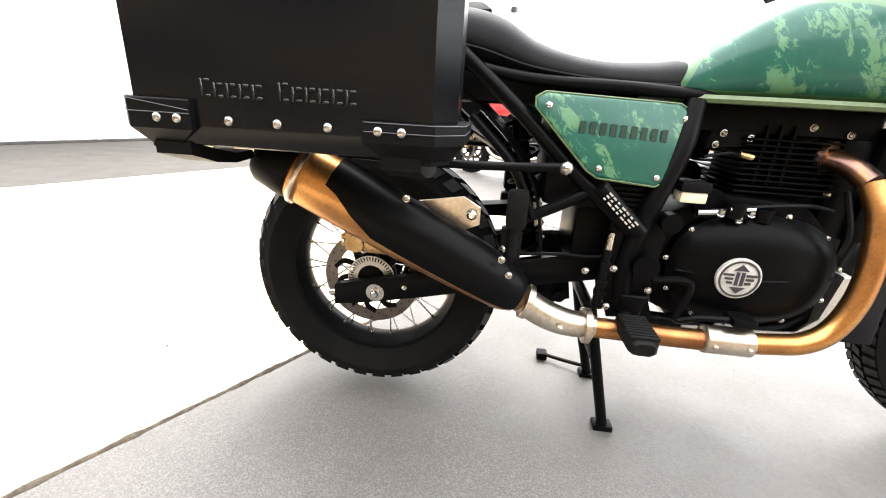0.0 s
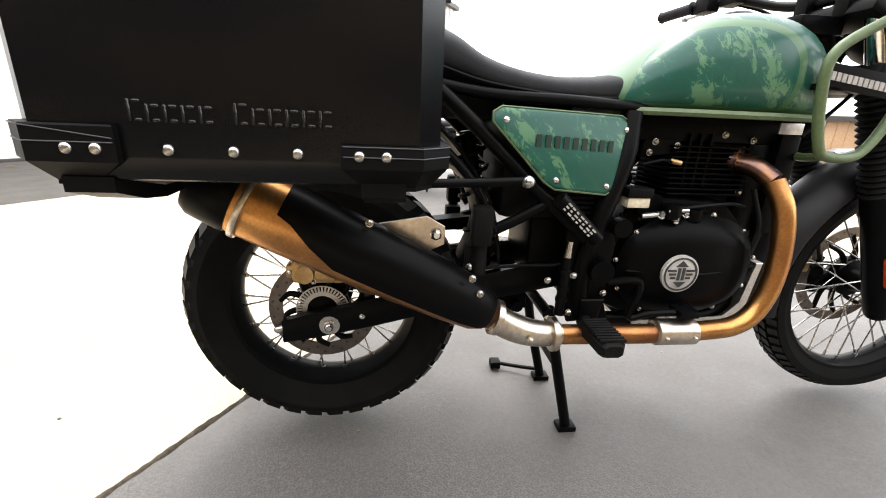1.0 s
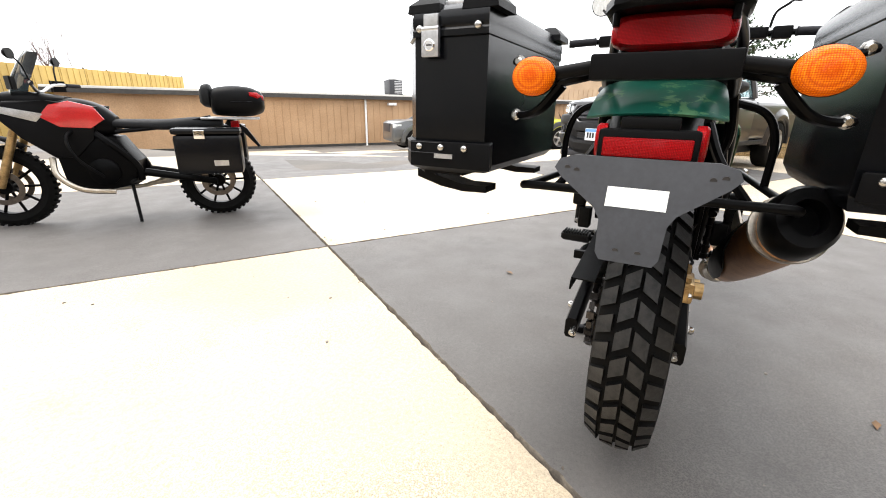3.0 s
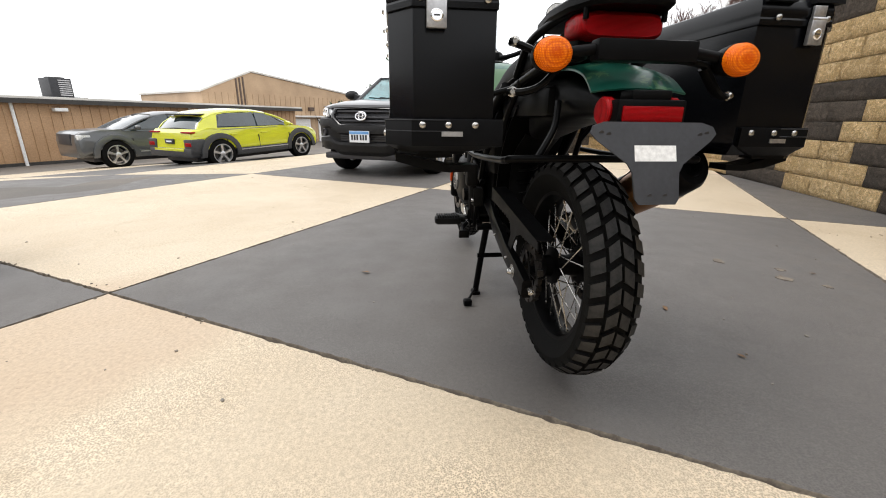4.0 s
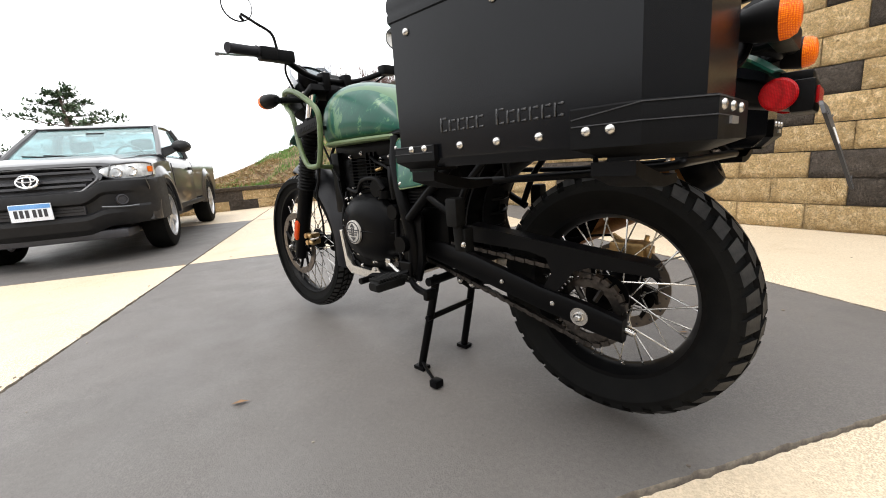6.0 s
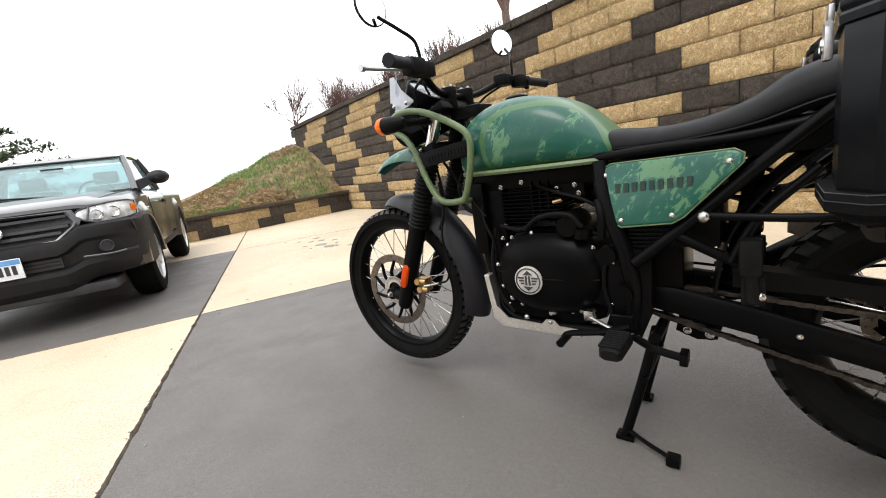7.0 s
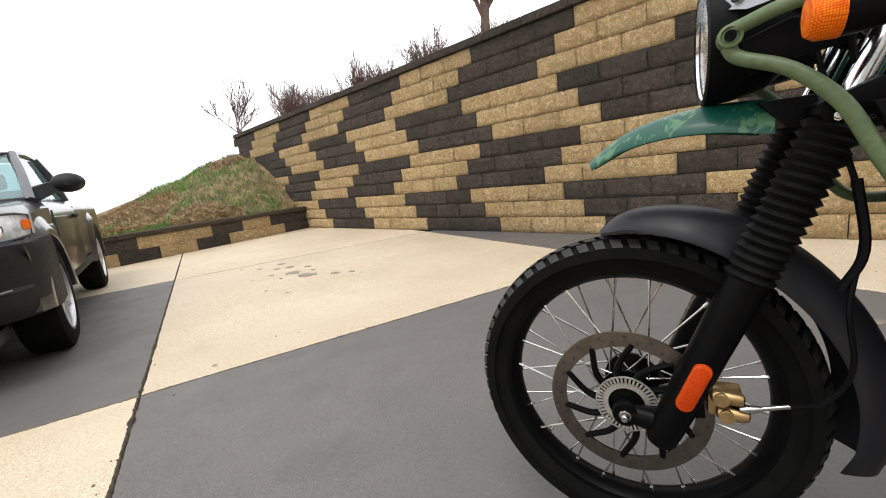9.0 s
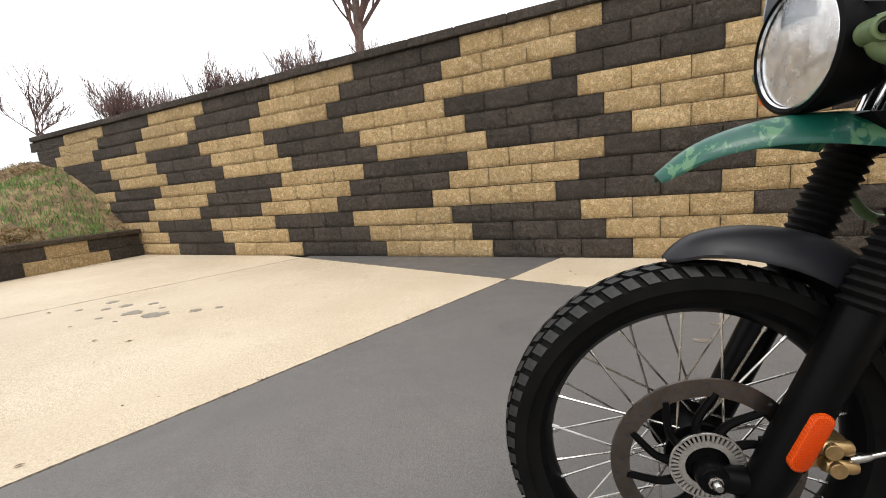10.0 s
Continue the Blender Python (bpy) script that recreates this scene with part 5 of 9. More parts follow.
    for t, r in ((0.0, 0.040), (0.04, 0.052), (0.12, 0.0585), (0.25, 0.063), (0.4, 0.0655), (0.52, 0.066), (0.62, 0.066), (0.72, 0.066), (0.80, 0.066), (0.85, 0.0655)):
        c = A.lerp(B, t)
        lo, hi = -0.30 + 0.80 * step(0.30, 0.86, t), 1.16 - 0.25 * step(0.6, 0.86, t)
        arcs = [(lo + (hi - lo) * i / 16) * math.pi for i in range(17)]
        out = [c - u * (r * 0.86 * math.cos(a)) * SIDE + v * (r * math.sin(a)) for a in arcs]
        rings.append(out + [q + (c - q) * 0.05 for q in reversed(out)])
    loft(bm, rings)
    part("heat_shield", bm, "black_paint", muff, "satin black muffler shield")
    bm = BM()
    for p in ((0.097, -0.262, 0.590), (0.283, -0.262, 0.487), (0.30, -0.258, 0.455)):
        bolt(bm, p, (0.1, -1, 0.2), 0.007, 0.007)
    part("bolt", bm, "steel", muff)
    bm = prism(BM(), [(0.11, 0.575), (0.20, 0.590), (0.235, 0.570), (0.235, 0.535), (0.19, 0.515)], -0.205, -0.199, 0.001, 1)
    hang = part("exhaust_hanger", bm, "brushed", bike, "bare steel exhaust hanger plate")
    part("bolt", bolt(BM(), (0.218, -0.205, 0.556), (0, -1, 0), 0.012, 0.014), "steel", hang)

    # frame
    for s in (1, -1):
        bm = BM()
        pipe(bm, [(0.66, s * 0.11, 0.80), (0.50, s * 0.13, 0.808), (0.30, s * 0.135, 0.815), (0.10, s * 0.125, 0.85), (-0.10, s * 0.11, 0.885), (-0.20, s * 0.09, 0.90)], 0.0115, 10)
        pipe(bm, [(0.17, s * 0.135, 0.855), (0.28, s * 0.155, 0.765), (0.40, s * 0.165, 0.655), (0.535, s * 0.165, 0.54)], 0.0145, 12)
        pipe(bm, [(0.62, s * 0.115, 0.79), (0.605, s * 0.14, 0.70), (0.565, s * 0.155, 0.58), (0.545, s * 0.15, 0.47), (0.555, s * 0.14, 0.36)], 0.021, 12)
        pipe(bm, [(0.325, s * 0.16, 0.545), (0.39, s * 0.165, 0.58), (0.455, s * 0.166, 0.618)], 0.0115, 10)
        pipe(bm, [(0.20, s * 0.14, 0.74), (0.29, s * 0.16, 0.65), (0.34, s * 0.165, 0.55)], 0.010, 10)
        pipe(bm, [(1.06, s * 0.04, 0.84), (1.03, s * 0.06, 0.62), (0.985, s * 0.075, 0.42), (0.95, s * 0.09, 0.345), (0.86, s * 0.10, 0.318), (0.60, s * 0.11, 0.325)], 0.017, 12)
        pipe(bm, [(0.20, s * 0.13, 0.70), (0.12, s * 0.14, 0.77), (0.05, s * 0.125, 0.86)], 0.010, 8)
        tube = part("frame_tube", bm, "black_paint", bike, "black steel frame tubes")
        bm = prism(BM(), [(0.50, 0.55), (0.585, 0.60), (0.615, 0.52), (0.60, 0.40), (0.625, 0.345), (0.53, 0.335), (0.505, 0.40)], s * 0.135, s * 0.150, 0.004, 2)
        part("pivot_plate", bm, "black_paint", tube)
        bm = prism(BM(), [(0.445, 0.632), (0.575, 0.625), (0.56, 0.56), (0.53, 0.55)], s * 0.125, s * 0.135)
        cover = part("ribbed_cover", bm, "black_plastic", bike, "ribbed black airbox cover")
        bm = BM()
        for i in range(6):
            z = 0.565 + i * 0.0105
            box(bm, 0.515 - i * 0.011, 0.575, min(s * 0.13, s * 0.145), max(s * 0.13, s * 0.145), z, z + 0.005)
        part("cover_rib", bm, "black_plastic", cover)
        # pannier carrier
        bm = BM()
        pipe(bm, [(0.385, s * 0.205, 0.660), (0.20, s * 0.225, 0.655), (0.0, s * 0.232, 0.66), (-0.17, s * 0.230, 0.668), (-0.215, s * 0.228, 0.672), (-0.228, s * 0.20, 0.676), (-0.228, s * 0.0, 0.676)], 0.0085, 10)
        pipe(bm, [(0.12, s * 0.13, 0.845), (0.13, s * 0.20, 0.82), (0.13, s * 0.228, 0.76), (0.12, s * 0.228, 0.66)], 0.0085, 8)
        pipe(bm, [(-0.258, s * 0.246, 0.905), (-0.272, s * 0.215, 0.893), (-0.292, s * 0.165, 0.868), (-0.30, s * 0.12, 0.872), (-0.25, s * 0.09, 0.885)], 0.0125, 8, 4, r2=0.6)
        pipe(bm, [(-0.258, s * 0.246, 0.812), (-0.272, s * 0.215, 0.812), (-0.288, s * 0.185, 0.824), (-0.294, s * 0.150, 0.862)], 0.0125, 8, 4, r2=0.6)
        pipe(bm, [(-0.225, s * 0.16, 0.676), (-0.18, s * 0.11, 0.74), (-0.13, s * 0.085, 0.80)], 0.008, 8)
        rail = part("pannier_carrier", bm, "black_paint", bike, "black tubular pannier carrier")
        bm = bolt(BM(), (0.385, s * 0.214, 0.660), (0, s, 0), 0.013, 0.012, 8)
        bolt(bm, (-0.266, s * 0.238, 0.812), (-1, s * 0.2, 0), 0.010, 0.01)
        bolt(bm, (-0.266, s * 0.238, 0.904), (-1, s * 0.2, 0), 0.010, 0.01)
        part("bolt", bm, "steel", rail)
    bm = rod(BM(), (0.455, -0.196, 0.628), (0.545, -0.196, 0.545), 0.0155, k=14)
    tubeob = part("tool_tube", bm, "black_paint", bike, "black cylinder with a printed white label")
    bm = BM()
    a, b = Vector((0.455, -0.196, 0.628)), Vector((0.545, -0.196, 0.545))
    d = (b - a).normalized()
    up = Vector((0, 1, 0)).cross(d)
    for i in range(7):
        for j in range(3):
            c = a + d * (0.016 + i * 0.0125) + Vector((0, -0.0152, 0)) + up * (j - 1) * 0.007
            m = Matrix.Translation(c) @ Matrix((d, Vector((0, 1, 0)), up)).transposed().to_4x4()
            box(bm, 0, 0.009 - 0.002 * ((i + j) % 3), -0.0012, 0.001, 0, 0.0035, m=m)
    part("label_bar", bm, "emblem", tubeob)
    # pedals, pegs, stands
    for s, px in ((1, 0.568), (-1, 0.560)):
        bm = BM()
        rings = []
        for y, w, h in ((0.165, 0.010, 0.010), (0.195, 0.012, 0.011), (0.200, 0.028, 0.018), (0.295, 0.026, 0.017), (0.305, 0.018, 0.012)):
            rings.append([Vector((px + w * a, s * y, 0.352 + h * b)) for a, b in ((-1, -0.6), (-0.6, -1), (0.6, -1), (1, -0.6), (1, 0.6), (0.6, 1), (-0.6, 1), (-1, 0.6))])
        peg = part("footpeg", loft(bm, rings), "gaiter", bike, "ribbed black rubber footpeg")
        bm = BM()
        for i in range(9):
            y = 0.207 + i * 0.0105
            box(bm, px - 0.027, px + 0.027, min(s * y, s * (y + 0.006)), max(s * y, s * (y + 0.006)), 0.366, 0.375, 0.0015, seg=1)
        part("rubber_rib", bm, "gaiter", peg)
        bm = BM()
        prism(bm, [(0.545, 0.40), (0.60, 0.40), (0.585, 0.335), (0.55, 0.335)], s * 0.15, s * 0.17, 0.003, 1)
        part("peg_bracket", bm, "black_paint", bike)
        bm = BM()
        box(bm, 0.285, 0.325, min(s * 0.185, s * 0.225), max(s * 0.185, s * 0.225), 0.535, 0.612, 0.010)
        rod(bm, (0.305, s * 0.20, 0.54), (0.30, s * 0.20, 0.475), 0.014, k=10)
        box(bm, 0.280, 0.322, min(s * 0.165, s * 0.20), max(s * 0.165, s * 0.20), 0.465, 0.53, 0.006)
        peg = part("passenger_peg", bm, "gaiter", bike, "folded black passenger footpeg")
        part("bolt", bolt(BM(), (0.288, s * 0.20, 0.487), (0, s, 0), 0.009, 0.008), "steel", peg)
    bm = BM()
    pipe(bm, [(0.60, -0.165, 0.44), (0.665, -0.17, 0.445), (0.675, -0.172, 0.42), (0.66, -0.175, 0.36), (0.70, -0.19, 0.375), (0.76, -0.205, 0.385)], 0.008, 8)
    box(bm, 0.745, 0.79, -0.225, -0.18, 0.378, 0.394, 0.004)
    part("brake_pedal", bm, "black_paint", bike)
    bm = BM()
    pipe(bm, [(0.555, 0.165, 0.37), (0.62, 0.18, 0.352), (0.70, 0.20, 0.345), (0.715, 0.215, 0.335)], 0.009, 8)
    rod(bm, (0.71, 0.19, 0.335), (0.71, 0.25, 0.335), 0.011, k=10)
    part("gear_lever", bm, "black_paint", bike)
    bm = BM()
    rod(bm, (0.50, -0.11, 0.335), (0.50, 0.14, 0.335), 0.014, k=12)
    for s, fx, fy in ((1, 0.592, 0.115), (-1, 0.587, -0.105)):
        pipe(bm, [(0.505, s * 0.095, 0.345), (0.545, (s * 0.10 + fy) / 2, 0.18), (fx, fy, 0.012)], 0.0135, 10, 4)
        box(bm, fx - 0.024, fx + 0.024, fy - 0.018, fy + 0.018, 0.0, 0.014, 0.003)
    rod(bm, (0.535, -0.1, 0.2), (0.535, 0.125, 0.2), 0.010, k=10)
    stand = part("centre_stand", bm, "black_paint", bike, "black tubular centre stand folded down")
    bm = pipe(BM(), [(0.59, 0.115, 0.03), (0.53, 0.145, 0.022), (0.465, 0.175, 0.018)], 0.006, 8)
    box(bm, 0.445, 0.478, 0.158, 0.192, 0.004, 0.028, 0.005)
    part("stand_lever", bm, "black_paint", stand)
    bm = pipe(BM(), [(0.545, 0.17, 0.345), (0.49, 0.20, 0.335), (0.43, 0.205, 0.325)], 0.010, 8)
    box(bm, 0.418, 0.436, 0.185, 0.225, 0.312, 0.342, 0.003)
    part("side_stand", bm, "black_paint", bike, "black side stand folded up")
    bm = prism(BM(), [(0.36, 0.355), (0.46, 0.37), (0.47, 0.32), (0.42, 0.30), (0.375, 0.305)], 0.02, 0.04, 0.003)
    prism(bm, [(0.36, 0.355), (0.46, 0.37), (0.47, 0.32), (0.42, 0.30), (0.375, 0.305)], -0.04, -0.02, 0.003)
    rod(bm, (0.39, -0.06, 0.325), (0.39, 0.055, 0.325), 0.016, k=14)
    rod(bm, (0.44, -0.06, 0.33), (0.44, 0.055, 0.33), 0.014, k=14)
    link = part("shock_linkage", bm, "engine_black", bike)
    bm = bolt(BM(), (0.39, 0.055, 0.325), (0, 1, 0), 0.011, 0.01)
    bolt(bm, (0.44, 0.055, 0.33), (0, 1, 0), 0.010, 0.01)
    part("bolt", bm, "steel", link)
    bm = BM()
    A2, B2 = Vector((0.36, 0, 0.42)), Vector((0.30, 0, 0.74))
    u2, v2 = basis(B2 - A2)
    pipe(bm, [A2.lerp(B2, i / 80) + (u2 * math.cos(i * 0.6) + v2 * math.sin(i * 0.6)) * 0.036 for i in range(81)], 0.0055, 6, 0)
    rod(bm, A2, B2, 0.018, k=12)
    part("shock_absorber", bm, "black_paint", bike, "black coil-over rear shock")
    # rear brake master cylinder
    bm = box(BM(), 0.615, 0.665, -0.165, -0.125, 0.604, 0.626, 0.005)
    res = part("fluid_reservoir", bm, "cream", bike, "cream brake fluid reservoir with black cap")
    part("cap", box(BM(), 0.612, 0.668, -0.168, -0.122, 0.625, 0.646, 0.005), "black_plastic", res)
    bm = BM()
    rod(bm, (0.495, -0.175, 0.37), (0.498, -0.175, 0.50), 0.010, k=10)
    for z in (0.375, 0.405, 0.43, 0.47):
        lathe(bm, [(0.013, -0.005), (0.013, 0.005)], (0.497, -0.175, z), (0, 0, 1), 12)
    cyl2 = part("master_cylinder", bm, "black_paint", bike)
    bm = rod(BM(), (0.498, -0.175, 0.50), (0.50, -0.175, 0.535), 0.0085, 0.006, k=10)
    for p in ((0.515, -0.178, 0.375), (0.46, -0.178, 0.45), (0.515, -0.178, 0.46), (0.47, -0.178, 0.36), (0.60, -0.155, 0.41)):
        bolt(bm, p, (0, -1, 0), 0.0075, 0.008)
    part("fitting", bm, "steel", cyl2)

    # tank and seat
    bm = shell(BM(), dense([(0.568, 0.070, 0.800, 0.818), (0.60, 0.110, 0.792, 0.860), (0.65, 0.134, 0.789, 0.912), (0.70, 0.147, 0.788, 0.953), (0.76, 0.155, 0.787, 0.982), (0.83, 0.158, 0.786, 0.998),
                            (0.90, 0.157, 0.786, 1.000), (0.96, 0.149, 0.785, 0.988), (1.01, 0.134, 0.785, 0.962), (1.045, 0.111, 0.787, 0.920), (1.062, 0.080, 0.80, 0.865)], 4), 44, 0.62, 0.72, 0.38)
    tank = part("fuel_tank", bm, "camo_tank", bike, "green camouflage fuel tank with sage arch", sharp=60)
    bm = BM()
    rings = []
    for x, w in ((0.575, 0.085), (0.60, 0.113), (0.65, 0.135), (0.76, 0.152), (0.90, 0.154), (0.98, 0.142), (1.03, 0.118), (1.06, 0.085)):
        rings.append([Vector((x, y, z)) for y, z in ((-w, 0.789), (-w - 0.004, 0.796), (-w, 0.803), (w, 0.803), (w + 0.004, 0.796), (w, 0.789))])
    loft(bm, rings)
    part("tank_seam", bm, "sage", tank, "sage lower tank seam")
    bm = lathe(BM(), [(0.034, -0.01), (0.034, 0.008), (0.028, 0.012), (0.001, 0.013)], (0.89, 0, 0.999), (0, 0, 1), 28)
    part("fuel_cap", bm, "black_paint", tank)
    bm = shell(BM(), dense([(0.635, 0.070, 0.812, 0.838), (0.605, 0.098, 0.806, 0.866), (0.54, 0.112, 0.802, 0.861), (0.46, 0.124, 0.804, 0.858), (0.38, 0.130, 0.810, 0.868), (0.31, 0.131, 0.820, 0.890),
                            (0.25, 0.126, 0.835, 0.926), (0.18, 0.120, 0.852, 0.946), (0.05, 0.115, 0.870, 0.950), (-0.10, 0.100, 0.882, 0.950), (-0.15, 0.07, 0.895, 0.935)], 4), 36, 0.6, 0.7, 0.4)
    seat = part("seat", bm, "seat_vinyl", bike, "stepped black vinyl seat", sharp=60)
    bm = BM()
    for s in (1, -1):
        pipe(bm, [(0.60, s * 0.098, 0.818), (0.46, s * 0.126, 0.818), (0.31, s * 0.133, 0.834), (0.18, s * 0.122, 0.868), (0.0, s * 0.112, 0.885)], 0.0035, 6)
    part("seat_piping", bm, "black_plastic", seat)
    # side panels
    out = [(0.335, 0.792), (0.590, 0.784), (0.612, 0.772), (0.620, 0.752), (0.598, 0.690), (0.578, 0.640), (0.562, 0.631), (0.448, 0.642), (0.425, 0.656), (0.318, 0.765), (0.318, 0.782)]
    for s in (1, -1):
        def side(x, z, k):
            return Vector((x, s * (0.176 - 0.165 * (x - 0.34) + 0.21 * (0.77 - z) + k), z))

        cx = sum(p[0] for p in out) / len(out)
        cz = sum(p[1] for p in out) / len(out)
        rings = [[side(x, z, -0.016) for x, z in out], [side(x, z, -0.002) for x, z in out], [side(x + (cx - x) * 0.035, z + (cz - z) * 0.05, 0.002) for x, z in out], [side(x + (cx - x) * 0.08, z + (cz - z) * 0.10, 0.0035) for x, z in out]]
        pan = part("side_panel", loft(BM(), rings), "camo", bike, "green camouflage side panel with four screws")
        part("panel_edge", pipe(BM(), [side(x, z, -0.001) for x, z in out + out[:1]], 0.0021, 6, 0), "sage", pan, "pale sage edge")
        bm = BM()
        n = (side(0.5, 0.7, 0) - side(0.4, 0.7, 0)).cross(side(0.4, 0.8, 0) - side(0.4, 0.7, 0)).normalized()
        n = n if n.y * s > 0 else -n
        for x, z in ((0.343, 0.768), (0.602, 0.757), (0.449, 0.660), (0.562, 0.648)):
            bolt(bm, side(x, z, 0.003), n, 0.0068, 0.004, 12)
        part("screw", bm, "steel", pan)
        a, b = (side(0.403, 0.722, 0.0035), side(0.575, 0.713, 0.0035))
        if s > 0:
            a, b = b, a
        bm = lettering(BM(), a, b - a, (0, 0, 1), n, 9, 0.0115, 0.0225, 0.0082, 0.0012)
        part("lettering", bm, "letter", pan, "dark model lettering reduced to plain bars")

    # tail
    bm = BM()
    o = [(0.02, 0.10), (-0.10, 0.115), (-0.20, 0.110), (-0.262, 0.088), (-0.285, 0.05)]
    o = o + [(x, -y) for x, y in reversed(o)]
    loft(bm, [[Vector((x * 0.97 - 0.003, y * 0.94, 0.975 - 0.04 * max(0, x + 0.1))) for x, y in o], [Vector((x, y, 0.983 - 0.04 * max(0, x + 0.1))) for x, y in o], [Vector((x, y, 0.996 - 0.04 * max(0, x + 0.1))) for x, y in o], [Vector((x * 0.93 - 0.005, y * 0.88, 1.006 - 0.04 * max(0, x + 0.1))) for x, y in o]])
    rack = part("luggage_rack", bm, "black_plastic", bike, "black luggage rack plate over the tail")
    bm = BM()
    for s in (1, -1):
        pipe(bm, [(-0.24, s * 0.075, 0.985), (-0.10, s * 0.10, 0.975), (0.02, s * 0.12, 0.945), (0.10, s * 0.125, 0.875)], 0.0105, 10)
        rod(bm, (-0.235, s * 0.085, 0.985), (-0.235, s * 0.085, 0.955), 0.006, k=8)
    part("grab_rail", bm, "black_paint", rack)
    bm = shell(BM(), [(-0.02, 0.09, 0.86, 0.955), (-0.12, 0.085, 0.87, 0.965), (-0.19, 0.078, 0.90, 0.968)], 20, 0.5, 0.5, 0.5)
    part("tail_cowl", bm, "black_plastic", bike)
    bm = shell(BM(), dense([(-0.150, 0.094, 0.922, 0.978), (-0.19, 0.096, 0.920, 0.980), (-0.222, 0.092, 0.921, 0.975), (-0.235, 0.082, 0.926, 0.965)], 3), 28, 0.45, 0.5, 0.5)
    part("tail_light", bm, "lamp_red", bike, "large red tail light")
    bm = curve_plate(BM(), [(-0.06, 0.872), (-0.18, 0.868), (-0.27, 0.848), (-0.325, 0.812)], lambda s: 0.086 + 0.012 * s, 0.004, lambda s: 0.018 - 0.009 * s, 11)
    part("rear_mudguard", bm, "camo", bike, "green camouflage rear mudguard")
    bm = box(BM(), -0.340, -0.305, -0.100, 0.100, 0.866, 0.904, 0.004)
    for s in (1, -1):
        pipe(bm, [(-0.32, s * 0.07, 0.885), (-0.25, s * 0.09, 0.885), (-0.16, s * 0.10, 0.90)], 0.009, 8)
    bar = part("indicator_bar", bm, "black_plastic", bike)
    for s in (1, -1):
        bm = BM()
        rod(bm, (-0.322, s * 0.10, 0.886), (-0.322, s * 0.158, 0.878), 0.0105, k=12)
        c = Vector((-0.33, s * 0.187, 0.873))
        loft(bm, [ring(c + Vector((dx, 0, 0)), Vector((0, 1, 0)), Vector((0, 0, 1)), r, 24, r * 0.86) for dx, r in ((0.062, 0.008), (0.052, 0.020), (0.025, 0.031), (0.0, 0.036), (-0.008, 0.0365))])
        ind = part("rear_indicator", bm, "black_plastic", bike, "black indicator with amber lens")
        bm = loft(BM(), [ring(c + Vector((dx, 0, 0)), Vector((0, 1, 0)), Vector((0, 0, 1)), r, 24, r * 0.86) for dx, r in ((-0.006, 0.0355), (-0.018, 0.0345), (-0.027, 0.028), (-0.031, 0.015), (-0.032, 0.002))])
        part("lens", bm, "lamp_amber", ind, "amber plastic lens")
    bm = box(BM(), -0.378, -0.345, -0.068, 0.068, 0.744, 0.797, 0.006)
    box(bm, -0.372, -0.325, -0.040, 0.040, 0.795, 0.814, 0.006)
    hold = part("plate_light", bm, "black_plastic", bike)
    part("reflector", box(BM(), -0.3825, -0.3775, -0.060, 0.060, 0.757, 0.785, 0.003), "lamp_red", hold, "red rectangular reflector")
    for s in (1, -1):
        bm = lathe(BM(), [(0.027, -0.008), (0.027, 0.004), (0.023, 0.008), (0.001, 0.009)], (-0.330, s * 0.070, 0.776), (-0.10, s, 0), 28)
        part("round_reflector", bm, "lamp_red", hold, "round red side reflector")
    # bracket for the registration plate
    outl = [(0.095, 0.757), (0.118, 0.750), (0.124, 0.737), (0.112, 0.724), (0.055, 0.683), (0.046, 0.668), (0.043, 0.622), (0.036, 0.612)]
    outl = outl + [(-y, z) for y, z in reversed(outl)]

    def back(y, z, d):
        return Vector((-0.384 - (0.757 - z) * 0.33 - d, y, z))

    bm = loft(BM(), [[back(y, z, 0) for y, z in outl], [back(y, z, 0.005) for y, z in outl]])
    brk = part("plate_bracket", bm, "shield_grey", bike, "dark grey plastic plate bracket with a white sticker")
    bm = BM()
    for y, z in ((0.104, 0.738), (0.090, 0.735), (-0.104, 0.738), (-0.090, 0.735), (0.015, 0.628), (-0.015, 0.628)):
        lathe(bm, [(0.0045, 0), (0.0045, 0.0008)], back(y, z, 0.005), (-1, 0, -0.33), 12)
    part("hole", bm, "ink", brk)
    bm = loft(BM(), [[back(y, z, d) for y, z in ((-0.041, 0.688), (0.041, 0.688), (0.041, 0.716), (-0.041, 0.716))] for d in (0.005, 0.0056)])
    part("sticker", bm, "white", brk, "blank white sticker")

    # front end
    T0, T1 = Vector((1.128, 0, 1.005)), Vector((1.405, 0, 0.335))
    def on(t, y=0.0, dx=0.0, dz=0.0):
        return T0.lerp(T1, t) + Vector((dx, y, dz))

    for s in (1, -1):
        y = s * 0.093
        bm = rod(BM(), on(-0.02, y), on(0.30, y), 0.0205, k=18)
        leg = part("fork_tube", bm, "chrome", bike, "chromed upper fork tube")
        bm = BM()
        d = (T1 - T0).normalized()
        prof = []
        n = 17
        for i in range(n):
            h = i / n
            prof += [(0.030, h), (0.0375, h + 0.5 / n)]
        prof.append((0.030, 1.0))
        a, b = on(0.215, y), on(0.56, y)
        lathe(bm, [(r, h * (b - a).length) for r, h in prof], a, d, 22)
        part("fork_gaiter", bm, "gaiter", leg, "ribbed black rubber gaiter", sharp=50)
        bm = rod(BM(), on(0.55, y), on(1.035, y), 0.031, 0.024, k=18, steps=((0.1, 0.032), (0.8, 0.030), (0.97, 0.028)))
        rod(bm, on(0.985, s * 0.085), Vector((1.472, s * 0.085, 0.358)), 0.024, 0.020, k=14)
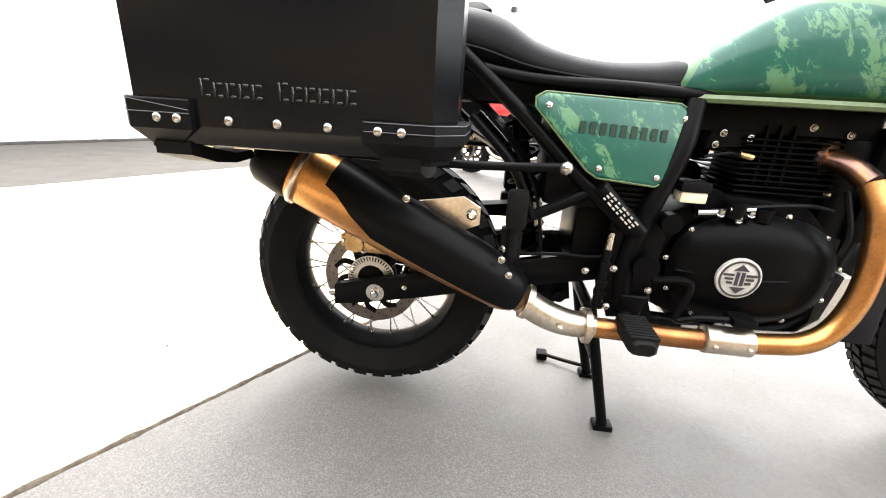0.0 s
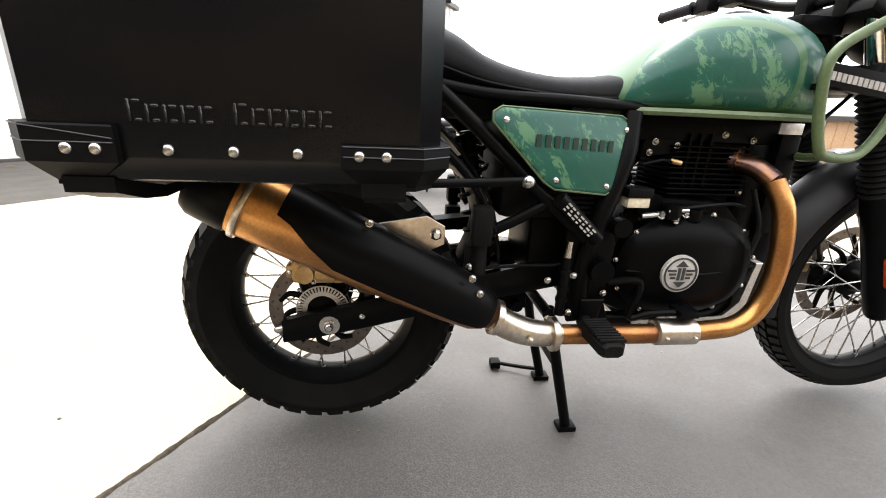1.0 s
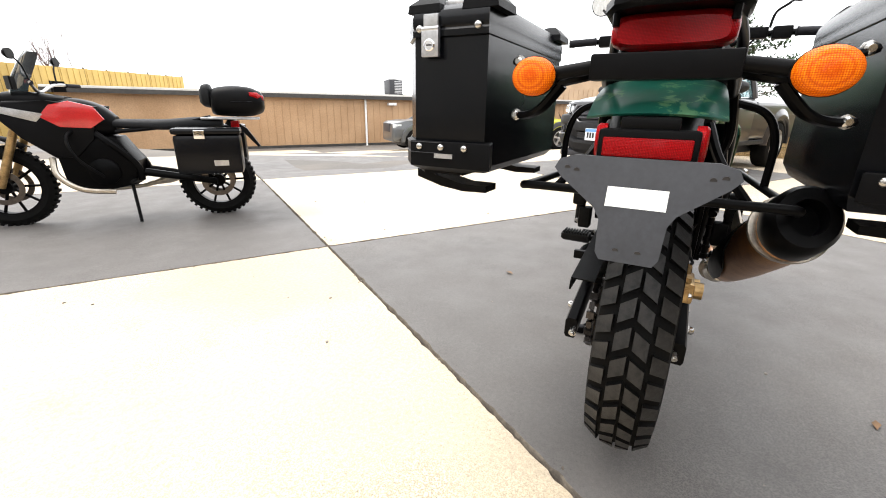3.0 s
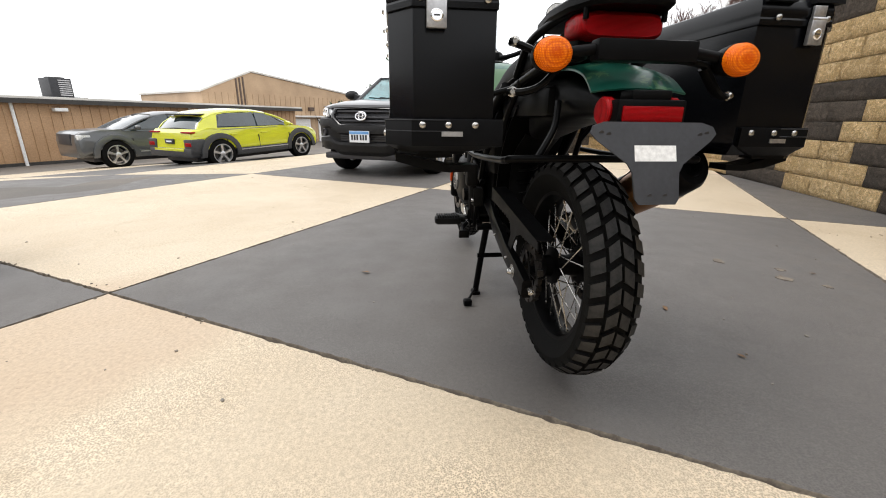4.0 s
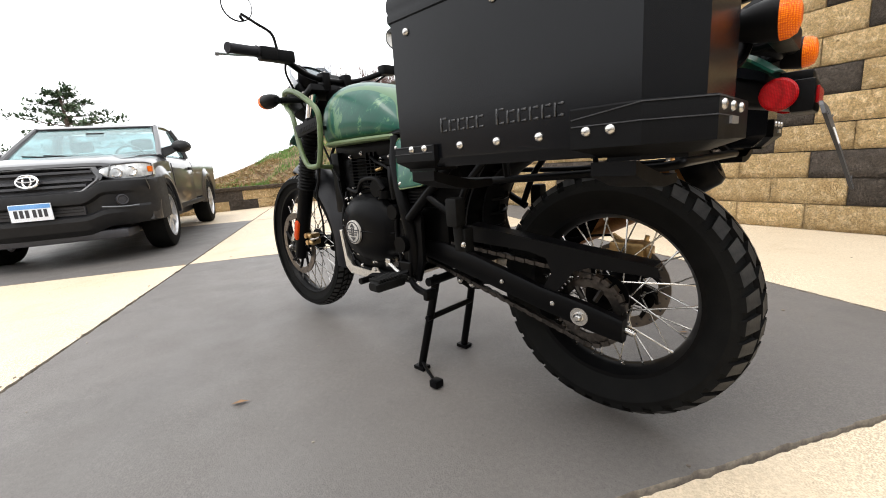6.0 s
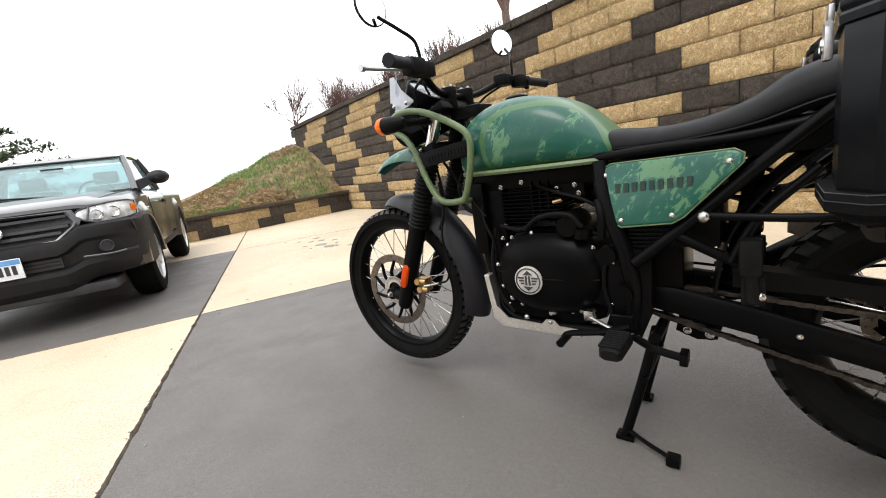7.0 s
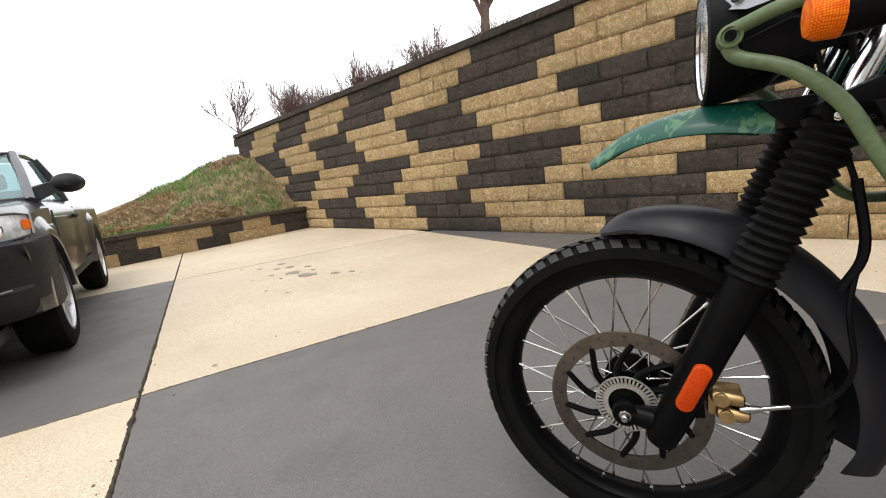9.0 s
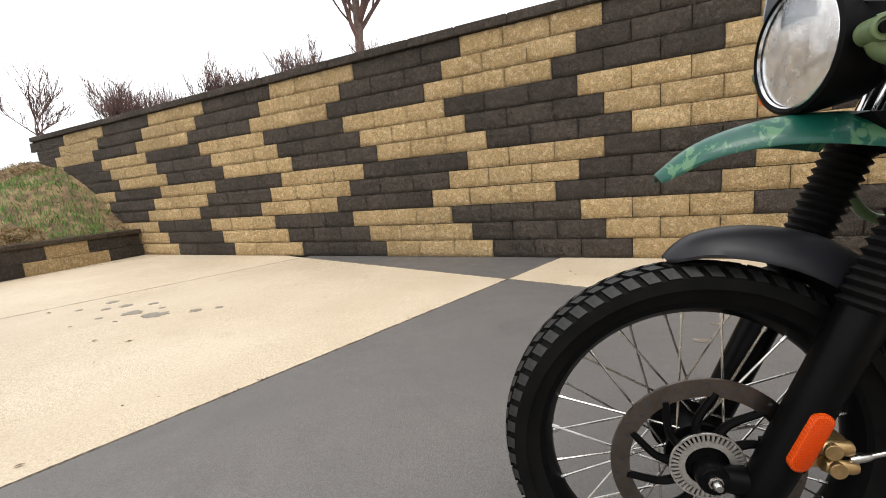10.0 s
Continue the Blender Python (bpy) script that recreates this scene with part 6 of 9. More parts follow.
        lathe(bm, [(0.022, -0.018), (0.024, -0.014), (0.024, 0.014), (0.022, 0.018)], (1.472, s * 0.085, 0.358), (0, 1, 0), 18)
        part("fork_leg", bm, "black_paint", leg, "matt black lower fork leg")
        part("axle_nut", bolt(BM(), (1.472, s * 0.102, 0.358), (0, s, 0), 0.011, 0.016), "steel", leg)
        c = on(0.835, s * 0.124)
        up = (T0 - T1).normalized()
        fw = Vector((0, s, 0)).cross(up)
        poly = [(math.cos(a) * 0.0145, math.sin(a) * 0.0145 + (0.034 if math.sin(a) >= 0 else -0.034)) for a in [math.pi * (i + 0.5) / 8 for i in range(16)]]
        bm = loft(BM(), [[c + fw * a + up * b + Vector((0, s * k, 0)) for a, b in [(p * q, r * q) for p, r in poly]] for k, q in ((-0.006, 1), (0.003, 1), (0.006, 0.85))])
        part("fork_reflector", bm, "lamp_orange", leg, "amber fork reflector")
    bm = box(BM(), -0.045, 0.03, -0.125, 0.125, -0.022, 0.022, 0.008, Matrix.Translation(on(0.19)) @ Matrix.Rotation(radians(22), 4, "Y"))
    box(bm, -0.045, 0.03, -0.12, 0.12, -0.014, 0.014, 0.006, Matrix.Translation(on(0.0)) @ Matrix.Rotation(radians(22), 4, "Y"))
    rod(bm, on(-0.02, 0, -0.03), on(0.2, 0, -0.03), 0.024, k=14)
    box(bm, 1.0, 1.11, -0.05, 0.05, 0.97, 1.01, 0.01)
    clamp = part("triple_clamp", bm, "black_paint", bike, "black triple clamps")
    bm = BM()
    for s in (1, -1):
        for t, dz in ((0.185, 0.013), (0.185, -0.013), (0.0, 0.0)):
            bolt(bm, on(t, s * 0.125, 0.012, dz), (0.3, s, 0), 0.0058, 0.006)
        bolt(bm, on(-0.02, s * 0.05, -0.01, 0.012), (0, 0, 1), 0.012, 0.008)
    part("bolt", bm, "steel", clamp)
    # front mudguards
    bm = curve_plate(BM(), [(1.515, 0.698), (1.455, 0.711), (1.370, 0.696), (1.290, 0.655), (1.217, 0.595), (1.160, 0.515), (1.132, 0.43), (1.130, 0.350), (1.145, 0.290)], lambda s: 0.013 + 0.059 * min(1, 4.0 * s) ** 0.6 - 0.012 * max(0, s - 0.9) * 10, 0.005, lambda s: 0.006 + 0.056 * min(1, 3.0 * s) ** 0.8, 13)
    part("front_mudguard", bm, "satin_plastic", bike, "satin blue-black front mudguard")
    bm = curve_plate(BM(), [(1.526, 0.828), (1.46, 0.860), (1.39, 0.872), (1.32, 0.870), (1.25, 0.858)], lambda s: 0.018 + 0.050 * s ** 0.6, 0.004, lambda s: 0.012 + 0.042 * s ** 0.8, 11)
    part("beak_mudguard", bm, "camo", bike, "green camouflage beak mudguard")
    bm = prism(BM(), [(1.27, 0.905), (1.20, 0.905), (1.185, 0.855), (1.235, 0.862)], -0.06, 0.06, 0.004)
    part("beak_mount", bm, "black_plastic", bike)
    # headlight and screen
    c, face = Vector((1.258, 0, 1.008)), (0.996, 0.07, 0)
    bm = lathe(BM(), [(0.02, -0.045), (0.055, -0.035), (0.082, 0.0), (0.092, 0.045), (0.0945, 0.074), (0.0935, 0.082), (0.088, 0.085), (0.084, 0.076), (0.08, 0.06)], c, face, 48)
    lamp = part("headlight", bm, "black_plastic", bike, "round headlight in a black bucket")
    bm = lathe(BM(), [(0.0845, 0.078), (0.0855, 0.0812), (0.0835, 0.0825), (0.0822, 0.078)], c, face, 48, closed=True)
    part("bezel", bm, "chrome", lamp, "thin bright bezel")
    bm = lathe(BM(), [(0.002, 0.008), (0.02, 0.0115), (0.04, 0.021), (0.058, 0.038), (0.072, 0.0585), (0.079, 0.071), (0.0815, 0.076)], c, face, 48)
    part("reflector", bm, "bowl", lamp, "mirror-bright reflector bowl")
    bm = lathe(BM(), [(0.008, 0.006), (0.009, 0.040), (0.007, 0.046), (0.001, 0.048)], c, face, 16)
    part("bulb_cap", bm, "satin_grey", lamp)
    bm = lathe(BM(), [(0.0825, 0.077), (0.07, 0.084), (0.04, 0.089), (0.001, 0.091), (0.001, 0.089), (0.04, 0.087), (0.07, 0.082), (0.081, 0.075)], c, face, 48)
    ob = part("glass", bm, "lamp_glass", lamp, "clear headlight glass")
    ob.visible_shadow = False
    for s in (1, -1):
        bm = prism(BM(), [(1.235, 0.955), (1.285, 0.94), (1.30, 0.99), (1.24, 1.01), (1.19, 1.0), (1.16, 0.965)], s * 0.096, s * 0.102, 0.002, 1)
        part("headlight_bracket", bm, "black_paint", lamp)
        bm = BM()
        pts = [(1.345, 1.075), (1.325, 1.045), (1.29, 1.032), (1.225, 1.040), (1.20, 1.052), (1.255, 1.098), (1.30, 1.15), (1.335, 1.155)]
        loft(bm, [[Vector((x, s * (0.110 + k - 0.55 * max(0, x - 1.27) - 0.12 * (z - 1.04)), z)) for x, z in pts] for k in (0, 0.004)])
        side_s = part("screen_mount", bm, "satin_grey", bike, "grey metal screen side plate with two bolts")
        bm = BM()
        for x, z in ((1.302, 1.052), (1.232, 1.052)):
            bolt(bm, (x, s * (0.116 - 0.55 * max(0, x - 1.27)), z), (0.2, s, 0), 0.0075, 0.007, 10)
        part("bolt", bm, "steel", side_s)
    bm = BM()
    rings = []
    for x, z, w in ((1.352, 1.045, 0.075), (1.345, 1.10, 0.10), (1.325, 1.16, 0.105), (1.300, 1.215, 0.095), (1.288, 1.238, 0.07)):
        row = [Vector((x - 0.06 * (2 * j / 10 - 1) ** 2, w * (2 * j / 10 - 1), z)) for j in range(11)]
        rings.append(row + [q - Vector((0.004, 0, 0)) for q in reversed(row)])
    loft(bm, rings)
    ob = part("windscreen", bm, "clear_screen", bike, "small clear flyscreen")
    ob.visible_shadow = False
    # instruments
    bm = lathe(BM(), [(0.03, -0.035), (0.06, -0.03), (0.066, 0.0), (0.066, 0.012), (0.060, 0.014), (0.058, 0.006), (0.0005, 0.006)], (1.225, 0.02, 1.088), (-0.62, 0, 0.78), 36)
    lathe(bm, [(0.02, -0.03), (0.035, -0.025), (0.038, 0.0), (0.038, 0.008), (0.034, 0.009), (0.0005, 0.004)], (1.20, -0.075, 1.075), (-0.62, 0, 0.78), 28)
    dial = part("instrument", bm, "black_plastic", bike, "round black instrument cluster")
    bm = lathe(BM(), [(0.058, 0.0085), (0.0005, 0.0095)], (1.225, 0.02, 1.088), (-0.62, 0, 0.78), 36)
    part("dial_glass", bm, "car_glass", dial)
    # handlebar
    bm = BM()
    pipe(bm, [(0.985, 0.44, 1.092), (1.02, 0.33, 1.100), (1.06, 0.23, 1.098), (1.095, 0.13, 1.065), (1.105, 0.05, 1.052), (1.105, -0.05, 1.052), (1.095, -0.13, 1.065), (1.06, -0.23, 1.098), (1.02, -0.33, 1.100), (0.985, -0.44, 1.092)], 0.011, 14)
    for s in (1, -1):
        box(bm, 1.082, 1.128, s * 0.05 - 0.017, s * 0.05 + 0.017, 1.005, 1.078, 0.006)
    hb = part("handlebar", bm, "black_paint", bike, "wide black handlebar")
    bm = BM()
    for s in (1, -1):
        for x in (1.092, 1.118):
            bolt(bm, (x, s * 0.05, 1.077), (0, 0, 1), 0.0065, 0.007)
        bolt(bm, (1.115, s * 0.068, 1.030), (0, s, 0), 0.0075, 0.006)
    part("bolt", bm, "steel", hb)
    bm = rod(BM(), (1.052, 0.262, 1.104), (1.062, 0.232, 1.107), 0.012, k=14, steps=((0.1, 0.0125), (0.9, 0.0125)))
    box(bm, 1.056, 1.078, 0.240, 0.262, 1.096, 1.118, 0.005)
    part("lever_perch", bm, "alloy", hb, "bright cast lever perch")
    for s in (1, -1):
        a, b = Vector((1.012, s * 0.345, 1.1005)), Vector((0.980, s * 0.452, 1.092))
        bm = rod(BM(), a, b, 0.0150, k=18, steps=((0.02, 0.019), (0.05, 0.0152), (0.95, 0.0152), (0.97, 0.0172)))
        part("grip", bm, "grip", hb, "black rubber grip")
        bm = box(BM(), 1.005, 1.045, min(s * 0.275, s * 0.335), max(s * 0.275, s * 0.335), 1.078, 1.122, 0.008)
        box(bm, 1.03, 1.075, min(s * 0.20, s * 0.265), max(s * 0.20, s * 0.265), 1.085, 1.125, 0.008)
        part("switchgear", bm, "black_plastic", hb)
        bm = pipe(BM(), [(1.065, s * 0.25, 1.105), (1.085, s * 0.32, 1.107), (1.078, s * 0.40, 1.100), (1.065, s * 0.452, 1.094)], 0.0052, 8)
        lathe(bm, [(0.0085, -0.006), (0.0085, 0.006)], (1.064, s * 0.455, 1.094), (0, 1, 0), 10)
        part("lever", bm, "alloy" if s > 0 else "black_paint", hb, "hand lever")
        bm = pipe(BM(), [(1.03, s * 0.265, 1.12), (1.035, s * 0.275, 1.17), (1.055, s * 0.31, 1.20), (1.09, s * 0.345, 1.235)], 0.0048, 8)
        mir = part("mirror_stem", bm, "black_paint", hb)
        mc = Vector((1.105, s * 0.35, 1.262))
        ax = Vector((-1, 0.12 if s > 0 else 0.5, 0.05)).normalized()
        bm = lathe(BM(), [(0.012, -0.014), (0.040, -0.011), (0.049, -0.003), (0.050, 0.003), (0.047, 0.004)], mc, ax, 32)
        part("mirror_shell", bm, "black_plastic", mir, "round black mirror")
        part("mirror_glass", lathe(BM(), [(0.0465, 0.0042), (0.0005, 0.0046)], mc, ax, 32), "mirror", mir)
    # cables round the head
    bm = BM()
    pipe(bm, [(1.05, 0.23, 1.09), (1.13, 0.19, 1.06), (1.18, 0.12, 0.98), (1.14, 0.09, 0.86), (1.05, 0.10, 0.74), (0.98, 0.11, 0.66)], 0.0042, 6)
    pipe(bm, [(1.05, -0.23, 1.09), (1.13, -0.2, 1.05), (1.17, -0.12, 0.96), (1.12, -0.1, 0.85), (1.02, -0.11, 0.76)], 0.0042, 6)
    pipe(bm, [(1.07, -0.21, 1.10), (1.16, -0.13, 1.06), (1.2, 0.02, 1.0), (1.18, 0.07, 0.86), (1.15, 0.09, 0.72), (1.165, 0.11, 0.60), (1.155, 0.105, 0.50), (1.18, 0.095, 0.435), (1.226, 0.093, 0.418)], 0.004, 6)
    pipe(bm, [(1.08, 0.18, 1.09), (1.16, 0.1, 1.10), (1.2, 0.0, 1.04)], 0.004, 6)
    pipe(bm, [(1.08, 0.02, 0.84), (1.10, 0.06, 0.76), (1.08, 0.07, 0.69), (1.03, 0.07, 0.66)], 0.007, 6)
    pipe(bm, [(1.16, 0.09, 0.78), (1.15, 0.10, 0.68), (1.175, 0.105, 0.62)], 0.0065, 6)
    part("cable", bm, "black_plastic", bike, "black control cables")
    bm = BM()
    box(bm, 1.286, 1.338, 0.052, 0.088, 0.378, 0.430, 0.008)
    for z, x in ((0.388, 1.276), (0.418, 1.284)):
        rod(bm, (x, 0.092, z), (x + 0.050, 0.094, z + 0.004), 0.006, k=16, steps=((0.06, 0.0105), (0.2, 0.0125), (0.8, 0.0125), (0.94, 0.0105)))
        rod(bm, (x + 0.034, 0.090, z + 0.002), (x + 0.034, 0.110, z + 0.002), 0.0115, k=16, steps=((0.9, 0.0115), (0.95, 0.010)))
    cal = part("front_caliper", bm, "gold", bike, "gold two-piston brake caliper")
    bm = rod(BM(), (1.262, 0.096, 0.408), (1.292, 0.100, 0.404), 0.0045, k=10, steps=((0.3, 0.0065), (0.7, 0.0065)))
    rod(bm, (1.224, 0.093, 0.418), (1.264, 0.096, 0.408), 0.0042, k=10)
    part("hose_fitting", bm, "steel", cal, "bright hose fitting")
    part("slide_pin", rod(BM(), (1.268, 0.090, 0.403), (1.300, 0.092, 0.404), 0.006, k=12), "black_paint", cal)
    bm = prism(BM(), [(1.345, 0.43), (1.40, 0.42), (1.395, 0.36), (1.34, 0.37)], 0.07, 0.09, 0.004)
    part("caliper_mount", bm, "black_paint", bike)
    bm = BM()
    for p in ((1.372, 0.092, 0.415), (1.365, 0.092, 0.375)):
        bolt(bm, p, (0, 1, 0), 0.009, 0.008)
    part("bolt", bm, "steel", bike)
    # crash guards with name plates
    for s in (1, -1):
        bm = BM()
        loop = [(1.312, 0.118, 1.004), (1.24, 0.152, 1.018), (1.16, 0.170, 1.012), (1.09, 0.176, 0.990), (1.005, 0.178, 0.945), (0.970, 0.178, 0.915), (0.962, 0.177, 0.878), (0.978, 0.175, 0.80), (1.002, 0.173, 0.738), (1.026, 0.171, 0.722), (1.086, 0.169, 0.722),
                (1.122, 0.167, 0.748), (1.158, 0.162, 0.81), (1.195, 0.150, 0.885), (1.245, 0.132, 0.938), (1.30, 0.118, 0.966), (1.314, 0.116, 0.985)]
        pipe(bm, [(x, s * y, z) for x, y, z in loop], 0.0102, 12, 5)
        pipe(bm, [(1.02, s * 0.168, 0.722), (1.03, s * 0.12, 0.715), (1.04, s * 0.06, 0.72)], 0.009, 8)
        lathe(bm, [(0.016, -0.012), (0.016, 0.012)], (1.312, s * 0.115, 0.996), (0, 1, 0), 16)
        g = part("crash_guard", bm, "sage", bike, "sage green tubular crash guard")
        bush = part("bush", lathe(BM(), [(0.0155, 0), (0.0155, 0.004), (0.012, 0.005), (0.010, 0.002), (0.001, 0.002)], (1.312, s * 0.127, 0.996), (0, s, 0), 24), "sage", g)
        part("bolt", lathe(BM(), [(0.0075, 0), (0.0075, 0.0045), (0.0035, 0.0045), (0.0035, 0.003), (0.0001, 0.003)], (1.312, s * 0.1285, 0.996), (0, s, 0), 16), "black_paint", bush)
        bm = prism(BM(), [(1.150, 0.835), (0.975, 0.858), (0.97, 0.902), (1.170, 0.88)], s * 0.160, s * 0.168, 0.003)
        box(bm, 0.97, 1.13, min(s * 0.06, s * 0.162), max(s * 0.06, s * 0.162), 0.85, 0.862, 0.002)
        np_ = part("name_plate", bm, "black_plastic", g, "black name plate with raised bars")
        a, b = Vector((1.135, s * 0.168, 0.849)), Vector((0.985, s * 0.168, 0.869))
        if s < 0:
            a, b = b, a
        part("lettering", lettering(BM(), a, b - a, (0, 0, 1), (0, s, 0), 12, 0.0095, 0.0155, 0.0032, 0.002), "emblem" if s < 0 else "black_plastic", np_)
        bm = BM()
        c = Vector((1.205, s * 0.235, 0.978))
        X, Z = Vector((0, 1, 0)), Vector((0, 0, 1))
        loft(bm, [ring(c + Vector((dx, 0, 0)), X, Z, r, 22, r * 0.84) for dx, r in ((-0.055, 0.012), (-0.045, 0.022), (-0.01, 0.030), (0.018, 0.0325))])
        rod(bm, c + Vector((-0.02, -s * 0.02, 0)), c + Vector((-0.03, -s * 0.130, 0.008)), 0.012, k=12)
        ind = part("front_indicator", bm, "black_plastic", bike, "black indicator with amber lens")
        part("lens", loft(BM(), [ring(c + Vector((dx, 0, 0)), X, Z, r, 22, r * 0.84) for dx, r in ((0.018, 0.0328), (0.038, 0.0315), (0.046, 0.025), (0.050, 0.002))]), "lamp_amber", ind, "amber plastic lens")
    # horn and coil under the tank
    bm = lathe(BM(), [(0.03, -0.02), (0.038, -0.01), (0.038, 0.008), (0.01, 0.015)], (1.06, -0.05, 0.74), (0.6, -0.6, 0), 24)
    box(bm, 0.93, 1.0, -0.06, 0.06, 0.765, 0.79, 0.006)
    part("horn", bm, "engine_black", bike)
    part("tank_tag", box(BM(), 0.945, 1.0, -0.13, -0.126, 0.762, 0.785, 0.001), "alloy", bike)
    return bike


SIDE = 1
ENGINE_BOLTS = ((0.917, 0.595, 0.006), (0.886, 0.597, 0.006), (0.922, 0.507, 0.006), (0.915, 0.54, 0.006), (0.906, 0.405, 0.008), (0.919, 0.382, 0.008), (0.773, 0.371, 0.008), (0.863, 0.345, 0.008), (0.715, 0.379, 0.006), (0.661, 0.369, 0.006), (0.596, 0.388, 0.006), (0.711, 0.606, 0.006))
build_motorcycle()


# ---------------------------------------------------------------- panniers
def build_pannier(s):
    thing = empty("pannier", label="black aluminium pannier box with riveted corners" + (" on the exhaust side" if s < 0 else " on the chain side"), category="pannier", group="side panniers")
    thing["group"] = "side panniers"
    wide = 1.10 if s > 0 else 1.0
    long, shift = (1.02, 0.006) if s > 0 else (0.97, 0.006)
    thing.matrix_world = Matrix.Translation((shift, s * 0.262 * (1 - wide), 0)) @ Matrix.Diagonal((long, wide, 1, 1))
    inner = 0.262 if s < 0 else 0.283
    back, corner, lift = (-0.305, -0.250, 0.010) if s > 0 else (-0.294, -0.258, 0.0)
    plan = [(back, inner), (0.188, inner), (0.197, 0.425), (0.168, 0.463), (corner, 0.463), (back, 0.423)]

    def rings(levels):
        cx, cy = -0.055, 0.36
        return [[Vector((cx + (x - cx) * k, s * (cy + (y - cy) * k), z)) for x, y in plan] for z, k in levels]

    bm = loft(BM(), rings([(0.686 + lift, 0.86), (0.688 + lift, 0.89), (0.711, 0.995), (0.715, 1.0), (0.945, 1.0), (0.950, 0.995)]))
    body = part("body", bm, "black_alu", thing, "satin black aluminium box", sharp=25)
    bm = loft(BM(), rings([(0.946, 1.0), (0.948, 1.022), (0.958, 1.024), (0.962, 1.015), (0.968, 1.024), (0.980, 1.022), (0.992, 1.0), (1.004, 0.93), (1.008, 0.86)]))
    lid = part("lid", bm, "black_alu", thing, "black lid with ribbed rim", sharp=25)
    rv = bolt(BM(), (0, 0, 0), (0, s, 0), 0.0068, 0.0045, 12)
    first = None
    pos = [((x, s * (0.4715 if x < -0.17 or x > 0.08 else 0.463), 0.723 + lift * 0.6), 0) for x in (-0.219, -0.189, -0.118, -0.047, 0.025, 0.097, 0.129)]
    pos += [((back - 0.013, s * y, 0.737 + lift), 90) for y in ((0.316, 0.363, 0.408) if s > 0 else (0.290, 0.345, 0.394))] + [((x, s * 0.4635, 0.925), 0) for x in (-0.22, -0.05, 0.13)]
    pos += [((back - 0.007, s * 0.30, 0.962), 90), ((back - 0.007, s * 0.41, 0.962), 90), ((0.05, s * 0.470, 0.972), 0), ((-0.15, s * 0.470, 0.972), 0)]
    for p, a in pos:
        m = Matrix.Translation(p) @ Matrix.Rotation(radians(a * s), 4, "Z")
        first = part("rivet", rv, "steel", body, m=m) if first is None else again(first, m) and first
    # corner guards: a riveted band that wraps the corner, with a slanting foot below
    for rear in (True, False):
        if rear:
            o = [(back - 0.013, 0.266), (back - 0.013, 0.427), (corner - 0.004, 0.472), (-0.168, 0.472), (-0.168, 0.40), (-0.24, 0.29)]
            foot = [(back + 0.016, 0.330), (back + 0.018, 0.414), (corner + 0.006, 0.448), (-0.205, 0.448), (-0.205, 0.40), (-0.24, 0.33)]
        else:
            o = [(0.075, 0.40), (0.075, 0.472), (0.173, 0.472), (0.209, 0.430), (0.209, 0.30), (0.15, 0.32)]
            foot = [(0.098, 0.40), (0.098, 0.450), (0.165, 0.450), (0.188, 0.420), (0.188, 0.34), (0.15, 0.34)]
        top = 0.748 + lift if rear else 0.735
        flat = [[Vector((x, s * y, z)) for x, y in q] for z, q in ((0.680 + lift, foot), (0.685 + lift, foot), (0.708, o), (0.711, o), (top - 0.002, o))]
        cx, cy = sum(p[0] for p in o) / 6, sum(p[1] for p in o) / 6
        flat.append([Vector((cx + (x - cx) * 0.985, s * (cy + (y - cy) * 0.985), top)) for x, y in o])
        part("corner_guard", loft(BM(), flat), "black_plastic", body, "black moulded corner guard", sharp=30)
    bm = BM()
    for z in (0.7295 + lift * 0.6, 0.746 + lift):
        pipe(bm, [(x, s * y, z - (0.012 if x > -0.2 else 0) * (z > 0.74)) for x, y in ((back - 0.0135, 0.36), (back - 0.0135, 0.4275), (corner - 0.004, 0.4726), (-0.17, 0.4726))], 0.0008, 5, 0)
    for z in (0.722, 0.7335):
        pipe(bm, [(x, s * y, z) for x, y in ((0.078, 0.4728), (0.173, 0.4728), (0.2095, 0.431), (0.2095, 0.34))], 0.0008, 5, 0)
    part("guard_seam", bm, "shield_grey", body)
    for x in (-0.215, 0.125):
        bm = loft(BM(), [[Vector((x + u, s * y, z)) for u in (-0.028, 0.028) for z in ((z0, z1) if u < 0 else (z1, z0))] for y, z0, z1 in ((0.455, 0.672, 0.690), (0.40, 0.655, 0.676), (0.35, 0.648, 0.664), (0.30, 0.650, 0.664))])
        part("foot_strap", bm, "black_plastic", body, "black moulded foot strap", sharp=30)
    for x, y in ((-0.262, 0.405), (0.155, 0.405), (-0.262, 0.30), (0.155, 0.30)):
        m = Matrix.Translation((x, s * y, 1.002))
        bm = loft(BM(), [[m @ Vector((u * k, v * k, z)) for u, v in ((-0.045, -0.032), (0.045, -0.032), (0.045, 0.032), (-0.045, 0.032))] for z, k in ((-0.012, 1.0), (0.002, 0.95), (0.020, 0.45), (0.024, 0.25))])
        part("lid_corner", bm, "black_plastic", lid, "raised black stacking corner", sharp=25)
    # raised maker's name as bars
    x0, x1 = (-0.155, 0.065)
    a, b = Vector((x0, s * 0.4625, 0.752)), Vector((x1, s * 0.4625, 0.752))
    if s > 0:
        a, b = b, a
    d, bm = (b - a).normalized(), BM()
    m3 = Matrix((d, Vector((0, s, 0)), Vector((0, 0, 1)))).transposed().to_4x4()
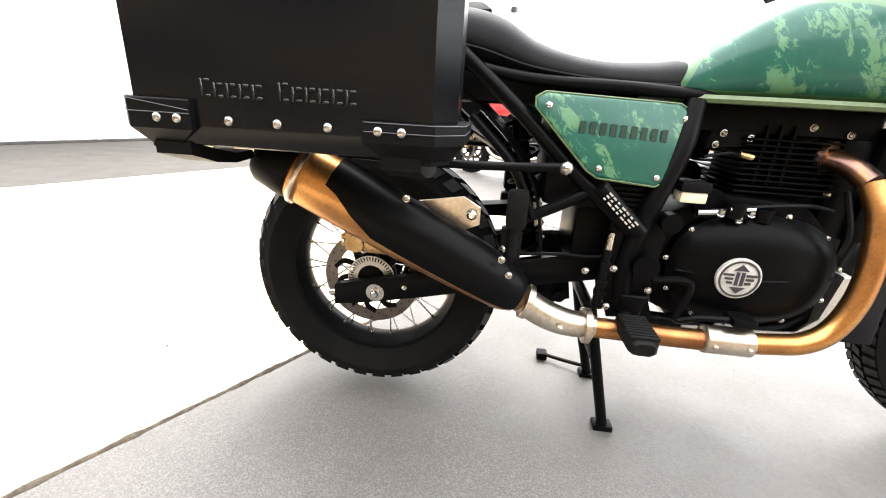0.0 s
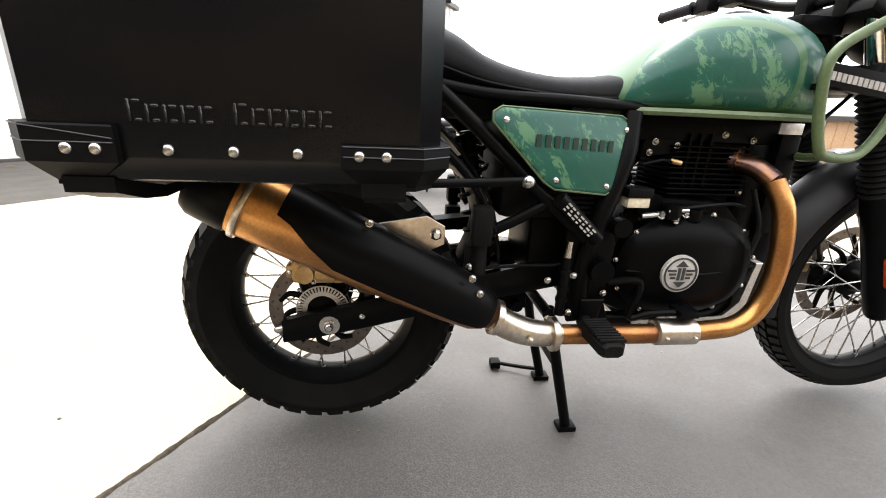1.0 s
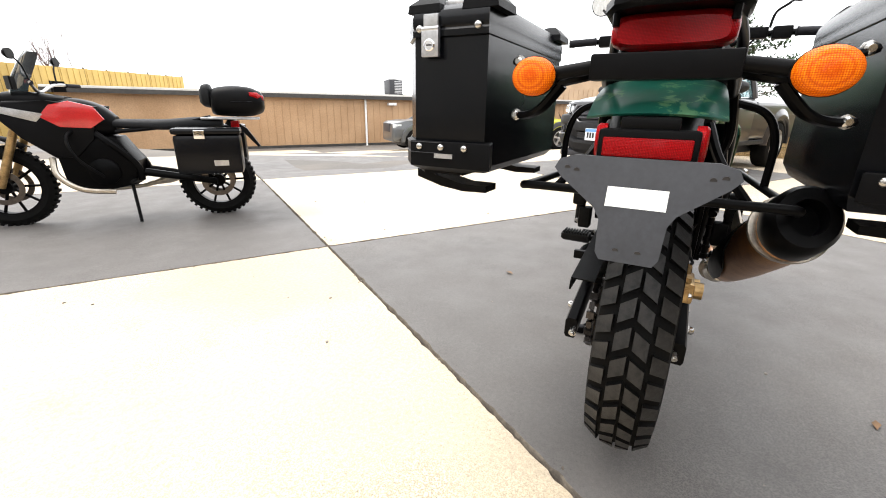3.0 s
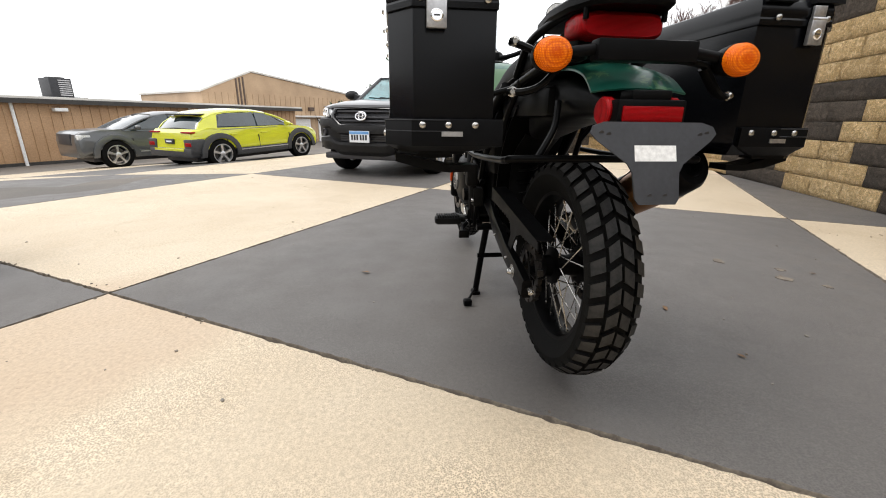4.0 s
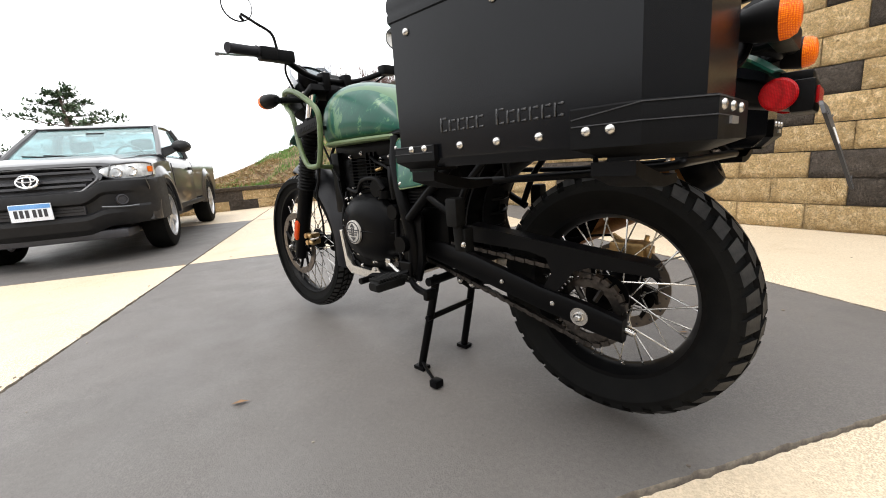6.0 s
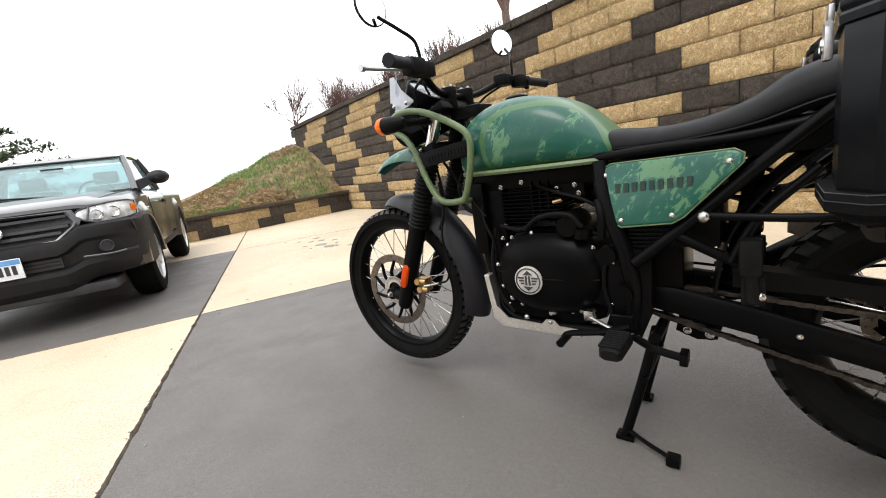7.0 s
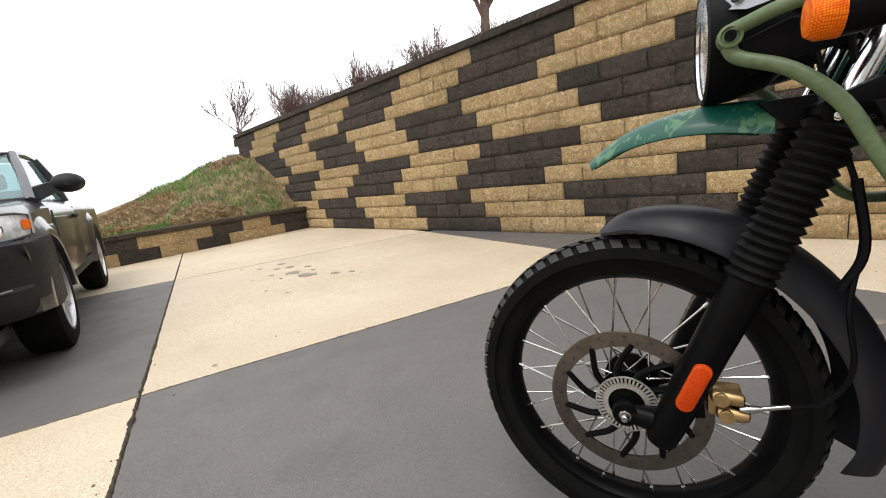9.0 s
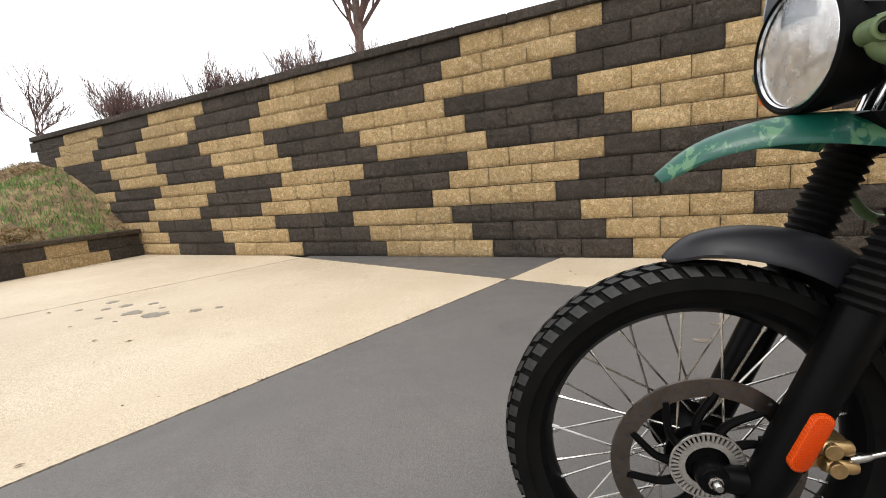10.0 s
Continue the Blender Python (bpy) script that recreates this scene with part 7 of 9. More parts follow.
    for i in (0, 1, 2, 3, 4, 6, 7, 8, 9, 10, 11):
        m = Matrix.Translation(a + d * i * 0.0187) @ m3
        tall = 0.0235 if i in (0, 6) else 0.019
        box(bm, 0, 0.0042, -0.0005, 0.0024, 0, tall, 0.0012, m, 1)
        box(bm, 0.0058, 0.0152, -0.0005, 0.0024, tall - 0.0040, tall, 0.0012, m, 1)
        box(bm, 0.0058, 0.0152, -0.0005, 0.0024, 0, 0.0040, 0.0012, m, 1)
    part("embossing", bm, "embossed", body, "raised plain bars")
    part("tag", box(BM(), back - 0.016, back - 0.0125, min(s * 0.338, s * 0.375), max(s * 0.338, s * 0.375), 0.716 + lift, 0.725 + lift), "alloy", body, "small bright tag")
    # latches and handle
    for x, d in ((back - 0.007, -1), (0.202, 1)):
        yc = s * 0.385 if d < 0 else s * 0.36
        m = Matrix.Translation((x, yc, 0)) @ Matrix.Diagonal((d, 1, 1, 1))
        bm = box(BM(), 0, 0.010, -0.0165, 0.0165, 0.912, 0.958, 0.002, m)
        box(bm, 0.0, 0.007, -0.014, 0.014, 0.962, 0.985, 0.002, m)
        rod(bm, m @ Vector((0.006, -0.0165, 0.960)), m @ Vector((0.006, 0.0165, 0.960)), 0.0045, k=10)
        latch = part("latch", bm, "alloy", lid, "bright metal latch with key lock")
        bm = lathe(BM(), [(0.0105, 0), (0.0105, 0.0025), (0.0085, 0.004), (0.0082, 0.0025), (0.001, 0.0025)], m @ Vector((0.0095, 0, 0.932)), (d, 0, 0), 20)
        part("key_lock", bm, "chrome", latch)
        part("keyhole", box(BM(), 0.0115, 0.0128, -0.005, 0.005, 0.9308, 0.9332, 0, m), "ink", latch)
    bm = BM()
    for x in (-0.235, 0.115):
        box(bm, x - 0.04, x + 0.04, s * 0.355 - 0.025, s * 0.355 + 0.025, 1.003, 1.014, 0.003)
    part("strap_plate", bm, "alloy", lid, "bright strap plates on the lid")
    return thing


for s in (1, -1):
    build_pannier(s)


# ---------------------------------------------------------------- buildings
G0, GD = Vector((-2.62, 7.88, 0)), Vector((0.515, 0.857, 0)).normalized()
GN = Vector((GD.y, -GD.x, 0))


def frame_at(p, d, n):
    """x along d, y along n, z up."""
    return Matrix.Translation(p) @ Matrix((d, n, Vector((0, 0, 1)))).transposed().to_4x4()


def ribs(bm, x0, x1, z0, z1, pitch, m, d=0.022, w=0.035):
    n = int((x1 - x0) / pitch)
    for i in range(n + 1):
        x = x0 + i * pitch
        box(bm, x, x + w, 0, d, z0, z1, m=m)
    return bm


def build_garage():
    m = frame_at(G0, GD, GN)
    L0, L1, H, OP0, OP1, OH = -9.0, 9.3, 4.35, -1.95, 0.0, 1.68
    bm = BM()
    for x0, x1, z0, z1 in ((OP1, L1, -0.5, H), (OP0, OP1, OH, H), (-2.35, OP0, -0.5, H), (-3.32, -2.35, OH, H), (L0, -3.32, -0.5, H)):
        box(bm, x0, x1, -0.14, 0, z0, z1, m=m)
    wall = tagged(part("wall_garage", bm, "white_metal"), "white ribbed metal garage wall", "wall", kind="structure")
    for x0, x1, z0, z1 in ((OP1 + 0.2, L1, -0.3, H), (OP0, OP1, OH + 0.1, H), (-3.28, -2.2, OH + 0.1, H), (L0, -3.5, -0.3, H)):
        rib = None
        for i in range(int((x1 - x0) / 0.30)):
            at = m @ Matrix.Translation((x0 + 0.30 * i, 0, 0))
            if rib is None:
                rib = part("siding_rib", prism(BM(), [(0, z0), (0.06, z0), (0.06, z1), (0, z1)], 0.0, 0.03, 0.012, 1), "white_metal", wall, m=at)
            else:
                again(rib, at)
    bm = BM()
    box(bm, OP1, OP1 + 0.12, -0.15, 0.03, -0.02, OH + 0.10, 0.006, m)
    box(bm, OP0 - 0.10, OP0, -0.15, 0.03, -0.02, OH + 0.10, 0.006, m)
    box(bm, OP0, OP1, -0.15, 0.03, OH, OH + 0.07, 0.006, m)
    box(bm, -2.37, -2.27, -0.1, 0.03, -0.02, OH + 0.1, 0.006, m)
    box(bm, -3.34, -2.37, -0.1, 0.03, OH, OH + 0.05, 0.006, m)
    box(bm, -3.34, -3.28, -0.1, 0.03, -0.02, OH, 0.006, m)
    tagged(part("door_trim", bm, "trim_dark"), "dark trim round the garage doors", "trim", kind="structure")
    bm = box(BM(), OP1 - 0.10, OP1, -0.16, -0.02, 0, OH, 0.004, m)
    tagged(part("door_jamb", bm, "white"), "white inner jamb of the open garage door", "trim", kind="structure")
    bm = BM()
    box(bm, -3.28, -2.37, -0.09, -0.03, 0.01, OH - 0.004, 0.006, m)
    door = tagged(part("door_1", bm, "white"), "closed plain white metal door with a lever handle", "door", kind="structure")
    bm = box(BM(), -3.21, -3.15, -0.03, -0.015, 0.72, 0.86, 0.004, m)
    box(bm, -3.19, -3.06, -0.015, 0.03, 0.775, 0.80, 0.006, m)
    part("door_handle", bm, "alloy", door, "bright steel lever handle")
    bm = BM()
    for x0, x1 in ((L0, -3.34), (OP1 + 0.13, L1)):
        box(bm, x0, x1, 0.0, 0.05, -0.02, 0.035, 0.004, m)
    tagged(part("baseboard", bm, "trim_dark"), "dark sill strip along the garage foot", "trim", kind="structure")
    bm = BM()
    box(bm, L0, L1 + 0.1, -0.02, 0.16, H - 0.04, H + 0.10, 0.01, m)
    tagged(part("trim", bm, "trim_dark"), "dark gutter along the garage eave", "trim", kind="structure")
    bm = BM()
    box(bm, L0, L1, -7.5, -0.14, H - 0.1, H + 0.02, m=m)
    tagged(part("ceiling", bm, "roof"), "flat pale garage roof", "roof", kind="structure")
    bm = BM()
    box(bm, L1 - 0.14, L1, -7.5, -0.14, -0.5, H - 0.1, m=m)
    box(bm, L0, L0 + 0.14, -7.5, -0.14, -0.5, H - 0.1, m=m)
    box(bm, L0, L1, -7.6, -7.5, -0.5, H - 0.1, m=m)
    tagged(part("wall_rear", bm, "white_metal"), "plain outer walls closing the garage", "wall", kind="structure")
    bm = BM()
    box(bm, -6.5, 5.6, -4.6, -4.5, 0, H - 0.1, m=m)
    box(bm, 5.5, 5.6, -4.5, -0.15, 0, H - 0.1, m=m)
    box(bm, -6.5, -6.4, -4.5, -0.15, 0, H - 0.1, m=m)
    tagged(part("wall_inner", bm, "plaster"), "brown plastered workshop walls", "wall", kind="structure")
    bm = box(BM(), -6.5, 5.6, -4.6, -0.14, -0.06, 0.004, m=m)
    tagged(part("floor", bm, "slab_dark"), "dark painted workshop floor", "floor", kind="structure")
    for x0, x1, z1 in ((0.55, 1.30, 1.72), (2.05, 2.80, 1.66)):
        tagged(part("plywood_sheet", box(BM(), x0, x1, -4.48, -4.45, 0.55, z1, 0.004, m), "plywood"), "orange-brown plywood sheet on the workshop wall", "panel")
    t = empty("tube_lamp", m @ Matrix.Translation((-0.1, -2.5, 1.58)), label="glowing white tube lamp hung in the workshop", category="lamp")
    part("housing", box(BM(), -0.75, 0.75, -0.04, 0.04, 0.02, 0.06, 0.005), "white", t)
    part("tube", rod(BM(), (-0.7, 0, 0.0), (0.7, 0, 0.0), 0.018, k=10), "tube", t, "glowing tube")
    part("cord", rod(BM(), (0, 0, 0.06), (0, 0, H - 0.1 - 1.58), 0.006, k=6), "trim_dark", t)
    lamp = empty("wall_lamp", m @ Matrix.Translation((5.8, 0.02, 0.3)), label="grey wall lamp on a conduit on the garage", category="lamp")
    part("conduit", rod(BM(), (0, 0.02, 1.0), (0, 0.02, 3.0), 0.022, k=8), "alloy", lamp)
    part("lamp_head", box(BM(), -0.07, 0.07, 0, 0.15, 2.98, 3.12, 0.02), "trim_dark", lamp)
    b = empty("dumpster", m @ Matrix.Translation((4.55, 0.62, -0.02)) @ Matrix.Rotation(radians(42), 4, "Z") @ Matrix.Scale(0.68, 4), label="black steel dumpster with white lettering by the garage", category="dumpster")
    bm = loft(BM(), [[Vector((x * k, y * k, z)) for x, y in ((-0.62, -0.5), (0.62, -0.5), (0.62, 0.5), (-0.62, 0.5))] for z, k in ((0.05, 0.92), (0.1, 0.94), (1.15, 1.0), (1.2, 1.03))])
    part("body", bm, "bin", b)
    part("lid", box(BM(), -0.66, 0.66, -0.54, 0.54, 1.2, 1.26, 0.02), "bin", b, "black lid")
    bm = BM()
    for z, h, xs in ((0.95, 0.12, ((-0.28, -0.12), (-0.04, 0.04), (0.12, 0.28))), (0.80, 0.07, ((-0.42, -0.1), (-0.06, 0.2), (0.24, 0.42))), (0.66, 0.07, ((-0.38, -0.12), (-0.04, 0.36)))):
        for x0, x1 in xs:
            box(bm, x0, x1, 0.492, 0.50, z, z + h)
    part("lettering", bm, "white", b, "white lettering as plain bars")
    for x in (-0.55, 0.55):
        for y in (-0.42, 0.42):
            part("caster", rod(BM(), (x - 0.03, y, 0.06), (x + 0.03, y, 0.06), 0.06, k=12), "rubber", b)


build_garage()
LB = Vector((14.0, 14.0, 0))
LD = Vector((E1.x, E1.y, 0)).normalized()
LN = Vector((LD.y, -LD.x, 0))


def build_low_building():
    """A long shed with tan siding across the lot."""
    m = frame_at(LB + Vector((0, 0, -1.0)), LD, LN)
    b = empty("shed", m, label="long low shed with tan metal siding and pale roof", category="building")
    part("wall", box(BM(), -9.5, 15, -6, 0, 0, 2.2), "tan_metal", b)
    bm = ribs(BM(), -9.5, 15, 0, 2.2, 0.32, Matrix(), 0.025, 0.04)
    tagged(part("siding_rib", bm, "tan_metal", b), kind="stuff")
    part("roof", box(BM(), -9.8, 15.3, -6.3, 0.3, 2.2, 2.34, 0.02), "roof", b, "pale flat roof")
    part("fascia", box(BM(), -9.8, 15.3, 0.28, 0.34, 2.10, 2.26), "trim_dark", b)
    for x in (-4.0, 1.6, 8.0):
        part("downspout", rod(BM(), (x, 0.08, 0), (x, 0.08, 2.1), 0.05, k=8), "white", b, "white downspout")
    part("flood_lamp", box(BM(), 2.7, 3.1, 0.05, 0.3, 1.85, 1.97, 0.02), "white", b)
    part("plinth", box(BM(), -9.5, 15, 0, 0.06, 0, 0.12), "trim_dark", b)
    u = empty("air_conditioner", m @ Matrix.Translation((3.6, -1.2, 2.34)) @ Matrix.Scale(0.85, 4), label="grey rooftop air conditioner with louvred sides", category="air conditioner")
    part("casing", box(BM(), -0.42, 0.42, -0.42, 0.42, 0.05, 0.85, 0.02), "shield_grey", u)
    part("base", box(BM(), -0.7, 0.9, -0.5, 0.5, 0, 0.06), "shield_grey", u)
    for i in range(8):
        part("louvre", box(BM(), -0.1, 0.36, 0.42, 0.44, 0.12 + i * 0.088, 0.16 + i * 0.088), "alloy", u)
    part("fan_grille", lathe(BM(), [(0.34, 0), (0.34, 0.04), (0.3, 0.05)], (0, 0, 0.85), (0, 0, 1), 24), "trim_dark", u)


build_low_building()


def build_big_shed():
    a, b2 = Vector((25.5, 12.6, -1.1)), Vector((36.5, 2.2, -1.1))
    d = (b2 - a).normalized()
    n = Vector((d.y, -d.x, 0))
    m = frame_at(a, d, n)
    ln = (b2 - a).length
    b = empty("warehouse", m, label="tall pale tan metal warehouse with a gabled end", category="building")
    bm = BM()
    prism(bm, [(1.6, 0), (ln, 0), (ln, 3.3), (ln * 0.32, 4.55), (1.6, 3.25)], -9, 0)
    part("wall", bm, "tan_metal2", b)
    tagged(part("siding_rib", ribs(BM(), 1.6, ln, 0, 3.25, 0.4, Matrix(), 0.03, 0.05), "tan_metal2", b), kind="stuff")
    part("roof_edge", prism(BM(), [(1.5, 3.22), (ln * 0.32, 4.57), (ln + 0.1, 3.3), (ln + 0.1, 3.40), (ln * 0.32, 4.67), (1.5, 3.32)], -9.1, 0.08), "roof", b)
    for i, x in enumerate((3.0, 6.4, 9.8)):
        dr = part("door", box(BM(), x, x + 2.7, 0.02, 0.07, 0, 1.75, 0.01), "white", b, "white roll-up door")
        for k in range(6):
            part("door_slat", box(BM(), x + 0.03, x + 2.67, 0.07, 0.085, 0.05 + k * 0.28, 0.29 + k * 0.28), "white", dr)
    for x, z0, z1 in ((3.75, 2.2, 4.12), (3.98, 2.2, 4.18), (4.21, 2.2, 4.25), (13.6, 1.98, 3.42), (13.95, 1.98, 3.40), (14.3, 1.98, 3.36), (14.65, 1.98, 3.33)):
        part("dark_batten", box(BM(), x, x + 0.10, 0.0, 0.05, z0, z1, 0.008), "bark", b, "weathered dark batten")
    part("canopy", box(BM(), 2.6, 13.2, 0, 0.5, 1.85, 1.97, 0.02), "white_metal", b)
    part("vent", box(BM(), 9.0, 9.4, 0, 0.25, 2.3, 2.55, 0.03), "bark", b)
    for x in (10.6, 6.0):
        part("mast", rod(BM(), (x, -0.5, 3), (x, -0.5, 5.2 - 0.1 * x), 0.03, k=6), "trim_dark", b)


build_big_shed()


# ---------------------------------------------------------------- road vehicles
def car_wheel(root, x, y, R, w, side, rim_mat="alloy", spokes=6):
    c = Vector((x, y, R))
    hw, ri = w / 2, R * 0.68
    bm = lathe(BM(), [(ri, -hw), (R * 0.86, -hw), (R * 0.96, -hw * 0.86), (R, -hw * 0.6), (R, hw * 0.6), (R * 0.96, hw * 0.86), (R * 0.86, hw), (ri, hw), (ri - 0.01, hw * 0.5), (ri - 0.01, -hw * 0.5)], c, k=40, closed=True)
    wh = part("wheel", bm, "rubber", root, "black road tyre on a bright alloy wheel")
    bm = lathe(BM(), [(ri + 0.004, side * hw * 0.96), (ri - 0.02, side * hw * 0.98), (ri - 0.035, side * hw * 0.6), (ri - 0.03, -side * hw * 0.5), (ri + 0.002, -side * hw * 0.6)], c, k=40, closed=True)
    rim = part("rim", bm, rim_mat, wh)
    bm = BM()
    for i in range(spokes):
        a = 2 * math.pi * i / spokes + 0.3
        d, t = Vector((math.cos(a), 0, math.sin(a))), Vector((-math.sin(a), 0, math.cos(a)))
        y1, y0 = Vector((0, side * hw * 0.86, 0)), Vector((0, side * hw * 0.5, 0))
        rr = [[c + d * r + t * q * wd + yy for q, yy in ((-1, y0), (1, y0), (0.8, y1), (-0.8, y1))] for r, wd in ((0.03, 0.035), (ri * 0.5, 0.030), (ri - 0.02, 0.045))]
        loft(bm, rr)
    lathe(bm, [(0.07, side * hw * 0.4), (0.07, side * hw * 0.85), (0.05, side * hw * 0.98), (0.001, side * hw)], c, k=20)
    part("spoke_star", bm, rim_mat, rim)
    part("brake_drum", lathe(BM(), [(ri * 0.7, -0.03), (ri * 0.7, side * hw * 0.2)], c, k=24), "trim_dark", wh)
    return wh


def pane(root, quad, label="", material="window_glass", t=0.006):
    q = [Vector(p) for p in quad]
    n = (q[1] - q[0]).cross(q[3] - q[0]).normalized() * t
    c = sum(q, Vector()) / 4
    q = [c + (p - c) * 0.985 for p in q]
    ob = part("window", loft(BM(), [q, [p + n for p in q]]), material, root, label)
    ob.visible_shadow = False
    return ob


M["window_glass"] = lens("window_glass", (0.42, 0.60, 0.62), 0.02, 0.85)


def side_outline(pts, arches):
    """Side outline whose underside is cut by wheel arches (x, r, ground clearance); front is +x, runs clockwise from the front foot."""
    out = list(pts)
    for x, r, z in sorted(arches):
        out += [(x + dx, zz) for dx, zz in [(px, pz) for px, pz in arc(0, 0.36, r, 180, 0, 13)] if zz >= z - 0.01]
    return out


M["cladding"] = mat("grey_cladding", (0.040, 0.041, 0.044), (0.032, 0.033, 0.036), 0.5, scale=12, fine=300, bump=0.0003)
M["lamp_inner"] = mat("lamp_inner", (0.78, 0.80, 0.82), (0.38, 0.40, 0.42), 0.12, scale=9, fine=30, rvar=0.05, bump=0.002, coat=1.0)


def mirrored(half):
    """A ring from its right half, listed from the lower edge to the middle of the top."""
    return half + [Vector((p.x, -p.y, p.z)) for p in reversed(half) if p.y > 1e-6]


def nose(y):
    """How far forward the truck's front reaches at that distance from its middle."""
    a = abs(y)
    return 0.79 - 0.09 * (a / 0.85) ** 2 - 0.24 * max(0, (a - 0.52) / 0.33) ** 2


def flare(bm, x, s, r=0.44, wide=0.0):
    """A rounded wheel-arch flare that swells out of the side."""
    rings = []
    for i in range(25):
        a = radians(2 + 176 * i / 24)
        rings.append([Vector((x + q * math.cos(a), s * (y + wide), 0.36 + q * math.sin(a))) for q, y in ((r + 0.15, 0.846), (r + 0.10, 0.866), (r + 0.055, 0.888), (r + 0.02, 0.897), (r, 0.888), (r - 0.005, 0.80), (r + 0.15, 0.80))])
    return loft(bm, rings)


def build_truck():
    t = empty("pickup_truck", pose(5.30, 0.50, 0, 0, 0, 154) @ Matrix.Scale(0.932, 4), label="dark grey regular-cab pickup truck parked nose-on with black bumper", category="pickup truck")
    wb = -2.78
    low = [(0.42, 0.46), (0.50, 0.60), (0.50, 0.80), (0.40, 0.90), (-3.76, 0.90), (-3.82, 0.62), (-3.70, 0.55), (-3.2, 0.48)]
    bm = prism(BM(), side_outline(low, [(wb, 0.45, 0.47), (0, 0.45, 0.47)]), -0.855, 0.855, 0.05, 3)
    body = part("body", bm, "car_grey", t, "dark grey metallic body")
    # hood and fender tops: profiles from the windscreen to the nose, side by side
    rings = []
    for i in range(33):
        y = -0.85 + 1.70 * i / 32
        a = abs(y)
        xn = nose(y) - 0.012
        bulge = 0.026 * step(0.60, 0.50, a)
        edge = 0.015 * (a / 0.85) ** 2 + 0.07 * max(0, (a - 0.72) / 0.13) ** 2
        prof = []
        for k in range(9):
            q = k / 8
            z = 1.085 - 0.035 * q - 0.060 * q ** 3 + bulge * (1 - 0.55 * q ** 4) - edge * (1 - 0.3 * q)
            prof.append((-0.43 + (xn - 0.05 + 0.43) * q, z))
        zt = prof[-1][1]
        prof += [(xn - 0.012, zt - 0.018), (xn, zt - 0.045), (xn - 0.02, zt - 0.07), (xn - 0.16, 0.88), (-0.43, 0.88)]
        rings.append([Vector((x, y, z)) for x, z in prof])
    part("hood", loft(BM(), rings), "car_grey", body, "dark grey hood with a raised middle", sharp=32)
    for s in (1, -1):
        part("hood_seam", pipe(BM(), [(-0.40, s * 0.735, 1.066), (0.0, s * 0.715, 1.058), (0.35, s * 0.66, 1.028), (0.58, s * 0.57, 0.992)], 0.006, 6), "ink", body)
    rings = []
    for x in (-0.425, -1.735):
        half = [Vector((x, 0.854, 0.86)), Vector((x, 0.850, 0.98)), Vector((x, 0.82, 1.045)), Vector((x, 0.785, 1.075)), Vector((x, 0, 1.08))]
        rings.append(mirrored(half))
    part("cab_shoulder", loft(BM(), rings), "car_grey", body, sharp=50)
    rings = []
    for x in (-1.77, -3.80):
        half = [Vector((x, 0.854, 0.86)), Vector((x, 0.850, 0.97)), Vector((x, 0.835, 1.02)), Vector((x, 0.80, 1.035)), Vector((x, 0.74, 1.03)), Vector((x, 0.73, 0.905)), Vector((x, 0, 0.90))]
        rings.append(mirrored(half))
    part("bed_side", loft(BM(), rings), "car_grey", body, sharp=50)
    for s in (1, -1):
        for x in (0, wb):
            part("arch_flare", flare(BM(), x, s), "car_grey", body, sharp=40)
            car_wheel(t, x, s * 0.755, 0.365, 0.245, s)
        bm = box(BM(), -1.66, -0.50, min(s * 0.83, s * 0.864), max(s * 0.83, s * 0.864), 0.46, 0.93, 0.016)
        door = part("door", bm, "car_grey", t)
        part("handle", box(BM(), -1.58, -1.38, min(s * 0.86, s * 0.892), max(s * 0.86, s * 0.892), 0.90, 0.94, 0.012), "bumper", door, "black door handle")
        part("door_seam", box(BM(), -0.512, -0.500, min(s * 0.84, s * 0.857), max(s * 0.84, s * 0.857), 0.47, 0.98), "ink", door)
        part("rocker", box(BM(), -2.28, -0.50, min(s * 0.80, s * 0.868), max(s * 0.80, s * 0.868), 0.40, 0.47, 0.02), "bumper", body)
        bm = loft(BM(), [ring(Vector((-0.58 + dx, s * 0.985, 1.185)), Vector((0, 1, 0)), Vector((0, 0, 1)), r * 1.22, 20, r * 0.86) for dx, r in ((-0.07, 0.055), (-0.06, 0.088), (0.0, 0.09), (0.06, 0.072), (0.09, 0.03))])
        loft(bm, [[Vector((x, s * y, z)) for x, z in q] for y, q in ((0.93, ((-0.62, 1.13), (-0.53, 1.13), (-0.53, 1.21), (-0.62, 1.21))), (0.77, ((-0.60, 1.055), (-0.46, 1.055), (-0.50, 1.16), (-0.60, 1.18))))])
        mir = part("wing_mirror", bm, "bumper", t, "black wing mirror")
        part("mirror_glass", loft(BM(), [ring(Vector((-0.652 + dx, s * 0.985, 1.185)), Vector((0, 1, 0)), Vector((0, 0, 1)), 0.085, 18, 0.06) for dx in (0, 0.004)]), "mirror", mir)
        # headlight, wrapping the corner
        rr, rim_low, rim_top = [], [], []
        for y, z0, z1, back in ((0.515, 0.868, 0.918, 0.10), (0.56, 0.838, 0.938, 0.12), (0.62, 0.815, 0.952, 0.14), (0.70, 0.812, 0.962, 0.16), (0.77, 0.816, 0.968, 0.18), (0.825, 0.826, 0.968, 0.18), (0.862, 0.84, 0.955, 0.12)):
            x1 = nose(y) + 0.006 - (0.03 if y > 0.85 else 0)
            rr.append([Vector((x, s * y, z)) for x, z in ((x1 - back, z0), (x1 - 0.008, z0), (x1 + 0.004, z0 + 0.25 * (z1 - z0)), (x1, z0 + 0.6 * (z1 - z0)), (x1 - 0.022, z1), (x1 - back, z1))])
            rim_low.append((x1 - 0.002, s * y, z0 - 0.002))
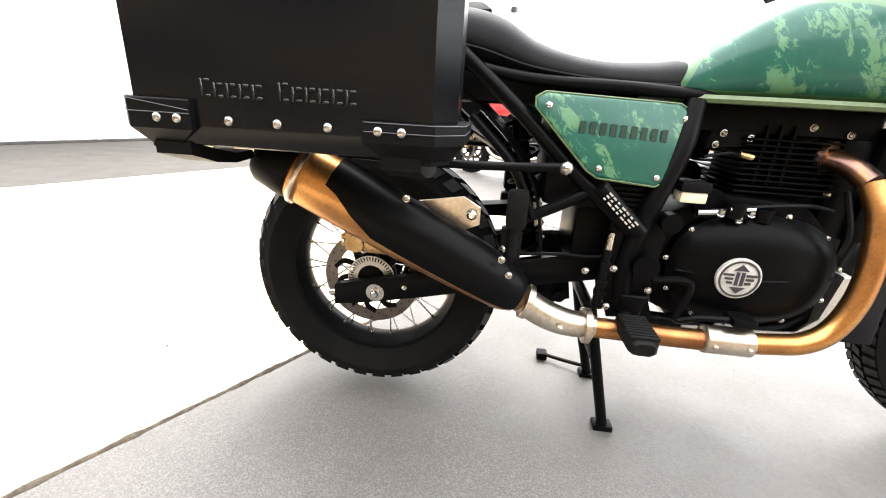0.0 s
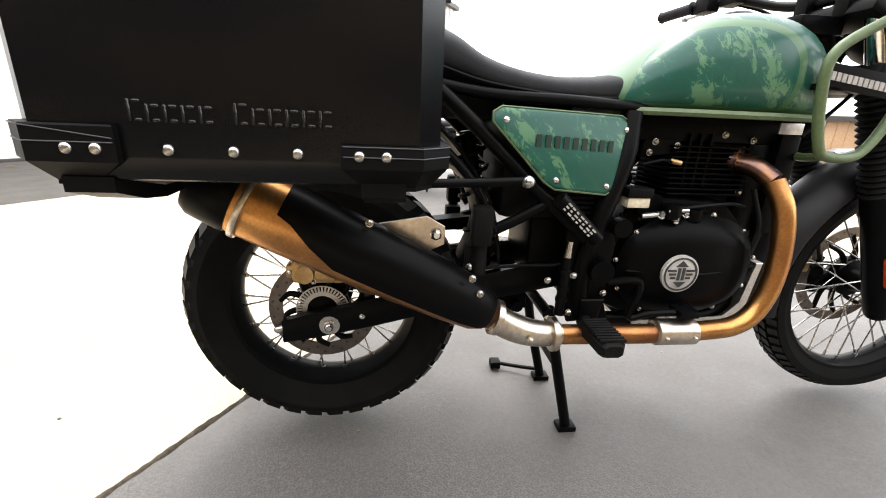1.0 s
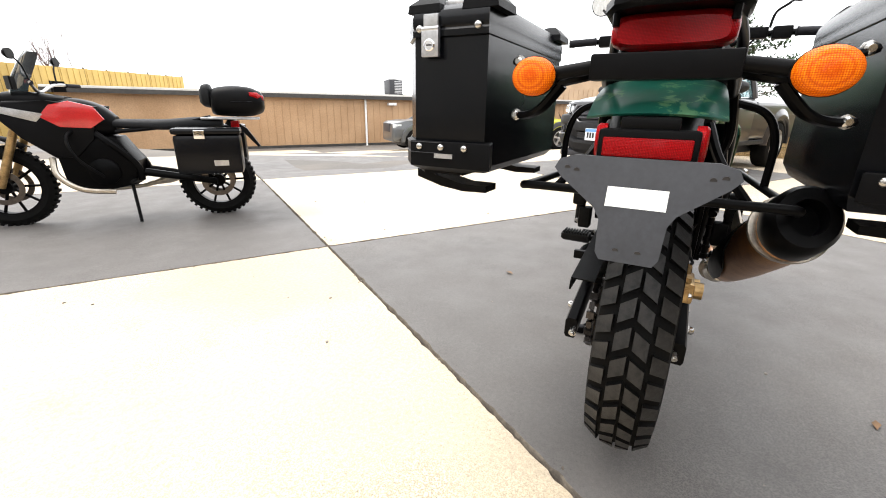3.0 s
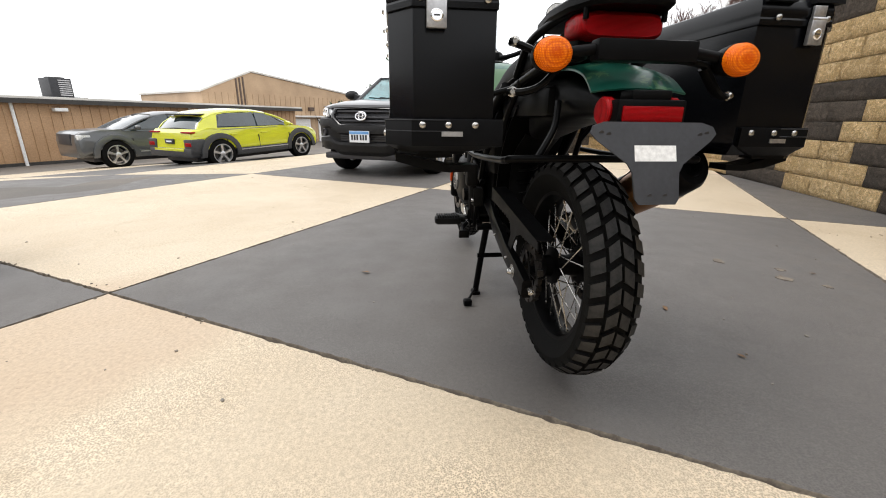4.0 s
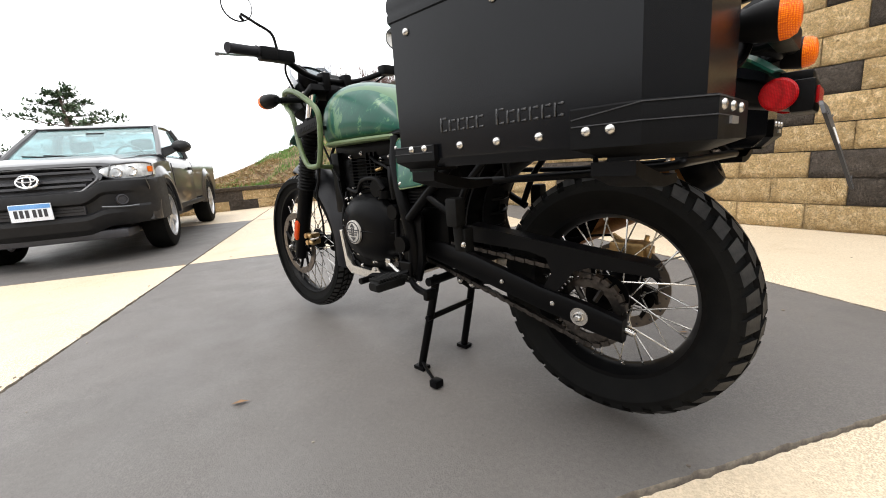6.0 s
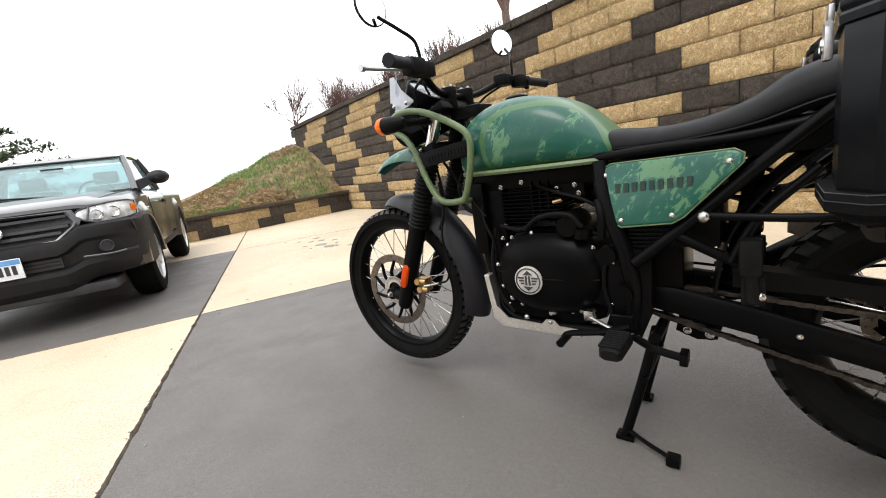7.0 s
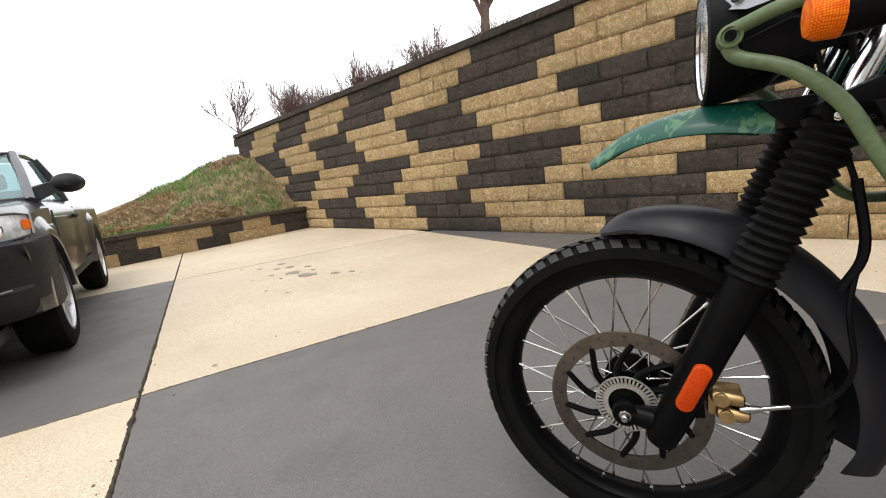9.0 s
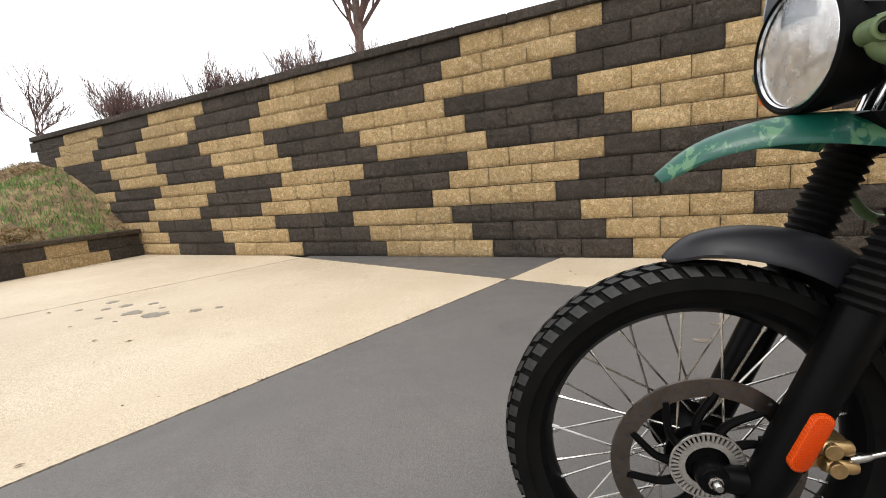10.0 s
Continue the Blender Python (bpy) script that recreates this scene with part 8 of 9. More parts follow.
            rim_top.append((x1 - 0.016, s * y, z1 + 0.002))
        hl = part("headlight", loft(BM(), rr), "lamp_inner", t, "large bright clear headlight with amber corner", sharp=30)
        for y, z, q in ((0.635, 0.878, 0.047), (0.735, 0.888, 0.05)):
            x = nose(y) + 0.004
            d = (1, s * (0.35 + 1.3 * max(0, y - 0.6)), 0.10)
            bowl = part("lamp_bowl", lathe(BM(), [(q, -0.016), (q + 0.004, 0.004), (q - 0.004, 0.008), (q * 0.75, -0.003), (q * 0.4, -0.008), (0.001, -0.009)], (x, s * y, z), d, 24), "chrome", hl)
            part("bulb", lathe(BM(), [(0.010, -0.008), (0.010, 0.0), (0.006, 0.004), (0.001, 0.005)], (x, s * y, z), d, 12), "lamp_clear", bowl)
        part("lamp_bezel", pipe(BM(), rim_low + rim_top[::-1] + rim_low[:1], 0.007, 6, 0), "ink", hl)
        part("lamp_divider", pipe(BM(), [(nose(0.57) + 0.008, s * 0.575, 0.842), (nose(0.585) + 0.006, s * 0.590, 0.90), (nose(0.60) - 0.006, s * 0.60, 0.945)], 0.008, 6), "car_slate", hl)
        part("corner_lamp", loft(BM(), [[Vector((nose(y) - (0.016 if y > 0.85 else -0.009) - dx, s * (y + 0.006), z)) for dx, z in ((0.01, 0.872), (0.0, 0.90), (0.012, 0.93), (0.05, 0.93), (0.05, 0.872))] for y in (0.838, 0.85, 0.86)]), "lamp_amber", hl, "amber corner lens")
    # bumper: centre and flank profiles blended across the width
    mid = ((-0.30, 0.705), (-0.07, 0.722), (-0.012, 0.705), (0, 0.655), (-0.004, 0.605), (-0.075, 0.585), (-0.08, 0.495), (-0.006, 0.475), (0, 0.44), (-0.03, 0.35), (-0.09, 0.295), (-0.30, 0.31))
    end = ((-0.30, 0.815), (-0.06, 0.812), (-0.012, 0.795), (0, 0.75), (-0.004, 0.70), (-0.034, 0.672), (-0.045, 0.555), (-0.008, 0.535), (0, 0.49), (-0.03, 0.42), (-0.09, 0.365), (-0.30, 0.385))
    rings = []
    for y, x, q in ((0, 0.90, 0), (0.20, 0.897, 0), (0.36, 0.885, 0), (0.42, 0.878, 0.25), (0.50, 0.862, 0.85), (0.54, 0.848, 1), (0.62, 0.818, 1), (0.70, 0.772, 1), (0.78, 0.70, 1), (0.84, 0.61, 1), (0.885, 0.50, 1), (0.90, 0.40, 1)):
        rings.append((y, [(x + a[0] + (b[0] - a[0]) * q + (0.03 if k in (5, 6) and y > 0.80 else 0), a[1] + (b[1] - a[1]) * q) for k, (a, b) in enumerate(zip(mid, end))]))
    rings = [(-y, p) for y, p in rings[:0:-1]] + rings
    bump = part("front_bumper", loft(BM(), [[Vector((x, y, z)) for x, z in p] for y, p in rings]), "bumper", t, "textured black front bumper", sharp=28)
    low_g = part("lower_grille", box(BM(), 0.78, 0.829, -0.36, 0.36, 0.497, 0.583, 0.006), "ink", bump, "dark lower air intake")
    for z in (0.525, 0.552):
        part("intake_slat", box(BM(), 0.825, 0.838, -0.35, 0.35, z, z + 0.008), "bumper", low_g)
    for s in (1, -1):
        part("fog_lamp_cover", lathe(BM(), [(0.052, -0.02), (0.052, 0.010), (0.044, 0.014), (0.036, 0.0), (0.001, 0.0)], (0.775, s * 0.655, 0.612), (1, s * 0.62, 0), 22), "ink", bump, "round black fog lamp cover")
        part("bumper_slot", pipe(BM(), [(0.872, s * 0.51, 0.560), (0.80, s * 0.68, 0.545), (0.72, s * 0.77, 0.548)], 0.008, 6), "car_slate", bump)
    pl = part("number_plate", box(BM(), 0.906, 0.918, -0.165, 0.145, 0.485, 0.640, 0.004), "plate_white", bump, "white and blue number plate with plain bars")
    part("plate_band", box(BM(), 0.917, 0.9205, -0.16, 0.14, 0.597, 0.635), "plate_blue", pl)
    for i in range(6):
        y = 0.11 - i * 0.041 - (0.012 if i > 2 else 0)
        part("plate_bar", box(BM(), 0.917, 0.9215, y - 0.026, y, 0.518, 0.588), "ink", pl)
    part("valance", box(BM(), 0.45, 0.80, -0.66, 0.66, 0.24, 0.33, 0.03), "ink", bump)
    # grille in a body-coloured collar
    out = [(-0.355, 0.722), (0, 0.716), (0.355, 0.722), (0.475, 0.815), (0.49, 0.85), (0.445, 0.925), (0, 0.942), (-0.445, 0.925), (-0.49, 0.85), (-0.475, 0.815)]

    def front(y, z, d=0.0):
        return Vector((nose(y) + 0.05 - 0.34 * max(0, z - 0.76) + d, y, z))

    gr = part("grille", loft(BM(), [[front(y, z, -0.20) for y, z in out], [front(y, z, -0.055) for y, z in out]]), "ink", t, "black grille with bars and a chrome oval")
    rings = []
    for y, z in out:
        o = Vector((y * 1.10, 0.83 + (z - 0.83) * 1.20))
        rings.append([front(y, z, -0.06), front(y, z, 0.0), front(y + (o.x - y) * 0.4, z + (o.y - z) * 0.4, 0.010), front(o.x, o.y, 0.0), front(o.x, o.y, -0.08)])
    part("grille_frame", loft(BM(), rings, closed=True), "car_grey", gr, sharp=30)
    for z, w in ((0.765, 0.40), (0.812, 0.45), (0.892, 0.45)):
        bar = []
        for k in range(9):
            y = w * (k / 4 - 1)
            p = front(y, z, -0.018)
            bar.append([p + Vector((-0.05, 0, 0)), p, p + Vector((-0.004, 0, 0.022)), p + Vector((-0.05, 0, 0.026))])
        part("grille_bar", loft(BM(), bar), "ink", gr)
    bm = BM()
    X, Z = Vector((0, 1, 0)), Vector((0, 0, 1))
    for a, b, q in ((0.082, 0.055, 0.011), (0.030, 0.048, 0.008), (0.068, 0.022, 0.008)):
        c = Vector((0.832, -0.02, 0.838 + (0.018 if a == 0.068 else 0)))
        pipe(bm, [c + X * a * math.cos(i * math.pi / 12) + Z * b * math.sin(i * math.pi / 12) - Vector((0.3 * b * math.sin(i * math.pi / 12), 0, 0)) for i in range(25)], q, 6, 0)
    part("badge", bm, "chrome", gr, "chrome oval badge")
    # cab
    for s in (1, -1):
        bm = BM()
        pipe(bm, [(-0.38, s * 0.775, 1.06), (-0.72, s * 0.71, 1.28), (-1.03, s * 0.635, 1.475)], 0.035, 8)
        pipe(bm, [(-1.70, s * 0.785, 1.06), (-1.68, s * 0.73, 1.28), (-1.62, s * 0.65, 1.475)], 0.06, 8)
        pipe(bm, [(-1.03, s * 0.635, 1.475), (-1.3, s * 0.645, 1.49), (-1.62, s * 0.645, 1.475)], 0.035, 8)
        part("pillar", bm, "car_grey", body)
        pane(t, [(-0.52, s * 0.775, 1.08), (-1.64, s * 0.785, 1.08), (-1.60, s * 0.665, 1.465), (-1.05, s * 0.65, 1.465)], "side window")
    bm = BM()
    loft(bm, [[Vector((x, y * w, z - 0.03 * (y / 0.66) ** 2)) for x, w, z in ((-0.99, 0.98, 1.485), (-1.66, 1.0, 1.485), (-1.62, 0.96, 1.53), (-1.10, 0.95, 1.535))] for y in (-0.66, -0.5, -0.25, 0, 0.25, 0.5, 0.66)])
    part("roof", bm, "car_grey", t)
    ws = pane(t, [(-0.42, 0.75, 1.085), (-0.42, -0.75, 1.085), (-1.015, -0.61, 1.48), (-1.015, 0.61, 1.48)], "raked windscreen")
    part("screen_rubber", pipe(BM(), [(-0.405, -0.76, 1.085), (-0.405, 0.76, 1.085), (-1.005, 0.62, 1.485), (-1.005, -0.62, 1.485), (-0.405, -0.76, 1.085)], 0.012, 6, 0), "ink", ws)
    part("cowl", box(BM(), -0.47, -0.38, -0.74, 0.74, 1.06, 1.094, 0.01), "ink", t, "black cowl under the windscreen")
    pane(t, [(-1.71, -0.72, 1.09), (-1.71, 0.72, 1.09), (-1.64, 0.62, 1.46), (-1.64, -0.62, 1.46)], "rear cab window")
    part("dashboard", box(BM(), -0.80, -0.48, -0.72, 0.72, 1.0, 1.10, 0.03), "bumper", t)
    part("cabin_mirror", box(BM(), -0.93, -0.90, -0.10, 0.10, 1.37, 1.42, 0.01), "bumper", t)
    for s in (1, -1):
        bm = box(BM(), -1.50, -1.38, s * 0.35 - 0.24, s * 0.35 + 0.24, 0.8, 1.20, 0.05)
        box(bm, -1.48, -1.39, s * 0.35 - 0.13, s * 0.35 + 0.13, 1.21, 1.36, 0.04)
        part("seat_back", bm, "bumper", t)
        part("wiper", rod(BM(), (-0.43, s * 0.1, 1.100), (-0.50, s * 0.1 - 0.5, 1.146), 0.009, k=6), "bumper", t)
    bm = BM()
    pipe(bm, [Vector((-0.86 + 0.05 * math.sin(a), 0.35 + 0.17 * math.cos(a), 1.08 + 0.15 * math.sin(a))) for a in [i * math.pi / 8 for i in range(17)]], 0.014, 6, 0)
    part("steering_wheel", bm, "bumper", t)
    part("underbody", box(BM(), -3.4, 0.5, -0.6, 0.6, 0.24, 0.52, 0.03), "ink", t)
    return t


build_truck()


def build_suv(m, paint, lower, label, rear_lamps, wb=2.6, R=0.385, name="suv", upright=False):
    t = empty(name, m, label=label, category="car")
    top = [(0.70, 0.36), (0.79, 0.50), (0.80, 0.66), (0.74, 0.80), (0.58, 0.905), (0.30, 0.965), (-0.15, 1.02), (-0.5, 1.04), (-2.9, 1.06), (-3.16, 1.04), (-3.27, 0.95), (-3.30, 0.72), (-3.32, 0.55), (-3.22, 0.40)]
    if upright:
        top[:8] = [(0.72, 0.36), (0.82, 0.48), (0.83, 0.74), (0.80, 0.92), (0.70, 0.985), (0.35, 1.02), (-0.15, 1.05), (-0.5, 1.055)]
    bm = prism(BM(), side_outline(top, [(-wb, 0.42, 0.40), (0, 0.42, 0.40)]), -0.845, 0.845, 0.07, 3)
    for v in bm.verts:
        v.co.y *= 1 - 0.05 * step(0.70, 1.05, v.co.z) - 0.16 * max(0, (v.co.x - 0.30) / 0.5) ** 2 - 0.12 * max(0, (-2.95 - v.co.x) / 0.37) ** 2
    body = part("body", bm, paint, t, sharp=30)
    rows = []
    for x, z in ((-0.20, 1.04), (-0.45, 1.175), (-0.75, 1.325), (-1.05, 1.435), (-1.40, 1.495), (-1.85, 1.515), (-2.25, 1.50), (-2.55, 1.455), (-2.82, 1.35), (-3.00, 1.20), (-3.12, 1.06)):
        w = 0.80 - 0.33 * (z - 1.03) - 0.10 * max(0, (-2.5 - x) / 0.6)
        rows.append((x, z, w, 0.80 - 0.06 * max(0, (-2.5 - x) / 0.6)))
    rings = [mirrored([Vector((x, wb2, 1.0)), Vector((x, (w + wb2) / 2, (z + 1.0) / 2)), Vector((x, w, max(1.01, z - 0.06))), Vector((x, w - 0.09, max(1.02, z - 0.01))), Vector((x, 0, z + 0.015))]) for x, z, w, wb2 in rows]
    part("greenhouse", loft(BM(), rings), "car_glass", body, "dark glass round the cabin", sharp=40)
    rings = []
    for x, z, w, _ in rows[3:9]:
        half = [Vector((x, w - 0.02, z - 0.085)), Vector((x, w + 0.014, z - 0.075)), Vector((x, w + 0.008, z - 0.03)), Vector((x, w - 0.085, z + 0.012)), Vector((x, 0, z + 0.034))]
        rings.append(mirrored(half))
    part("roof", loft(BM(), rings), paint, t, sharp=40)
    for s in (1, -1):
        for x in (0, -wb):
            part("arch_cladding", prism(BM(), arc(x, 0.38, 0.545, 186, -6, 18) + arc(x, 0.38, 0.425, -6, 186, 18), s * 0.78, s * 0.876, 0.012, 2), lower, body)
            car_wheel(t, x, s * 0.755, R, 0.225, s, "alloy", 5)
        part("sill", box(BM(), -wb + 0.40, -0.40, min(s * 0.80, s * 0.868), max(s * 0.80, s * 0.868), 0.31, 0.50, 0.02), lower, body)
        part("sill_strip", box(BM(), -wb + 0.50, -0.50, min(s * 0.862, s * 0.874), max(s * 0.862, s * 0.874), 0.44, 0.465, 0.004), "alloy", body)
        pane(t, [(-0.52, s * 0.803, 1.05), (-1.45, s * 0.812, 1.06), (-1.42, s * 0.676, 1.44), (-1.02, s * 0.694, 1.385)], "front side window", "car_glass")
        pane(t, [(-1.50, s * 0.812, 1.06), (-2.62, s * 0.800, 1.09), (-2.45, s * 0.690, 1.38), (-1.47, s * 0.676, 1.44)], "rear side window", "car_glass")
        for x in (-0.42, -1.47, -2.42):
            part("door_seam", box(BM(), x - 0.006, x + 0.006, min(s * 0.82, s * 0.8485), max(s * 0.82, s * 0.8485), 0.5, 0.82), "ink", body)
        for x in (-1.30, -2.2):
            part("handle", box(BM(), x - 0.09, x + 0.09, min(s * 0.82, s * 0.853), max(s * 0.82, s * 0.853), 0.86, 0.89, 0.008), paint, body)
        bm = loft(BM(), [ring(Vector((-0.54 + dx, s * 0.94, 1.10)), Vector((0, 1, 0)), Vector((0, 0, 1)), q * 1.4, 16, q) for dx, q in ((-0.06, 0.05), (-0.04, 0.065), (0.03, 0.06), (0.07, 0.03))])
        part("wing_mirror", bm, paint, t)
        x, z = (0.795, 0.78) if upright else (0.70, 0.70)
        part("headlight", box(BM(), x - 0.30, x, min(s * 0.46, s * 0.74), max(s * 0.46, s * 0.74), z, z + (0.14 if upright else 0.10), 0.03), "lamp_inner", t)
        part("front_pillar", pipe(BM(), [(-0.22, s * 0.79, 1.035), (-0.47, s * 0.765, 1.165), (-0.77, s * 0.722, 1.30), (-1.06, s * 0.683, 1.39)], 0.032, 6), paint, body)
        bm = loft(BM(), [[Vector((x, s * (y + k), z)) for x, y, z in ((-2.62, 0.80, 1.03), (-3.10, 0.74, 1.03), (-2.98, 0.70, 1.19), (-2.80, 0.665, 1.31), (-2.50, 0.67, 1.40))] for k in (-0.03, 0.014)])
        part("rear_pillar", bm, paint, body)
        part("tail_lamp", box(BM(), -3.29, -2.98, min(s * 0.42, s * 0.775), max(s * 0.42, s * 0.775), 0.945, 0.985, 0.014), "lamp_red", t, "slim red tail lamp")
        part("corner_cladding", box(BM(), -3.335, -2.98, min(s * 0.52, s * 0.835), max(s * 0.52, s * 0.835), 0.44, 0.80, 0.05), lower, body)
        part("reverse_lamp", box(BM(), -3.345, -3.1, min(s * 0.58, s * 0.80), max(s * 0.58, s * 0.80), 0.62, 0.72, 0.02), "lamp_red" if rear_lamps else "lamp_inner", t)
    part("spoiler", box(BM(), -2.96, -2.62, -0.56, 0.56, 1.385, 1.42, 0.012), "ink", t)
    part("front_bumper", box(BM(), 0.46, 0.83, -0.70, 0.70, 0.32, 0.60, 0.09), lower, t)
    part("grille", box(BM(), 0.70, 0.85 if upright else 0.815, -0.42, 0.42, 0.64 if upright else 0.60, 0.93 if upright else 0.80, 0.03), "ink", t)
    part("rear_bumper", box(BM(), -3.37, -3.0, -0.80, 0.80, 0.34, 0.58, 0.07), lower, t)
    part("bumper_strip", box(BM(), -3.385, -3.3, -0.55, 0.55, 0.50, 0.57, 0.02), paint, t)
    part("number_plate", box(BM(), -3.335, -3.29, -0.16, 0.16, 0.68, 0.80, 0.004), "ink", t, "dark dealer plate with plain bars")
    part("plate_bar", box(BM(), -3.341, -3.33, -0.10, 0.10, 0.72, 0.76), "plate_white", t)
    part("underbody", box(BM(), -3.1, 0.5, -0.6, 0.6, 0.2, 0.45, 0.03), "ink", t)


def along_lot(x, y, deg):
    return pose(x, y, lie(x, y) + 0.005, 0, 0, deg)


build_suv(along_lot(12.19, 3.72, -33.7) @ Matrix.Rotation(radians(-2.0), 4, "Y") @ Matrix.Diagonal((0.978, 0.978, 0.88, 1)), "car_lime", "cladding", "bright lime-yellow compact crossover with black cladding", True)
build_suv(along_lot(11.95, 8.45, 140), "car_slate", "car_slate", "slate grey older SUV with bright wheels", False, upright=True)


# ---------------------------------------------------------------- other motorcycles
def build_tourer(m, tank_mat, luggage, label, name="motorcycle"):
    b = empty(name, m, label=label, category="motorcycle")
    for x, R, hw in ((0, 0.315, 0.07), (1.55, 0.325, 0.052)):
        c = Vector((x, 0, R))
        bm = lathe(BM(), [(R * 0.72, -hw * 0.7), (R * 0.85, -hw), (R * 0.96, -hw * 0.7), (R, -hw * 0.2), (R, hw * 0.2), (R * 0.96, hw * 0.7), (R * 0.85, hw), (R * 0.72, hw * 0.7)], c, k=44, closed=True)
        for i in range(40):
            a = 2 * math.pi * i / 40
            box(bm, R * 0.95, R + 0.006, -hw * 0.75, hw * 0.75, -0.012, 0.012, m=Matrix.Translation(c) @ Matrix.Rotation(a, 4, "Y"))
        w = part("wheel", bm, "rubber", b)
        bm = lathe(BM(), [(R * 0.73, -hw * 0.6), (R * 0.73, hw * 0.6), (R * 0.68, hw * 0.5), (R * 0.68, -hw * 0.5)], c, k=40, closed=True)
        for i in range(10):
            a = math.pi * i / 5
            rod(bm, c + Vector((0.05 * math.cos(a), 0, 0.05 * math.sin(a))), c + Vector((R * 0.69 * math.cos(a), 0, R * 0.69 * math.sin(a))), 0.011, k=6)
        lathe(bm, [(0.055, -0.06), (0.055, 0.06)], c, k=20)
        part("rim", bm, "engine_black" if luggage else "trim_dark", w)
        for s in (1, -1):
            part("brake_disc", lathe(BM(), [(0.14, s * 0.075), (0.14, s * 0.079), (0.10, s * 0.079), (0.10, s * 0.075)], c, k=32, closed=True), "disc_steel", w)
    for s in (1, -1):
        part("fork_leg", rod(BM(), (1.55, s * 0.095, 0.33), (1.30, s * 0.095, 0.93), 0.026, k=12, steps=((0.5, 0.030),)), "gold", b, "gold fork leg")
        part("swingarm", rod(BM(), (0.0, s * 0.11, 0.315), (0.55, s * 0.10, 0.42), 0.028, 0.034, k=10), "black_paint" if luggage else "alloy", b)
        part("grip", rod(BM(), (1.10, s * 0.30, 1.12), (1.05, s * 0.43, 1.12), 0.018, k=10), "grip", b)
        part("hand_guard", loft(BM(), [[Vector((x, s * y, z + k)) for x, y in ((1.20, 0.28), (1.22, 0.36), (1.16, 0.44))] + [Vector((x - 0.01, s * y, z + k)) for x, y in ((1.16, 0.44), (1.22, 0.36), (1.20, 0.28))] for z, k in ((1.07, 0), (1.16, 0))]), "black_plastic", b)
        bm = pipe(BM(), [(1.13, s * 0.22, 1.13), (1.14, s * 0.26, 1.24), (1.15, s * 0.34, 1.30)], 0.006, 6)
        loft(bm, [ring(Vector((1.15 + dx, s * 0.36, 1.31)), Vector((0, 1, 0)), Vector((0, 0, 1)), r, 16, r * 0.6) for dx, r in ((0.03, 0.03), (0.01, 0.06), (-0.005, 0.062))])
        part("mirror", bm, "black_plastic", b)
        part("footpeg", rod(BM(), (0.62, s * 0.14, 0.36), (0.62, s * 0.27, 0.36), 0.016, k=8), "gaiter", b)
        bm = BM()
        pipe(bm, [(1.05, s * 0.05, 0.86), (0.80, s * 0.15, 0.72), (0.60, s * 0.14, 0.50), (0.58, s * 0.12, 0.36)], 0.028, 8)
        pipe(bm, [(0.70, s * 0.12, 0.76), (0.35, s * 0.11, 0.80), (0.0, s * 0.09, 0.88)], 0.016, 8)
        part("frame_rail", bm, "black_paint" if luggage else "alloy", b)
        if luggage:
            bm = BM()
            y0, y1 = sorted((s * 0.24, s * 0.47))
            box(bm, -0.26, 0.24, y0, y1, 0.43, 0.75, 0.035)
            case = part("pannier_case", bm, "black_alu", b, "black pannier case")
            part("lid", box(BM(), -0.27, 0.25, y0 - 0.006, y1 + 0.006, 0.752, 0.805, 0.03), "black_alu", case)
            part("tag", box(BM(), -0.15, -0.04, min(s * 0.471, s * 0.474), max(s * 0.471, s * 0.474), 0.50, 0.545), "alloy", case)
            part("latch", box(BM(), 0.0, 0.08, min(s * 0.47, s * 0.485), max(s * 0.47, s * 0.485), 0.72, 0.79, 0.006), "chrome", case)
            part("crash_bar", pipe(BM(), [(0.95, s * 0.10, 0.80), (1.0, s * 0.24, 0.72), (0.95, s * 0.27, 0.56), (0.82, s * 0.2, 0.40)], 0.013, 8), "black_paint", b)
    bm = prism(BM(), [(0.62, 0.32), (0.92, 0.26), (1.10, 0.36), (1.12, 0.56), (0.98, 0.74), (0.70, 0.72), (0.58, 0.52)], -0.16, 0.16, 0.03)
    part("engine", bm, "engine_black", b)
    bm = shell(BM(), dense([(0.70, 0.08, 0.74, 0.88), (0.80, 0.13, 0.72, 0.97), (0.95, 0.165, 0.70, 1.02), (1.10, 0.16, 0.72, 1.0), (1.22, 0.10, 0.76, 0.95)], 3), 28, 0.6, 0.7, 0.4)
    part("tank", bm, "black_paint" if luggage else tank_mat, b, "glossy painted tank")
    for s in (1, -1):
        y0, y1, y2 = s * 0.10, s * 0.175, s * 0.182
        part("side_fairing", prism(BM(), [(0.78, 0.96), (1.10, 1.0), (1.36, 0.99), (1.45, 0.90), (1.30, 0.72), (1.12, 0.56), (0.98, 0.56), (0.84, 0.70)], y0, y1, 0.02), "black_plastic", b, "black side fairing")
        if luggage:
            part("tank_panel", prism(BM(), [(0.74, 0.86), (0.80, 0.96), (0.95, 1.0), (1.08, 0.97), (1.16, 0.88), (1.04, 0.80), (0.84, 0.79)], s * 0.16, y2, 0.01), tank_mat, b, "glossy red tank panel")
            part("flash", prism(BM(), [(1.12, 0.90), (1.42, 0.96), (1.44, 0.92), (1.18, 0.84)], s * 0.17, y2, 0.003), "alloy", b, "silver flash")
        bm = pipe(BM(), [(1.16, s * 0.13, 0.56), (1.14, s * 0.17, 0.42), (1.0, s * 0.17, 0.30), (0.78, s * 0.16, 0.27)], 0.022, 8)
        part("engine_pipe", bm, "brushed", b)
        lathe_c = (0.82, s * 0.17, 0.44)
